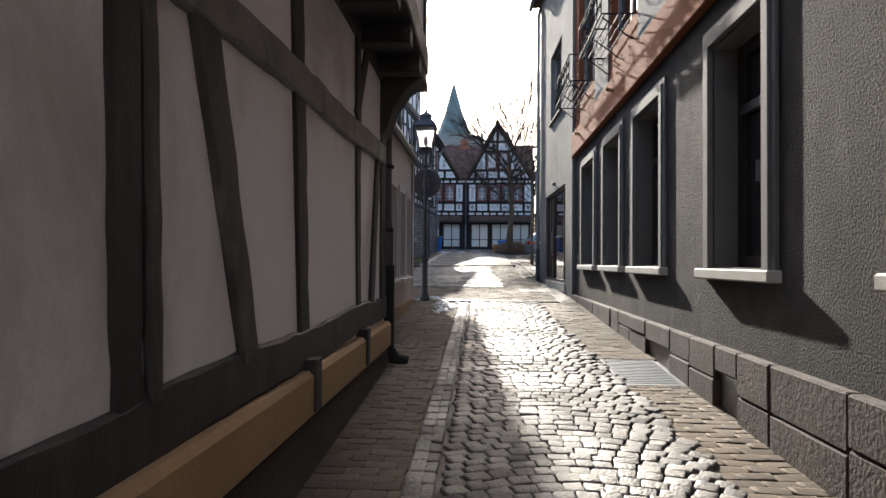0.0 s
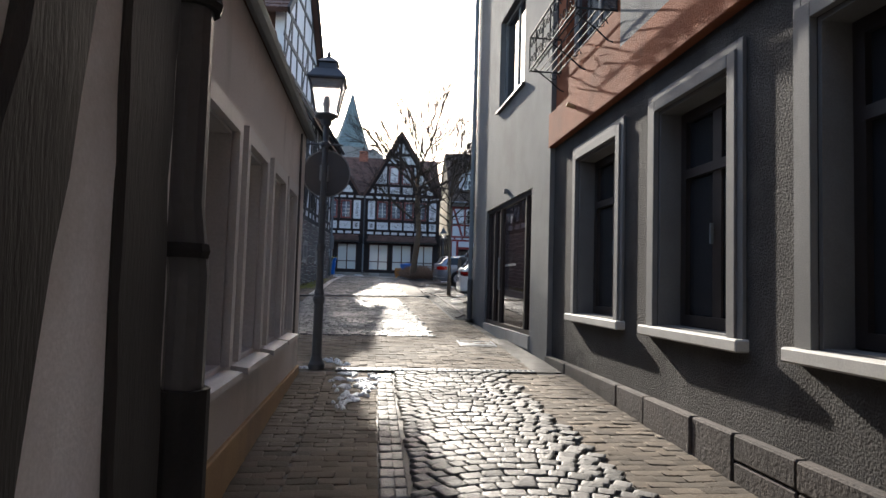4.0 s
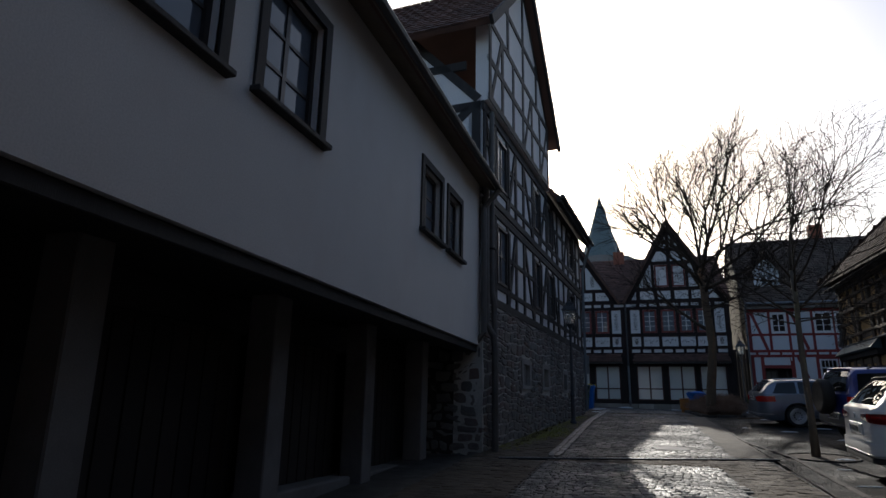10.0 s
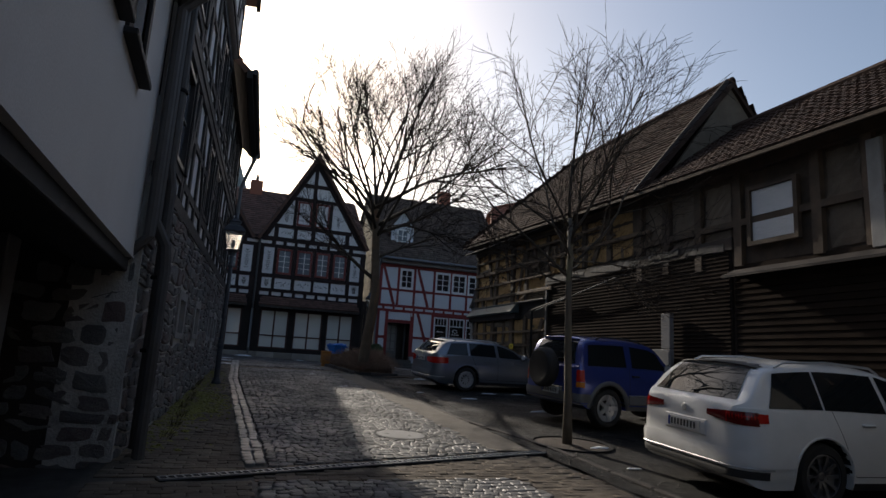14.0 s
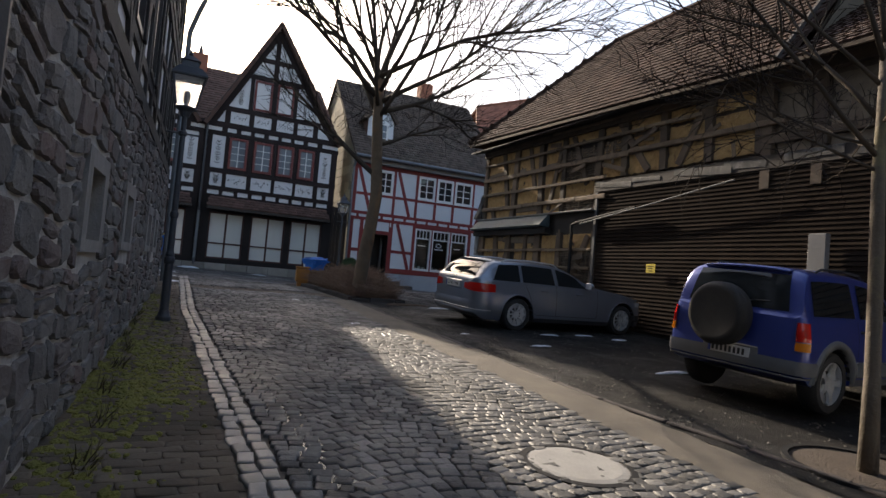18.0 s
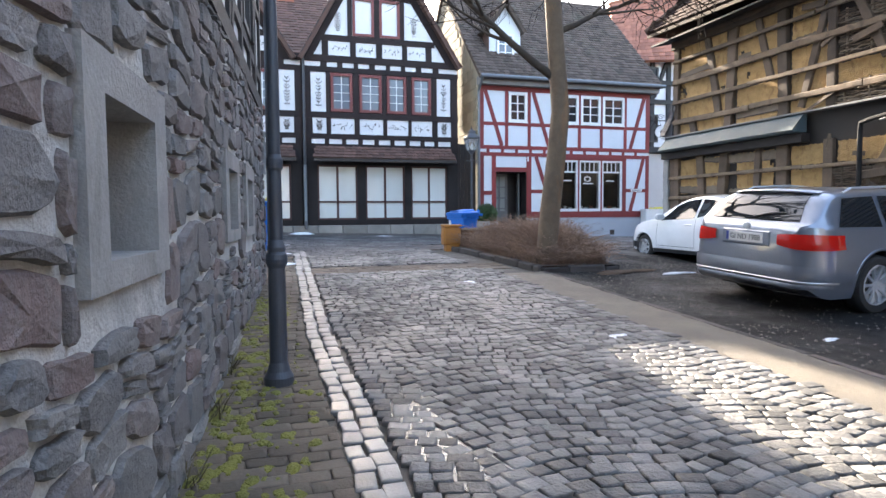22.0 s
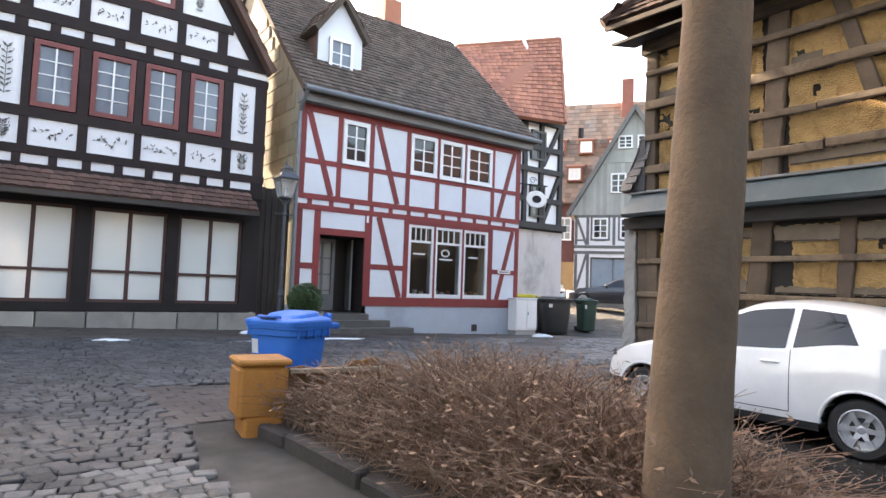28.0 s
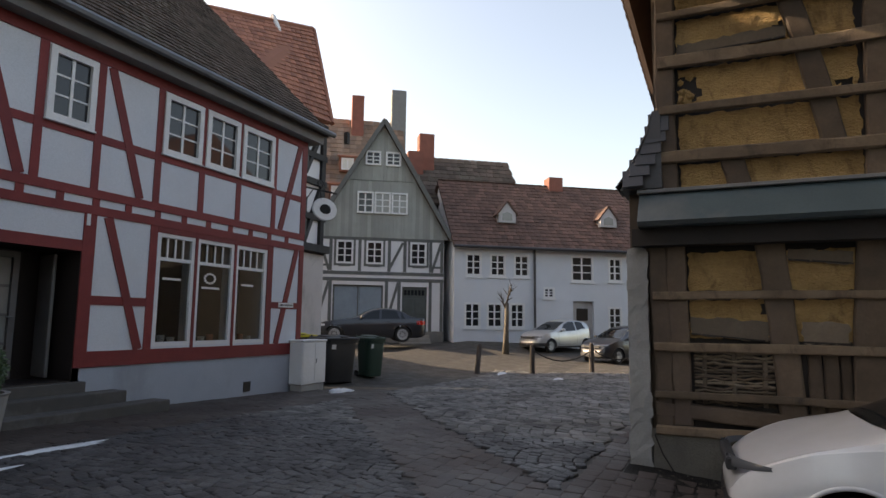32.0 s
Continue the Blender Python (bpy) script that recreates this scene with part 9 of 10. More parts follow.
def bush(name, pts, count, height, label, mat, seed, mound=0.3):
    r = random.Random(seed)
    P4 = [Vector((x, y, 0)) for x, y in pts]
    b = thing(name, pose(pts[0][0], pts[0][1], gz(*pts[0])), label, "bush")
    inv = b.matrix_basis.inverted()
    verts, faces = [], []
    for n_ in range(count):
        if n_ and n_ % (count // 6) == 0:
            from_lists("twig_clump", verts, faces, mat, b, kind="stuff")
            verts, faces = [], []
        u, v = r.random(), (r.random() + 6 * n_ // count) / 6
        g = P4[0].lerp(P4[1], u).lerp(P4[3].lerp(P4[2], u), v)
        edge = min(u, 1 - u, v, 1 - v) * 2
        h = height * (0.45 + 0.75 * min(1, edge * 2.2)) * r.uniform(0.55, 1.1)
        a = r.uniform(0, math.tau)
        out = r.uniform(0.1, 0.55)
        z0 = gz(g.x, g.y) + 0.08
        pts_ = []
        for i in range(5):
            f = i / 4
            pts_.append(Vector((g.x + math.cos(a) * out * f * f + r.gauss(0, 0.04), g.y + math.sin(a) * out * f * f + r.gauss(0, 0.025), z0 + h * (f * 1.35 - 0.38 * f * f * (1 + out)))))
        q = r.uniform(0.0018, 0.0045)
        k0 = len(verts)
        for i, p in enumerate(pts_):
            d = (pts_[min(i + 1, 4)] - pts_[max(i - 1, 0)]).normalized()
            s = d.orthogonal().normalized()
            w = d.cross(s)
            for k in range(3):
                an = k * math.tau / 3
                verts.append(inv @ (p + (s * math.cos(an) + w * math.sin(an)) * q * (1 - 0.5 * i / 4)))
        for i in range(4):
            for k in range(3):
                a0, b0 = k0 + i * 3 + k, k0 + i * 3 + (k + 1) % 3
                faces.append((a0, b0, b0 + 3, a0 + 3))
        # small dead leaves and side twigs
        for i in (2, 3, 4):
            if r.random() < 0.32:
                p = pts_[i]
                d = Vector((r.gauss(0, 1), r.gauss(0, 1), r.gauss(0, 0.7))).normalized()
                s = d.orthogonal().normalized() * 0.008
                k1 = len(verts)
                verts += [inv @ v_ for v_ in (p, p + d * 0.02 + s, p + d * 0.05, p + d * 0.02 - s)]
                faces.append((k1, k1 + 1, k1 + 2, k1 + 3))
    from_lists("twig_clump", verts, faces, mat, b, kind="stuff")
    return b


BUSH_TWIG = surf("dry_bush_twig", (0.30, 0.19, 0.125), (0.19, 0.11, 0.075), 3.0, 0.9, 0.0, 30, piece=0.4, island=True)
bush("dry_bush", [(2.75, 37.2), (3.85, 37.1), (4.25, 40.2), (2.40, 40.45)], 7000, 0.62, "low dense bush of dry brown twigs", BUSH_TWIG, 5)
lump("leaf_litter", 3.9, 36.75, 0.55, 0.12, 0.03, surf("leaf_litter", (0.10, 0.06, 0.035), (0.06, 0.04, 0.025), 20, 0.95, 1.0, 60, depth=0.02), "brown leaf litter beside the planting bed", "leaf litter", 900)
# orange board at the end of the bed
ORANGE = surf("orange_board", (0.48, 0.20, 0.035), (0.38, 0.14, 0.025), 4.0, 0.6, 0.4, 50, stain=(0.16, 0.07, 0.03))
OB = thing("grit_box", pose(2.3, 40.58, gz(2.3, 40.6), 0, 0, -8), "weathered orange grit box at the end of the bed", "grit box")
part("foot", box_bm((-0.14, -0.18, -0.02), (0.14, 0.18, 0.14), 0.02), ORANGE, OB)
part("box_body", box_bm((-0.19, -0.18, 0.12), (0.17, 0.20, 0.50), 0.03), ORANGE, OB)
part("lid", box_bm((-0.20, -0.20, 0.503), (0.19, 0.22, 0.55), 0.015), ORANGE, OB)
bm = bmesh.new()
rk = random.Random(61)
top = [(0.18 + 0.06 * i, 0.47 + rk.uniform(-0.015, 0.02) + (0.05 if 8 < i < 13 else 0.0)) for i in range(17)]
low = [(x, 0.02) for x, z_ in reversed(top)]
part("edge_board", prism_bm(top + low, -0.06, -0.02), surf("rusty_board", (0.22, 0.10, 0.04), (0.13, 0.06, 0.028), 5.0, 0.85, 0.8, 50, stain=(0.34, 0.15, 0.03)), OB, "ragged rust-brown edge board")
part("plank", box_bm((0.19, -0.115, 0.43), (0.98, -0.062, 0.468), 0.006), surf("pale_plank", (0.36, 0.28, 0.20), (0.25, 0.19, 0.13), 5.0, 0.85, 0.6, 50), OB, "pale loose plank")


BIN_BLUE = surf("bin_blue", (0.005, 0.17, 0.62), (0.004, 0.14, 0.52), 3.0, 0.5, 0.15, 80, spec=0.35)
BIN_BLACK = surf("bin_black", (0.022, 0.023, 0.025), (0.032, 0.033, 0.035), 3.0, 0.5, 0.15, 80)
BIN_GREEN = surf("bin_green", (0.020, 0.055, 0.040), (0.016, 0.045, 0.033), 3.0, 0.5, 0.15, 80)
BIN_YELLOW = surf("bin_yellow", (0.62, 0.50, 0.03), (0.55, 0.43, 0.025), 3.0, 0.5, 0.15, 80)


def wheelie_bin(m, body_mat, lid_mat, label, w=0.58, d=0.70, h=0.92):
    """A two-wheeled bin: tapered ribbed body, deep rim, overhanging lid with a raised panel; its front looks to -y."""
    b = thing("wheelie_bin", m, label, "bin", "rubbish bins")

    def ring(bm, kw, kd, z, dy=0.0, n=32, p=5.0, tip=0.0):
        vs = []
        for i in range(n):
            a = (i + 0.5) * math.tau / n
            c, s = math.cos(a), math.sin(a)
            x, y = math.copysign(abs(c) ** (2 / p), c), math.copysign(abs(s) ** (2 / p), s)
            vs.append(bm.verts.new((x * kw * w / 2, y * kd * d / 2 + dy, z + tip * y)))
        return vs

    def skin(bm, rows, top=True, bottom=True):
        for a, c in zip(rows, rows[1:]):
            for k in range(len(a)):
                bm.faces.new((a[k], a[(k + 1) % len(a)], c[(k + 1) % len(a)], c[k]))
        if bottom:
            bm.faces.new(rows[0][::-1])
        if top:
            bm.faces.new(rows[-1])

    bm = bmesh.new()
    skin(bm, [ring(bm, 0.78, 0.72, 0.05), ring(bm, 0.80, 0.75, 0.08), ring(bm, 0.93, 0.92, h - 0.17), ring(bm, 0.93, 0.92, h - 0.02)], top=False)
    body = part("bin_body", bm, body_mat, b, smooth=True)
    bm = bmesh.new()
    skin(bm, [ring(bm, 0.94, 0.93, h - 0.135), ring(bm, 1.0, 0.99, h - 0.125), ring(bm, 1.01, 1.0, h - 0.075), ring(bm, 1.06, 1.05, h - 0.07), ring(bm, 1.07, 1.06, h - 0.045), ring(bm, 1.0, 0.99, h - 0.03)], bottom=False)
    part("rim", bm, body_mat, b, "thick stepped rim")
    for k in range(5):
        for sx in (-1, 1):
            part("rim_rib", box_bm((-0.006, -0.012, h - 0.145), (0.006, 0.012, h - 0.07), 0.002), body_mat, body, m=pose(sx * w * 0.505, d * (-0.36 + 0.18 * k), 0, 0, 0, 90))
    bm = bmesh.new()
    skin(bm, [ring(bm, 1.05, 1.04, h - 0.05), ring(bm, 1.09, 1.08, h - 0.045), ring(bm, 1.10, 1.09, h - 0.008, tip=0.004), ring(bm, 1.07, 1.06, h + 0.008, tip=0.006), ring(bm, 0.93, 0.92, h + 0.022, tip=0.010), ring(bm, 0.72, 0.66, h + 0.026, 0.04, tip=0.012),
              ring(bm, 0.66, 0.58, h + 0.056, 0.05, tip=0.014), ring(bm, 0.60, 0.52, h + 0.064, 0.05, tip=0.014), ring(bm, 0.2, 0.15, h + 0.068, 0.05)])
    lid = part("lid", bm, lid_mat, b, "overhanging lid with a raised middle", smooth=False)
    g = [(-0.10, -d * 0.42, h + 0.022), (-0.10, -d * 0.535, h + 0.016), (0.10, -d * 0.535, h + 0.016), (0.10, -d * 0.42, h + 0.022)]
    part("lid_grip", tube_bm([g[0], (-0.10, -d * 0.43, h + 0.034), (-0.10, -d * 0.52, h + 0.032), (0.10, -d * 0.52, h + 0.032), (0.10, -d * 0.43, h + 0.034), g[3]], 0.011, 8), lid_mat, lid)
    # no recess is cut here; black plate puts the grip's shade into colour
    part("grip_recess", box_bm((-0.085, -d * 0.515, h + 0.012), (0.085, -d * 0.44, h + 0.021), 0.003), BIN_BLACK, lid, "black plate for the shade under the grip")
    for sx in (-1, 1):
        part("hinge", prism_bm([(-0.035, 0.0), (0.035, 0.0), (0.028, 0.035), (0.010, 0.052), (-0.012, 0.052), (-0.03, 0.03)], -0.028, 0.028, 0.005), lid_mat, lid, m=pose(sx * w * 0.40, d * 0.47, h + 0.012))
        part("corner_lug", box_bm((-0.05, -0.03, h - 0.075), (0.05, 0.03, h - 0.022), 0.012), body_mat, body, m=pose(sx * w * 0.50, d * 0.50, 0, 0, 0, 45 * sx))
        part("wheel", lathe_bm([(0.03, -0.025), (0.09, -0.025), (0.1, -0.015), (0.1, 0.015), (0.09, 0.025), (0.03, 0.025)], 18), TYRE, b, m=pose(sx * w * 0.41, d * 0.40, 0.1, 0, 90, 0))
    part("handle", tube_bm([(-w * 0.4, d * 0.5, h - 0.06), (-w * 0.4, d * 0.5 + 0.08, h - 0.035), (w * 0.4, d * 0.5 + 0.08, h - 0.035), (w * 0.4, d * 0.5, h - 0.06)], 0.014, 8), body_mat, b)
    part("axle", tube_bm([(-w * 0.42, d * 0.40, 0.1), (w * 0.42, d * 0.40, 0.1)], 0.012, 6), IRON, b)
    part("sticker", box_bm((-w * 0.33, -0.003, -0.06), (-w * 0.21, 0.003, 0.06), 0.001), PLATE, b, "small white sticker", m=pose(0, -d * 0.452, h - 0.225, 5.5, 0, 0))
    return b


wheelie_bin(pose(2.76, 41.2, gz(2.78, 41.2) + 0.02, 0, 0, -64), BIN_BLUE, BIN_BLUE, "bright blue wheelie bin beside the planting bed", 0.56, 0.54, 0.77)
wheelie_bin(pose(-1.66, 41.0, gz(-1.6, 41) + 0.015, 0, 0, 90), BIN_BLUE, BIN_BLUE, "blue wheelie bin against the stone house", 0.58, 0.7, 1.0)
wheelie_bin(pose(-1.68, 41.75, gz(-1.6, 41.7) + 0.015, 0, 0, 92), BIN_BLUE, BIN_YELLOW, "blue wheelie bin with a yellow lid beside the wall", 0.58, 0.7, 1.05)
wheelie_bin(pose(-1.80, 40.25, gz(-1.6, 40.2) + 0.015, 0, 0, 88), BIN_GREEN, BIN_GREEN, "dark green wheelie bin against the stone house", 0.58, 0.7, 1.0)


def lantern(c, z0, s=1.0, mat=None):
    """A four-sided glazed lantern with a domed cap."""
    mat = mat or IRON
    part("lantern_base", lathe_bm([(0.05 * s, z0 - 0.12 * s), (0.07 * s, z0 - 0.06 * s), (0.12 * s, z0 - 0.02 * s), (0.12 * s, z0)], 12), mat, c)
    a, b, h = 0.115 * s, 0.185 * s, 0.36 * s
    for k in range(4):
        q = Matrix.Rotation(k * math.pi / 2, 4, "Z")
        bm = bmesh.new()
        quad(bm, *[q @ Vector(p) for p in ((-a, -a, z0 + 0.01), (a, -a, z0 + 0.01), (b, -b, z0 + h), (-b, -b, z0 + h))])
        part("lantern_pane", bm, LAMP_GLASS, c)
        part("lantern_bar", tube_bm([q @ Vector((-a, -a, z0)), q @ Vector((-b, -b, z0 + h))], 0.012 * s, 5), mat, c)
        part("lantern_rim", tube_bm([q @ Vector((-b, -b, z0 + h)), q @ Vector((b, -b, z0 + h))], 0.014 * s, 5), mat, c)
    bm = bmesh.new()
    rows = [[bm.verts.new((x * w, y * w, z)) for x, y in ((-1, -1), (1, -1), (1, 1), (-1, 1))] for w, z in ((b * 1.12, z0 + h), (b * 1.12, z0 + h + 0.02 * s), (b * 0.72, z0 + h + 0.12 * s), (b * 0.55, z0 + h + 0.13 * s), (b * 0.5, z0 + h + 0.2 * s), (b * 0.62, z0 + h + 0.21 * s), (b * 0.2, z0 + h + 0.28 * s))]
    for p, q in zip(rows, rows[1:]):
        for k in range(4):
            bm.faces.new((p[k], p[(k + 1) % 4], q[(k + 1) % 4], q[k]))
    bm.faces.new(rows[-1])
    bm.faces.new(rows[0][::-1])
    part("lantern_cap", bm, mat, c)
    part("finial", lathe_bm([(0.012 * s, z0 + h + 0.27 * s), (0.028 * s, z0 + h + 0.31 * s), (0.01 * s, z0 + h + 0.35 * s), (0.004 * s, z0 + h + 0.42 * s)], 8), mat, c)
    part("bulb", lathe_bm([(0.03 * s, z0 + 0.03 * s), (0.045 * s, z0 + 0.12 * s), (0.03 * s, z0 + 0.2 * s)], 8), PLATE, c)


LAMP_GLASS = glassy("lantern_glass", (0.78, 0.80, 0.80), 0.25, 0.75)
IRON_BLUE = surf("lamp_post_paint", (0.050, 0.058, 0.072), (0.040, 0.046, 0.058), 6.0, 0.45, 0.2, 80)


def street_lamp(x, y, zl, s, label):
    z = gz(x, y)
    c = thing("street_lamp", pose(x, y, z), label, "street lamp", "old street lamps")
    top = zl - z - 0.1
    part("post", lathe_bm([(0.10, 0.0), (0.10, 0.06), (0.078, 0.10), (0.060, 0.16), (0.057, 0.80), (0.070, 0.83), (0.074, 0.86), (0.070, 0.89), (0.058, 0.91), (0.062, 0.94), (0.046, 0.99), (0.043, 1.45), (0.054, 1.47), (0.056, 1.50), (0.054, 1.53), (0.041, 1.56), (0.034, top)], 28), IRON_BLUE, c, smooth=False)
    part("collar", lathe_bm([(0.038, top - 0.32), (0.06, top - 0.30), (0.06, top - 0.26), (0.038, top - 0.24)], 12), IRON_BLUE, c)
    part("ladder_bar", tube_bm([(-0.22, 0, top - 0.28), (0.22, 0, top - 0.28)], 0.014, 6), IRON_BLUE, c)
    lantern(c, zl - z, s, IRON_BLUE)
    return c


l1 = street_lamp(0.205, 12.74, 3.66, 1.15, "old-fashioned dark lamp post with a glazed lantern and sign")
rs_ = part("round_sign", lathe_bm([(0.30, -0.004), (0.30, 0.004)], 32), PIPE_DARK, l1, "grey back of a round traffic sign", m=pose(0.02, 0.07, 2.45, 90, 0, 0))
part("sign_rim", lathe_bm([(0.305, -0.008), (0.305, 0.008), (0.29, 0.008), (0.29, -0.008)], 32), SURROUND, rs_)
part("sign_clamp", box_bm((-0.06, 0.0, 2.35), (0.06, 0.06, 2.55), 0.01), ZINC, l1)
street_lamp(-1.45, 32.7, 4.56, 1.15, "old-fashioned blue-grey lamp post with a glazed lantern")
street_lamp(5.85, 49.3, 4.95, 1.15, "old-fashioned dark lamp post between the two houses")
# sign post by the bins
SP = thing("sign_post", pose(-1.90, 39.75, gz(-1.9, 39.75)), "grey metal post with the back of a sign panel", "sign")
part("post", tube_bm([(0, 0, 0), (0, 0, 2.35)], 0.03, 10), ZINC, SP)
part("sign_panel", box_bm((-0.26, -0.04, 1.5), (0.50, -0.032, 2.25), 0.003), ZINC, SP)
# pot with clipped box shrub at the porch steps
SH = thing("potted_shrub", pose(6.22, 48.78, gz(6.22, 48.78)), "clipped round evergreen shrub in a pale stone tub", "potted plant")
part("tub", lathe_bm([(0.34, 0), (0.36, 0.02), (0.42, 0.50), (0.44, 0.53), (0.38, 0.53), (0.37, 0.46)], 20), CONCRETE, SH)
rv = random.Random(3)
LEAF_GREEN = surf("evergreen_leaf", (0.035, 0.075, 0.022), (0.055, 0.10, 0.03), 12.0, 0.6, 0.0, 60, piece=0.4, island=True)
vv, ff = [], []
for k in range(4200):
    d = Vector((rv.gauss(0, 1), rv.gauss(0, 1), rv.gauss(0, 1))).normalized()
    p = Vector((0, 0, 0.78)) + d * rv.uniform(0.24, 0.37)
    t_ = (d + Vector((rv.gauss(0, 0.6), rv.gauss(0, 0.6), rv.gauss(0, 0.6)))).normalized()
    s = t_.orthogonal().normalized() * 0.016
    k0 = len(vv)
    vv += [p, p + t_ * 0.025 + s, p + t_ * 0.055, p + t_ * 0.025 - s]
    ff.append((k0, k0 + 1, k0 + 2, k0 + 3))
from_lists("leaves", vv, ff, LEAF_GREEN, SH, kind="stuff")
bm = bmesh.new()
bmesh.ops.create_icosphere(bm, subdivisions=2, radius=0.27)
for v in bm.verts:
    v.co *= rv.uniform(0.9, 1.08)
part("inner_foliage", bm, LEAF_GREEN, SH, "dense shaded inner foliage", m=pose(0, 0, 0.78))
part("stem", tube_bm([(0, 0, 0.4), (0.02, 0, 0.8)], 0.03, 6), TWIG, SH)
part("soil", lathe_bm([(0.37, 0.44), (0.36, 0.48)], 16), EARTH, SH)
# cabinet and bins beside the white house
EC = thing("electric_cabinet", pose(13.85, 49.85, gz(13.85, 49.8)), "white-grey electric distribution cabinet on a concrete foot", "cabinet")
part("foot", box_bm((-0.42, -0.16, -0.1), (0.42, 0.16, 0.16), 0.01), CONCRETE, EC)
part("cabinet_body", box_bm((-0.45, -0.18, 0.165), (0.45, 0.18, 1.1), 0.015), WHITE_PAINT, EC)
part("cabinet_lid", box_bm((-0.47, -0.20, 1.105), (0.47, 0.20, 1.15), 0.012), WHITE_PAINT, EC)
for sx in (-1, 1):
    part("cabinet_door", box_bm((0.01 if sx > 0 else -0.42, -0.19, 0.22), (0.42 if sx > 0 else -0.01, -0.181, 1.06), 0.003), WHITE_PAINT, EC)
part("cabinet_lock", box_bm((0.04, -0.20, 0.62), (0.07, -0.191, 0.72)), ZINC, EC)
wheelie_bin(pose(16.0, 50.6, gz(16, 50.6), 0, 0, -20), BIN_BLACK, BIN_BLACK, "large black wheelie bin beside the white house", 1.1, 0.9, 1.2)
wheelie_bin(pose(15.9, 51.9, gz(16, 51.8), 0, 0, -20), BIN_BLACK, BIN_YELLOW, "black wheelie bin with a yellow lid by the house", 1.1, 0.9, 1.25)
wheelie_bin(pose(17.2, 50.2, gz(17.2, 50.2), 0, 0, -25), BIN_GREEN, BIN_GREEN, "dark green wheelie bin beside the black one", 0.6, 0.75, 1.1)

# ---- houses beyond the square ----
def along(p, q):
    """Frame of a wall from p to q (x, y) with its face on the right-hand side when walking from p to q."""
    return pose(p[0], p[1], 0, 0, 0, math.degrees(math.atan2(q[1] - p[1], q[0] - p[0])))


def dist(p, q):
    return math.hypot(q[0] - p[0], q[1] - p[1])


# gabled house with boarded gable
GL, GR = (25.6, 58.3), (29.1, 53.3)
wc = dist(GL, GR)
CH = thing("gabled_house", along(GL, GR), "half-timbered house with a grey-green boarded gable", "house")
BOARD_Z, APEX_Z, EAVE_Z, BASE_Z = 7.25, 12.9, 7.4, 1.2
TIM_C = surf("timber_slate_grey", (0.15, 0.155, 0.150), (0.105, 0.108, 0.105), 3.0, 0.8, 0.3, 40)
c_win = [(0.95, 5.93, 1.75, 7.05), (2.35, 5.93, 3.15, 7.05), (4.45, 5.93, 5.25, 7.05)]
c_shop, c_door = (0.85, 2.85, 3.2, 4.95), (4.1, 2.75, 5.3, 4.9)
part("wall", wall_bm(0, wc, BASE_Z, BOARD_Z, 0.3, c_win + [c_shop, c_door]), PANEL_A, CH)
part("body", box_bm((0.05, 0.5, BASE_Z), (wc - 0.05, 11.0, BOARD_Z)), PANEL_A, CH)
part("plinth", box_bm((-0.02, -0.05, BASE_Z), (wc + 0.02, 0.05, 2.8)), STONE_GREY, CH)
for z in (5.2, 5.5, 7.15):
    beam(CH, (0, z), (wc, z), 0.16, TIM_C, 0.03, 0.05)
for u in (0.1, 0.7, 2.05, 3.45, 4.2, 5.45, 6.0):
    beam(CH, (u, 5.6), (u, 7.1), 0.15, TIM_C, 0.02, 0.05)
for u in (0.1, 0.72, 3.35, 3.95, 5.45, 6.0):
    beam(CH, (u, 2.8), (u, 5.12), 0.15, TIM_C, 0.02, 0.05)
for p, q in (((0.65, 5.6), (0.15, 7.0)), ((3.4, 5.6), (4.1, 7.0)), ((0.15, 3.3), (0.65, 5.1)), ((3.4, 3.3), (3.9, 5.1)), ((5.5, 5.6), (5.95, 7.0))):
    beam(CH, p, q, 0.13, TIM_C, 0.024, 0.05)
for u in (0.4, 1.35, 2.75, 4.85, 5.7):
    beam(CH, (u - 0.28, 6.0 - 0.15), (u + 0.28, 6.0 - 0.15), 0.1, TIM_C, 0.012, 0.05)
for h in c_win:
    w = window(CH, *h, WHITE_PAINT, 2, 3, 0.09, 0.02, GLASS, 0.045, 0.05)
    part("window_casing", wall_bm(h[0] - 0.1, h[2] + 0.1, h[1] - 0.1, h[3] + 0.1, 0.04, [h]), TIM_C, CH, m=pose(0, -0.035, 0))
SHOP_BLUE = surf("blue_grey_blind", (0.33, 0.40, 0.46), (0.26, 0.32, 0.37), 3.0, 0.7, 0.2, 40)
cs = window(CH, *c_shop, TIM_C, 2, 1, 0.08, 0.1, SHOP_BLUE, 0.1)
bm = bmesh.new()
for k in range(22):
    u = c_shop[0] + 0.12 + 2.1 * k / 21
    box(bm, (u - 0.02, 0.105, 2.95), (u + 0.02, 0.128, 4.85))
part("blind_fold", bm, SHOP_BLUE, cs, "folded blue-grey blind")
DOOR_GREEN = surf("door_green_grey", (0.085, 0.10, 0.095), (0.06, 0.072, 0.068), 3.0, 0.6, 0.2, 60)
d_ = part("door_1", box_bm((c_door[0], 0.1, c_door[1]), (c_door[2], 0.18, c_door[3])), DOOR_GREEN, CH, "dark grey-green wooden door with small panes above")
for z0, z1 in ((2.9, 3.5), (3.6, 4.35)):
    for u0, u1 in ((0.12, 0.55), (0.65, 1.08)):
        part("door_panel", box_bm((c_door[0] + u0, 0.08, z0), (c_door[0] + u1, 0.102, z1), 0.01), DOOR_GREEN, d_)
for k in range(6):
    part("door_pane", box_bm((c_door[0] + 0.1 + 0.17 * k, 0.085, 4.5), (c_door[0] + 0.23 + 0.17 * k, 0.102, 4.75)), GLASS, d_)
bm = bmesh.new()
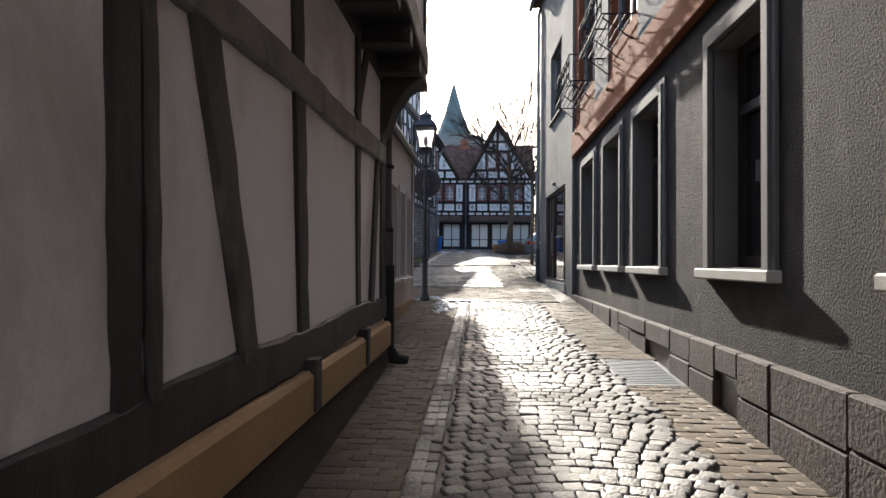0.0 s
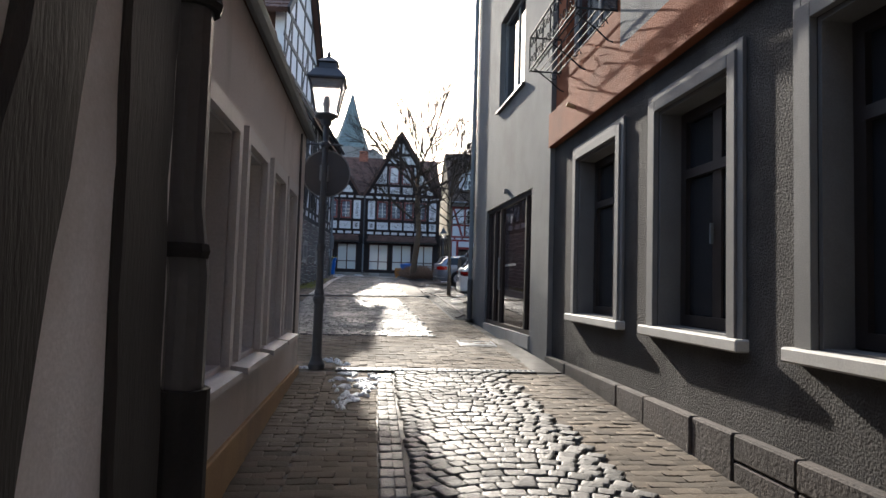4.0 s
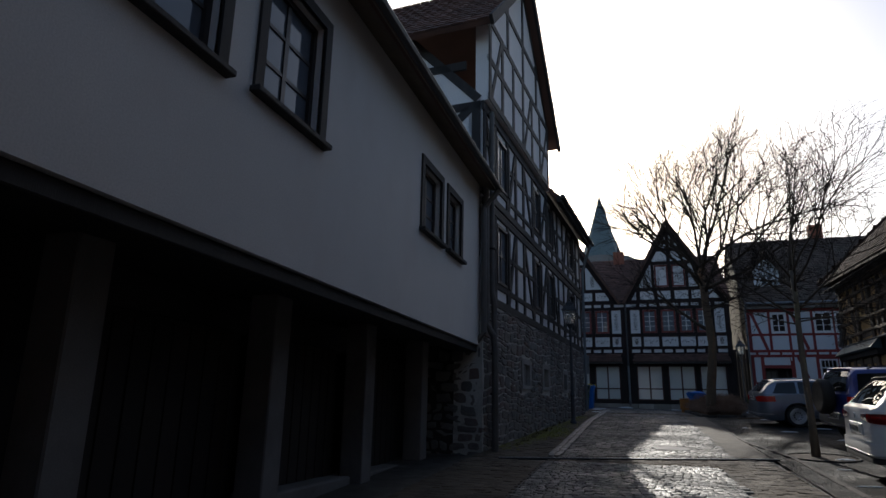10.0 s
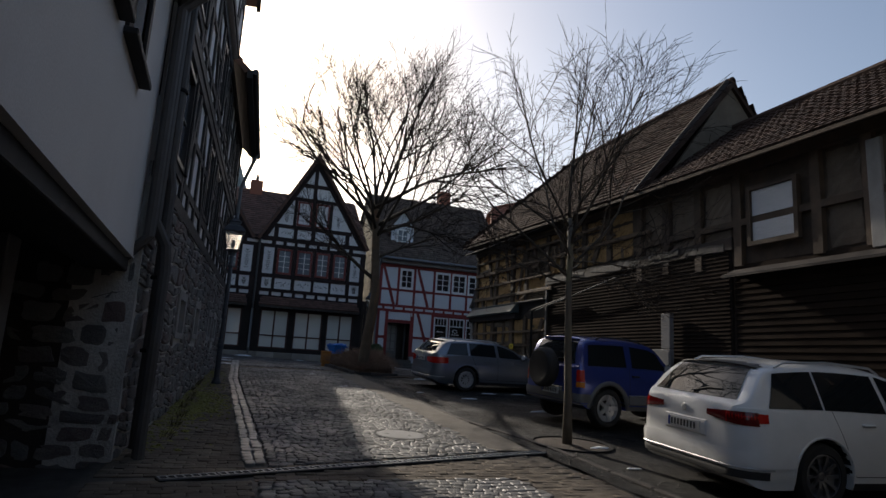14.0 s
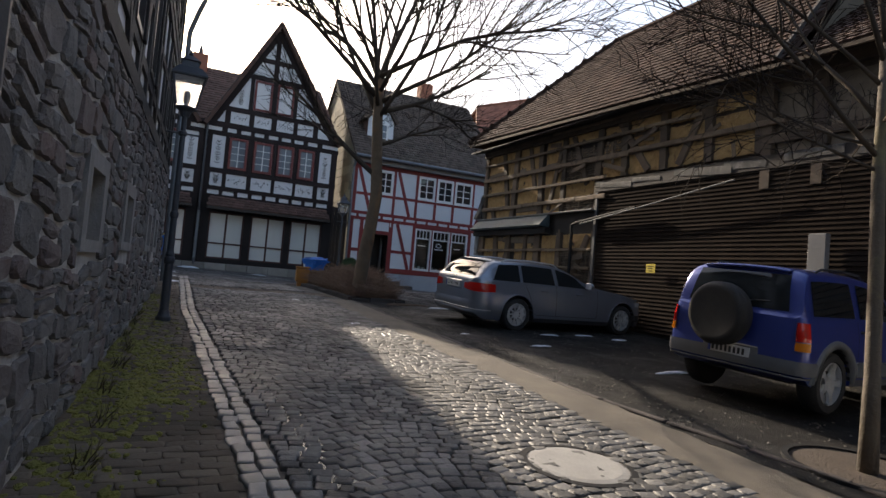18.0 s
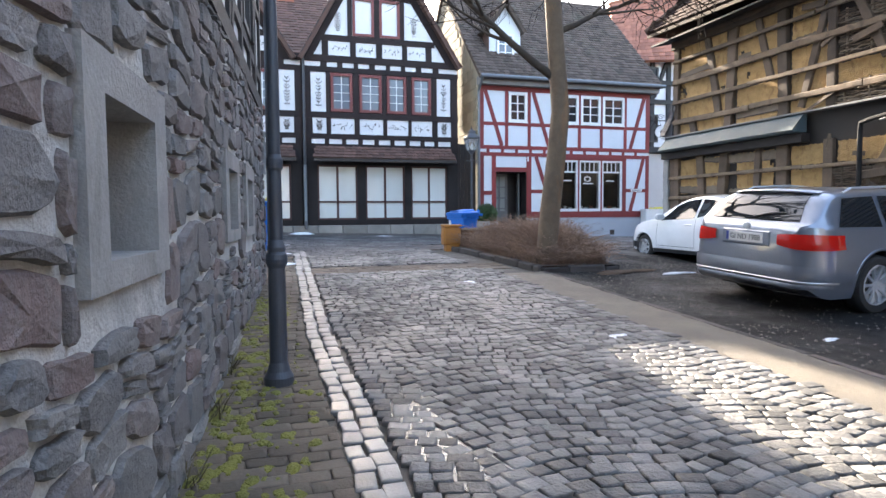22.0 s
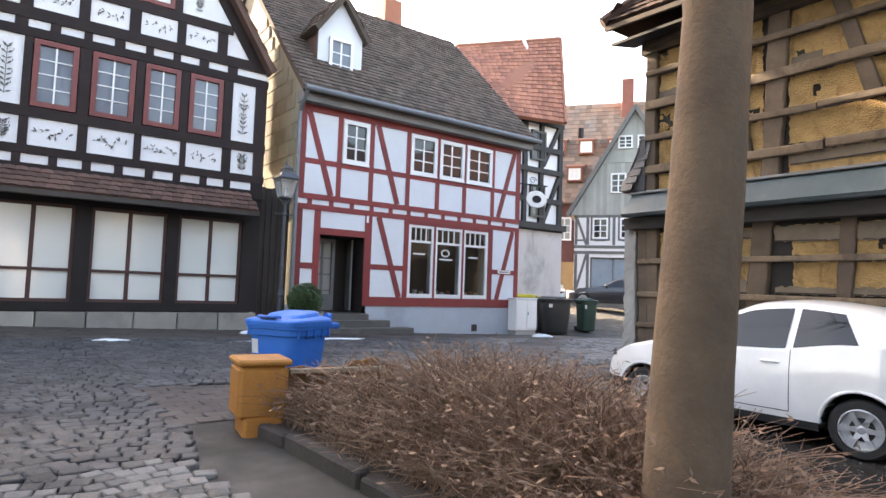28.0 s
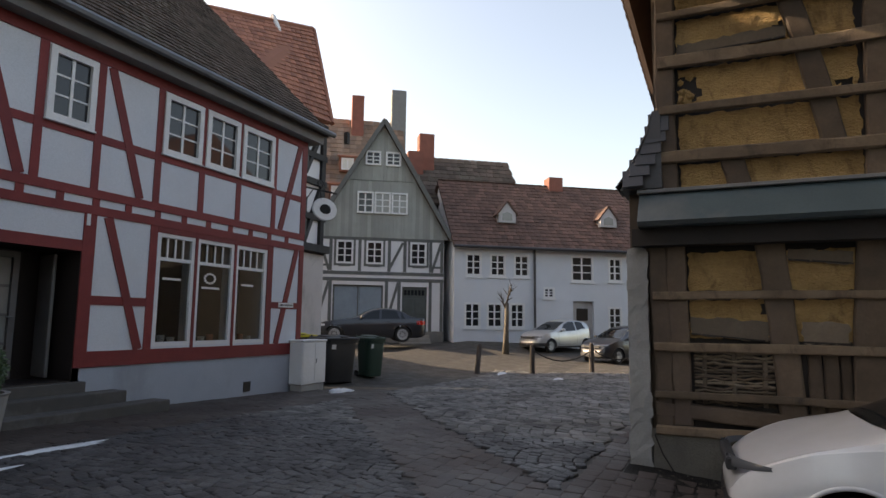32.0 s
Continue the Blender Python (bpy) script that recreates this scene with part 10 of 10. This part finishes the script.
for k in range(3):
    box(bm, (c_door[0] - 0.1, -0.3 * (3 - k), BASE_Z), (c_door[2] + 0.1, -0.3 * (2 - k), 2.3 + 0.17 * k))
part("steps", bm, STONE_GREY, CH)
core = prism_bm([(-0.15, BOARD_Z), (wc + 0.15, BOARD_Z), (wc / 2, APEX_Z - 0.1)], 0.0, 0.3)
part("gable", core, CLAPBOARD, CH, "grey-green vertical boards")
k = 0
u = -0.3
while u < wc + 0.3:
    f = 1 - abs(u + 0.09 - wc / 2) / (wc / 2 + 0.35)
    zt = BOARD_Z + f * (APEX_Z - BOARD_Z) - 0.05
    for z0, z1 in ((BOARD_Z - 0.05, min(zt, 9.95)), (9.97, zt)):
        if z1 - z0 > 0.1:
            part("gable_board", box_bm((u, -0.05 - (0.03 if z0 > 9 else 0.0) - 0.006 * (k % 2), z0), (u + 0.172, 0.0, z1)), CLAPBOARD, CH)
    u += 0.178
    k += 1
for a, b, c, d in ((wc / 2 - 0.85, 10.7, wc / 2 - 0.12, 11.4), (wc / 2 + 0.12, 10.7, wc / 2 + 0.85, 11.4)):
    window(CH, a, b, c, d, WHITE_PAINT, 2, 3, 0.08, -0.13, GLASS, 0.04, 0.05)
for i in range(3):
    window(CH, wc / 2 - 1.2 + i * 0.82, 8.35, wc / 2 - 0.42 + i * 0.82, 9.4, WHITE_PAINT, 2, 3, 0.08, -0.11, GLASS if i == 0 else GLASS_DIM, 0.045, 0.05)
EA, EB = -0.35, wc + 0.35
tiled(CH, (EA, 11, EAVE_Z - 0.2), (EA, -0.35, EAVE_Z - 0.2), (wc / 2, -0.35, APEX_Z + 0.05), (wc / 2, 11, APEX_Z + 0.05), TILE_DARK, 0.35, 0.35)
tiled(CH, (EB, -0.35, EAVE_Z - 0.2), (EB, 11, EAVE_Z - 0.2), (wc / 2, 11, APEX_Z + 0.05), (wc / 2, -0.35, APEX_Z + 0.05), TILE_DARK, 0.35, 0.35)
for s0, s1 in ((EA, wc / 2), (EB, wc / 2)):
    part("verge_board", beam_bm((s0, EAVE_Z - 0.25), (s1, APEX_Z), 0.2, -0.4, -0.33), TIM_C, CH)
part("chimney", box_bm((wc - 1.2, 5.0, 9.0), (wc - 0.3, 5.8, 13.0)), surf("chimney_brick", (0.30, 0.11, 0.08), (0.22, 0.08, 0.06), 3, 0.9, 0.5, 40), CH, "red brick chimney")
# low white house
DL, DR = (28.75, 52.6), (36.2, 42.3)
wd = dist(DL, DR)
DH = thing("white_house", along(DL, DR), "low white rendered house with a brown-red tiled roof", "house")
up_w = [(0.55, 5.45, 1.35, 6.55), (1.75, 5.45, 2.55, 6.55), (2.95, 5.45, 3.75, 6.55), (5.9, 5.3, 7.1, 6.6), (7.9, 5.35, 8.65, 6.55), (9.0, 5.35, 9.75, 6.55), (11.2, 5.35, 12.0, 6.55)]
lo_w = [(0.5, 3.0, 1.3, 4.2), (1.6, 3.0, 2.4, 4.2), (2.75, 3.0, 3.5, 4.2), (4.45, 4.45, 5.05, 5.0), (7.85, 2.9, 8.6, 4.1), (9.0, 2.9, 9.75, 4.1), (11.2, 2.9, 12.0, 4.1)]
d_door = (6.0, 2.2, 7.1, 4.35)
part("wall", wall_bm(0, wd, 0.9, 6.95, 0.35, up_w + lo_w + [d_door]), PLASTER_B, DH, "white rendered wall")
part("body", box_bm((0.1, 0.6, 0.9), (wd, 8.0, 6.9)), DARK_PAINT_AND_SHADE, DH)
part("side_wall", box_bm((0.0, 0.35, 0.9), (0.3, 8.0, 7.0)), PLASTER_B, DH)
for h in up_w + lo_w:
    window(DH, *h, WHITE_PAINT, 2, 3, 0.10, 0.03, GLASS, 0.05, 0.05)
    part("window_sill", box_bm((h[0] - 0.05, -0.06, h[1] - 0.08), (h[2] + 0.05, 0.05, h[1] - 0.003)), WHITE_PAINT, DH)
dd = part("door_1", box_bm((d_door[0], 0.2, d_door[1]), (d_door[2], 0.28, d_door[3])), FRAME_GREY, DH, "blue-grey front door")
part("door_pane", box_bm((d_door[0] + 0.25, 0.185, 3.4), (d_door[2] - 0.25, 0.202, 4.0)), GLASS, dd)
part("downpipe", tube_bm([(4.0, -0.08, 6.9), (4.0, -0.08, 1.8)], 0.06, 8), PIPE_DARK, DH)
tiled(DH, (wd, -0.4, 6.85), (-0.1, -0.4, 6.85), (-0.1, 3.9, 10.9), (wd, 3.9, 10.9), TILE_BROWN, 0.3, 0.3)
tiled(DH, (-0.1, 8.2, 6.85), (wd, 8.2, 6.85), (wd, 3.9, 10.9), (-0.1, 3.9, 10.9), TILE_BROWN, 0.4, 0.4)
part("gable_wall", prism_bm([(0.0, 6.8), (8.0, 6.8), (3.9, 10.8)], 0, 0.3), PLASTER_B, DH, m=pose(0.3, 0, 0, 0, 0, 90))
part("gutter", tube_bm([(-0.1, -0.45, 6.82), (wd, -0.45, 6.82)], 0.07, 8), PIPE_DARK, DH)
for u in (2.9, 8.4):
    dm = part("dormer", prism_bm([(u - 0.45, 8.25), (u + 0.45, 8.25), (u + 0.45, 8.75), (u, 9.3), (u - 0.45, 8.75)], 0.85, 2.6), FRAME_GREY, DH, "small white pointed dormer")
    part("dormer_window", prism_bm([(u - 0.26, 8.35), (u + 0.26, 8.35), (u + 0.26, 8.68), (u, 8.8), (u - 0.26, 8.68)], 0.83, 0.845), GLASS_DIM, dm)
    for sx in (-1, 1):
        part("dormer_roof", beam_bm((u + sx * 0.56, 8.62), (u, 9.34), 0.07, 0.78, 2.6), TILE_BROWN, dm)
part("chimney", box_bm((6.2, 3.5, 10.6), (7.0, 4.3, 11.4)), MATS["chimney_brick"], DH, "brick chimney")
TILE_OLD = surf("tile_faded", (0.27, 0.155, 0.10), (0.20, 0.15, 0.12), 0.5, 0.85, 0.4, 40, piece=0.3, island=True, stain=(0.16, 0.15, 0.14))
# tall house behind, with a long red roof
FL, FR = (27.0, 67.8), (36.0, 55.5)
wf = 12.4
FH = thing("town_house", along(FL, FR), "large old house with a long red-brown roof and dormers", "house")
part("wall", box_bm((-3, 0, 1.0), (wf, 9, 9.0)), surf("dark_red_boards", (0.13, 0.045, 0.04), (0.10, 0.035, 0.03), 2, 0.85, 0.4, 30), FH, "dark red boarded wall")
part("stone_base", box_bm((-3.05, -0.15, 1.0), (wf, 0.05, 5.0)), SANDSTONE, FH)
for k in range(7):
    window(FH, -2.5 + k * 1.9, 6.4, -1.6 + k * 1.9, 7.9, WHITE_PAINT, 2, 3, 0.1, -0.04, GLASS_DIM, 0.05, 0.05)
tiled(FH, (wf, -0.4, 8.8), (-3.3, -0.4, 8.8), (-3.3, 4.8, 16.7), (wf, 4.8, 16.7), TILE_OLD, 0.4, 0.4)
part("gable_wall", prism_bm([(0, 8.6), (9, 8.6), (4.8, 16.5)], 0, 0.3), FAR_STONE, FH, m=pose(-2.8, 0, 0, 0, 0, 90))
for row, (z, y, n, o) in enumerate(((10.3, 0.5, 6, 0.0), (12.4, 1.9, 6, 0.6))):
    for k in range(n):
        u = -2.0 + o + k * 1.9
        dm = part("dormer", box_bm((u, y - 0.25, z), (u + 1.0, y + 2.2, z + 0.95)), TILE_RED, FH)
        part("dormer_roof", prism_bm([(y - 0.4, z + 0.98), (y + 2.2, z + 1.75), (y + 2.2, z + 1.65), (y - 0.4, z + 0.88)], u - 0.1, u + 1.1), TILE_RED, dm, m=Matrix(((0, 1, 0, 0), (1, 0, 0, 0), (0, 0, 1, 0), (0, 0, 0, 1))))
        window(dm, u + 0.12, z + 0.1, u + 0.88, z + 0.85, WHITE_PAINT, 2, 1, 0.1, y - 0.29, CURTAIN, 0.05, 0.03)
for u, y, h, w, mt in ((8.9, 3.9, 18.2, 0.8, MATS["chimney_brick"]), (11.6, 4.4, 19.0, 1.0, FAR_STONE)):
    part("chimney", box_bm((u, y, 14.5), (u + w, y + 0.8, h), 0.03), mt, FH, "tall chimney")
# dark roof and brick chimney between the two
KH = thing("back_house", along((29.8, 58.0), (35.0, 51.0)), "dark slate-roofed house behind the white one", "house")
part("wall", box_bm((0, 0, 1.0), (8.7, 6, 10.0)), BLACK_WALL, KH)
tiled(KH, (8.7, -0.3, 9.6), (-0.2, -0.3, 9.6), (-0.2, 3, 13.0), (8.7, 3, 13.0), TILE_DARK, 0.4, 0.4)
for u in (0.6, 2.2):
    window(KH, u, 0.0, u + 0.7, 0.7, SURROUND, 1, 1, 0.08, 0.0, GLASS_DIM).matrix_basis = pose(0, 0.7, 10.9, -42, 0, 0)
part("chimney", box_bm((3.0, 2.0, 11.0), (3.9, 2.8, 14.2), 0.03), MATS["chimney_brick"], KH, "red brick chimney")
# half-timbered house with red roof behind the white house
EH = thing("half_timbered_house", pose(0, 53.5, 0), "tall half-timbered house with a red tiled roof", "house")
part("body", box_bm((14.6, 0.1, 1.0), (19.3, 9.0, 10.0)), PANEL_A, EH)
part("east_wall", box_bm((19.25, 0.0, 1.0), (19.4, 9.0, 10.0)), PANEL_A, EH)
tiled(EH, (18.9, -0.5, 9.9), (14.2, -0.5, 9.5), (15.6, 2.5, 13.1), (21.7, 2.5, 15.1), TILE_RED, 0.3, 0.28)
part("verge", tube_bm([(18.95, -0.52, 9.9), (21.75, 2.5, 15.12)], 0.09, 6), TILE_RED, EH)
part("ridge_tiles", tube_bm([(15.6, 2.5, 13.12), (21.7, 2.5, 15.12)], 0.10, 6), TILE_RED, EH)
tiled(EH, (14.2, 7.0, 8.6), (18.9, 7.0, 9.0), (21.7, 2.5, 15.1), (15.6, 2.5, 13.1), TILE_RED, 0.4, 0.4)
part("gable", prism_bm([(0.0, 9.6), (6.5, 9.6), (2.5, 14.6)], 0, 0.2), PANEL_A, EH, m=pose(19.4, 0, 0, 0, 0, 90))
for x in (15.6, 16.4, 17.3, 18.2, 19.3):
    for z0, z1 in ((5.7, 7.8), (8.0, 10.0)):
        beam(EH, (x, z0), (x, z1), 0.2, TIMBER, 0.02, 0.1, 0.03)
for z in (5.55, 7.9, 9.9, 6.7, 8.8):
    beam(EH, (15.0, z), (19.45, z), 0.2, TIMBER, 0.04, 0.1, 0.03)
for p, q in (((15.7, 5.7), (16.3, 7.7)), ((18.3, 5.7), (19.2, 7.7)), ((16.5, 8.1), (17.2, 9.8)), ((18.3, 8.1), (19.2, 9.8))):
    beam(EH, p, q, 0.15, TIMBER, 0.03, 0.1, 0.03)
part("ground_floor", box_bm((14.55, -0.03, 1.0), (19.42, 0.1, 5.45)), PLASTER_L2, EH, "dull beige rendered ground floor")
part("jetty", box_bm((15.0, -0.25, 5.5), (19.45, 0.1, 5.75)), TIMBER, EH)
for x in (15.9, 17.6):
    window(EH, x, 6.0, x + 0.8, 7.3, DARK_PAINT_AND_SHADE, 2, 3, 0.08, 0.0, GLASS, 0.04, 0.04)
    window(EH, x, 8.3, x + 0.8, 9.5, DARK_PAINT_AND_SHADE, 2, 3, 0.08, 0.0, GLASS, 0.04, 0.04)
    window(EH, x + 0.6, 2.8, x + 1.4, 4.6, DARK_PAINT_AND_SHADE, 2, 2, 0.08, 0.04, GLASS, 0.04, 0.04)
part("verge_board", box_bm((19.95, -0.5, 9.5), (20.1, -0.35, 9.9)), TIMBER, EH)
for p, q in (((0.1, 9.9), (6.3, 9.9)), ((2.8, 9.9), (2.8, 13.8)), ((1.0, 11.3), (5.0, 11.3))):
    part("gable_beam", beam_bm(p, q, 0.2, -0.03, 0.05), TIMBER, EH, m=pose(19.4, 0, 0, 0, 0, 90))
BR_ = part("sign_bracket", tube_bm([(BR - 0.02, 0.12, 6.42), (14.85, -0.15, 6.42)], 0.022, 6), IRON, HB, "wrought-iron bracket with an oval hanging sign")
part("bracket_scroll", tube_bm([(BR - 0.02, 0.12, 5.95), (BR + 0.12, 0.08, 6.1), (BR + 0.3, 0.02, 6.38)], 0.015, 5), IRON, BR_)
part("bracket_scroll", tube_bm([(14.3 + 0.16 * (1 - 0.06 * k) * math.cos(k * 0.7), -0.05, 6.56 + 0.12 * (1 - 0.06 * k) * math.sin(k * 0.7)) for k in range(13)], 0.012, 5), IRON, BR_)
sg = part("hanging_sign", lathe_bm([(0.01, -0.03), (0.29, -0.03), (0.31, 0.0), (0.29, 0.03), (0.01, 0.03)], 28), WHITE_PAINT, BR_, "white oval hanging sign", m=pose(14.4, -0.12, 5.95, 90, 0, -22) @ Matrix.Diagonal((1.15, 0.9, 1, 1)))
part("sign_motif", lathe_bm([(0.02, -0.036), (0.13, -0.036), (0.14, 0.036), (0.02, 0.036)], 10), IRON, sg, "dark plain motif")
for dx in (-0.2, 0.2):
    part("chain", tube_bm([(14.4 + dx, -0.12, 6.42), (14.4 + dx * 0.8, -0.12, 6.18)], 0.010, 5), IRON, BR_)
# bollards with chains, pollard stump
BOLL = [(20.6, 48.3), (21.5, 46.75), (22.2, 45.0), (22.8, 43.4), (24.6, 41.8)]
for i, (x, y) in enumerate(BOLL):
    b = thing("bollard", pose(x, y, gz(x, y), 0, 14 if i == 0 else 0, 0), "leaning stone bollard" if i == 0 else "grey stone bollard joined by a sagging chain", "bollard", "bollards round the green")
    if i == 0:
        tagged(b, "leaning grey stone bollard on the square", "bollard", "bollards round the green")
    part("post", lathe_bm([(0.085, -0.1), (0.08, 0.8), (0.065, 0.92), (0.03, 0.96)], 12), STONE_PLINTH, b)
    if i and i < len(BOLL) - 1:
        dx, dy = BOLL[i + 1][0] - x, BOLL[i + 1][1] - y
        part("chain", tube_bm([(dx * k / 8, dy * k / 8, 0.78 - 0.35 * (1 - (k / 4 - 1) ** 2)) for k in range(9)], 0.022, 5), IRON, b)
bare_tree("pollard_tree", (26.2, 49.2, gz(26, 49)), "stump of a pollarded bare tree on the green", [(0, 0, 0), (0.05, 0, 0.8), (0.15, 0, 1.6), (0.12, 0, 2.1)], 0.12,
                [(0.8, 300, 60, 0.7, 0.045), (0.95, 60, 65, 0.6, 0.045), (1.0, 180, 75, 0.8, 0.04), (1.0, 10, 80, 0.7, 0.035)], 4, ((0, 0, 2.0), (1.0, 1.0, 1.4)), 0.01, 1)
# church tower
CT = thing("church_tower", pose(-2.4, 79.3, 0), "grey stone church tower with a green-grey pointed spire", "church")
part("tower", lathe_bm([(4.2, 0), (4.2, 15.6), (4.5, 15.7), (4.5, 16.2), (4.2, 16.3)], 8), FAR_STONE, CT)
part("spire", lathe_bm([(2.75, 16.3), (2.6, 16.7), (1.2, 20.6), (0.06, 24.7)], 8), SLATE_GREEN, CT)
part("gallery", lathe_bm([(4.0, 16.3), (4.0, 17.2), (3.85, 17.2), (3.85, 16.3)], 8), FAR_STONE, CT)
part("cross", tube_bm([(0, 0, 24.6), (0, 0, 25.9)], 0.05, 5), IRON, CT)
for k in range(8):
    a = math.radians(22.5 + 45 * k)
    part("belfry_window", box_bm((-0.5, -0.05, 12.5), (0.5, 0.05, 14.8)), DARK_PAINT_AND_SHADE, CT, m=pose(3.9 * math.sin(a), -3.9 * math.cos(a), 0, 0, 0, math.degrees(a)))
# plain buildings that close the lane behind and around
def plain_block(name, a, b, mat, label):
    t = thing(name, pose(0, 0, 0), label, "building", kind="structure")
    part("wall", box_bm(a, b), mat, t)
    part("roof", prism_bm([(a[0] - 0.3, b[2]), (b[0] + 0.3, b[2]), ((a[0] + b[0]) / 2, b[2] + 3.0)], a[1] - 0.3, b[1] + 0.3), TILE_BROWN, t)


plain_block("wall_south", (-6, -16, -2), (10, -9, 7), PLASTER_GREY, "plain grey house closing the lane behind")
plain_block("wall_west", (-14, 47, 0), (-5.2, 60, 9), PLASTER_GREY, "plain grey house beyond the side lane")
# unseen block, added so the shop windows reflect something darker than open sky
plain_block("house_wall_east", (18.5, 20, -1), (30, 36, 9.5), ROUGHCAST, "unseen plain grey block added for the shop windows to reflect")
plain_block("wall_east", (10.5, 2, -1), (18, 17, 8), PLASTER_GREY, "plain house behind the grey building")

# ---- rubble stones of the stone house ----
def rubble_mat(name, island):
    m, t, b = nodes_of(name)
    r = per_piece(t, island)
    ramp_n = t.nodes.new("ShaderNodeValToRGB")
    el = ramp_n.color_ramp.elements
    el[0].color, el[1].color = (0.125, 0.120, 0.118, 1), (0.195, 0.189, 0.182, 1)
    for pos, c in ((0.25, (0.170, 0.165, 0.160, 1)), (0.45, (0.165, 0.137, 0.130, 1)), (0.6, (0.215, 0.206, 0.196, 1)), (0.75, (0.137, 0.124, 0.120, 1)), (0.88, (0.192, 0.132, 0.119, 1))):
        e = el.new(pos)
        e.color = c
    t.links.new(r, ramp_n.inputs["Fac"])
    big, fine = noise_of(t, 7.0, 5, 0.65), noise_of(t, 60.0, 4, 0.65)
    col = mixed(t, ramp(t, big, 0.5, 0.85), ramp_n.outputs["Color"], (0.26, 0.25, 0.235))
    col = mixed(t, ramp(t, fine, 0.35, 1.2), col, (0.055, 0.053, 0.052))
    t.links.new(col, b.inputs["Base Color"])
    b.inputs["Roughness"].default_value = 0.85
    bp = t.nodes.new("ShaderNodeBump")
    bp.inputs["Strength"].default_value, bp.inputs["Distance"].default_value = 0.9, 0.012
    mx = t.nodes.new("ShaderNodeMath")
    mx.operation = "MULTIPLY_ADD"
    mx.inputs[1].default_value = 2.5
    t.links.new(big, mx.inputs[0])
    t.links.new(fine, mx.inputs[2])
    t.links.new(mx.outputs[0], bp.inputs["Height"])
    t.links.new(bp.outputs["Normal"], b.inputs["Normal"])
    return m


RUB, RUB_J = rubble_mat("rubble_stone", False), rubble_mat("rubble_stone_joined", True)


def warp(u, z):
    """Slow unevenness of the courses."""
    du = 0.035 * math.sin(3.1 * u + 5.3 * z) + 0.02 * math.sin(8.3 * z - 4.0 * u)
    dz = 0.045 * math.sin(1.9 * u + 2.3 * z) + 0.022 * math.sin(6.1 * u - 3.7 * z)
    return u + du, z + dz


def rubble_stone(r, u, z, w, h, verts, faces):
    """One roughly squared stone, face towards -y, added to the lists."""
    out = []
    c = r.uniform(0.28, 0.42)
    tilt = r.uniform(-0.12, 0.12)
    for x, zz in ((-0.5, -c), (-c, -0.5), (0.0, -0.5), (c, -0.5), (0.5, -c), (0.5, 0.0), (0.5, c), (c, 0.5), (0.0, 0.5), (-c, 0.5), (-0.5, c), (-0.5, 0.0)):
        k = r.uniform(0.85, 1.01)
        out.append((x * k * w, zz * k * h + tilt * x * h))
    k0, y0 = len(verts), r.uniform(-0.008, 0.010)
    for s, y in ((1.0, 0.05), (0.98, -0.014), (0.88, -0.034)):
        for x, zz in out:
            uu, vv = warp(u + x * s, z + zz * s)
            verts.append(Vector((uu, y0 + y + r.uniform(-0.007, 0.007) * (s < 1), vv)))
    uu, vv = warp(u + r.uniform(-0.15, 0.15) * w, z + r.uniform(-0.15, 0.15) * h)
    verts.append(Vector((uu, y0 - 0.040 + r.uniform(-0.008, 0.008), vv)))
    for a in (0, 12):
        for k in range(12):
            faces.append((k0 + a + k, k0 + a + (k + 1) % 12, k0 + a + 12 + (k + 1) % 12, k0 + a + 12 + k))
    for k in range(12):
        faces.append((k0 + 24 + k, k0 + 24 + (k + 1) % 12, k0 + 36))


rs = random.Random(42)
blocks = [(a - 0.19, c - 0.10, b + 0.19, d + 0.14) for a, c, b, d in sh]
verts, faces, count = [], [], 0
z = 0.85
while z < ZS - 0.06:
    h = rs.choice((0.13, 0.17, 0.21, 0.25, 0.29))
    h = min(h, ZS - 0.02 - z)
    u = rs.uniform(-0.1, 0.0)
    while u < 12.6:
        w = rs.uniform(0.14, 0.34) + h * rs.uniform(0.3, 0.9)
        rows = [(z, h)]
        if h > 0.16 and rs.random() < 0.4:
            q = rs.uniform(0.3, 0.7)
            rows = [(z, h * q), (z + h * q, h * (1 - q))]
        for zz, hh in rows:
            a, b = max(u, 0.05), min(u + w, 12.55)
            for c in blocks:
                if c[1] - 0.05 < zz + hh * 0.5 < c[3] + 0.05:
                    if a < c[0] < b:
                        b = c[0]
                    elif a < c[2] < b:
                        a = c[2]
                    elif c[0] <= a and b <= c[2]:
                        b = a
            if b - a > 0.07 and zz + hh > gz(-2.0, 25 + u) + 0.02:
                own = count < 300 and 2.2 < u < 7.6
                vs, fs = ([], []) if own else (verts, faces)
                rubble_stone(rs, (a + b) / 2, zz + hh / 2, b - a - rs.uniform(0.004, 0.022), hh - rs.uniform(0.004, 0.02), vs, fs)
                if own:
                    from_lists("stone", vs, fs, RUB, ST)
                    count += 1
        u += w
    z += h
from_lists("rubble_rest", verts, faces, RUB_J, ST, kind="stuff")
# south end under the white building
verts, faces = [], []
z = 0.7
while z < 3.05:
    h = rs.choice((0.15, 0.19, 0.23))
    u = -4.6
    while u < -0.1:
        w = min(rs.uniform(0.2, 0.45), -0.02 - u)
        rubble_stone(rs, u + w / 2, z + h / 2, w - 0.014, h - 0.012, verts, faces)
        u += w
    z += h
from_lists("rubble_end", verts, faces, RUB_J, ST, kind="stuff", m=pose(0.03, 0, 0, 0, 0, -90))
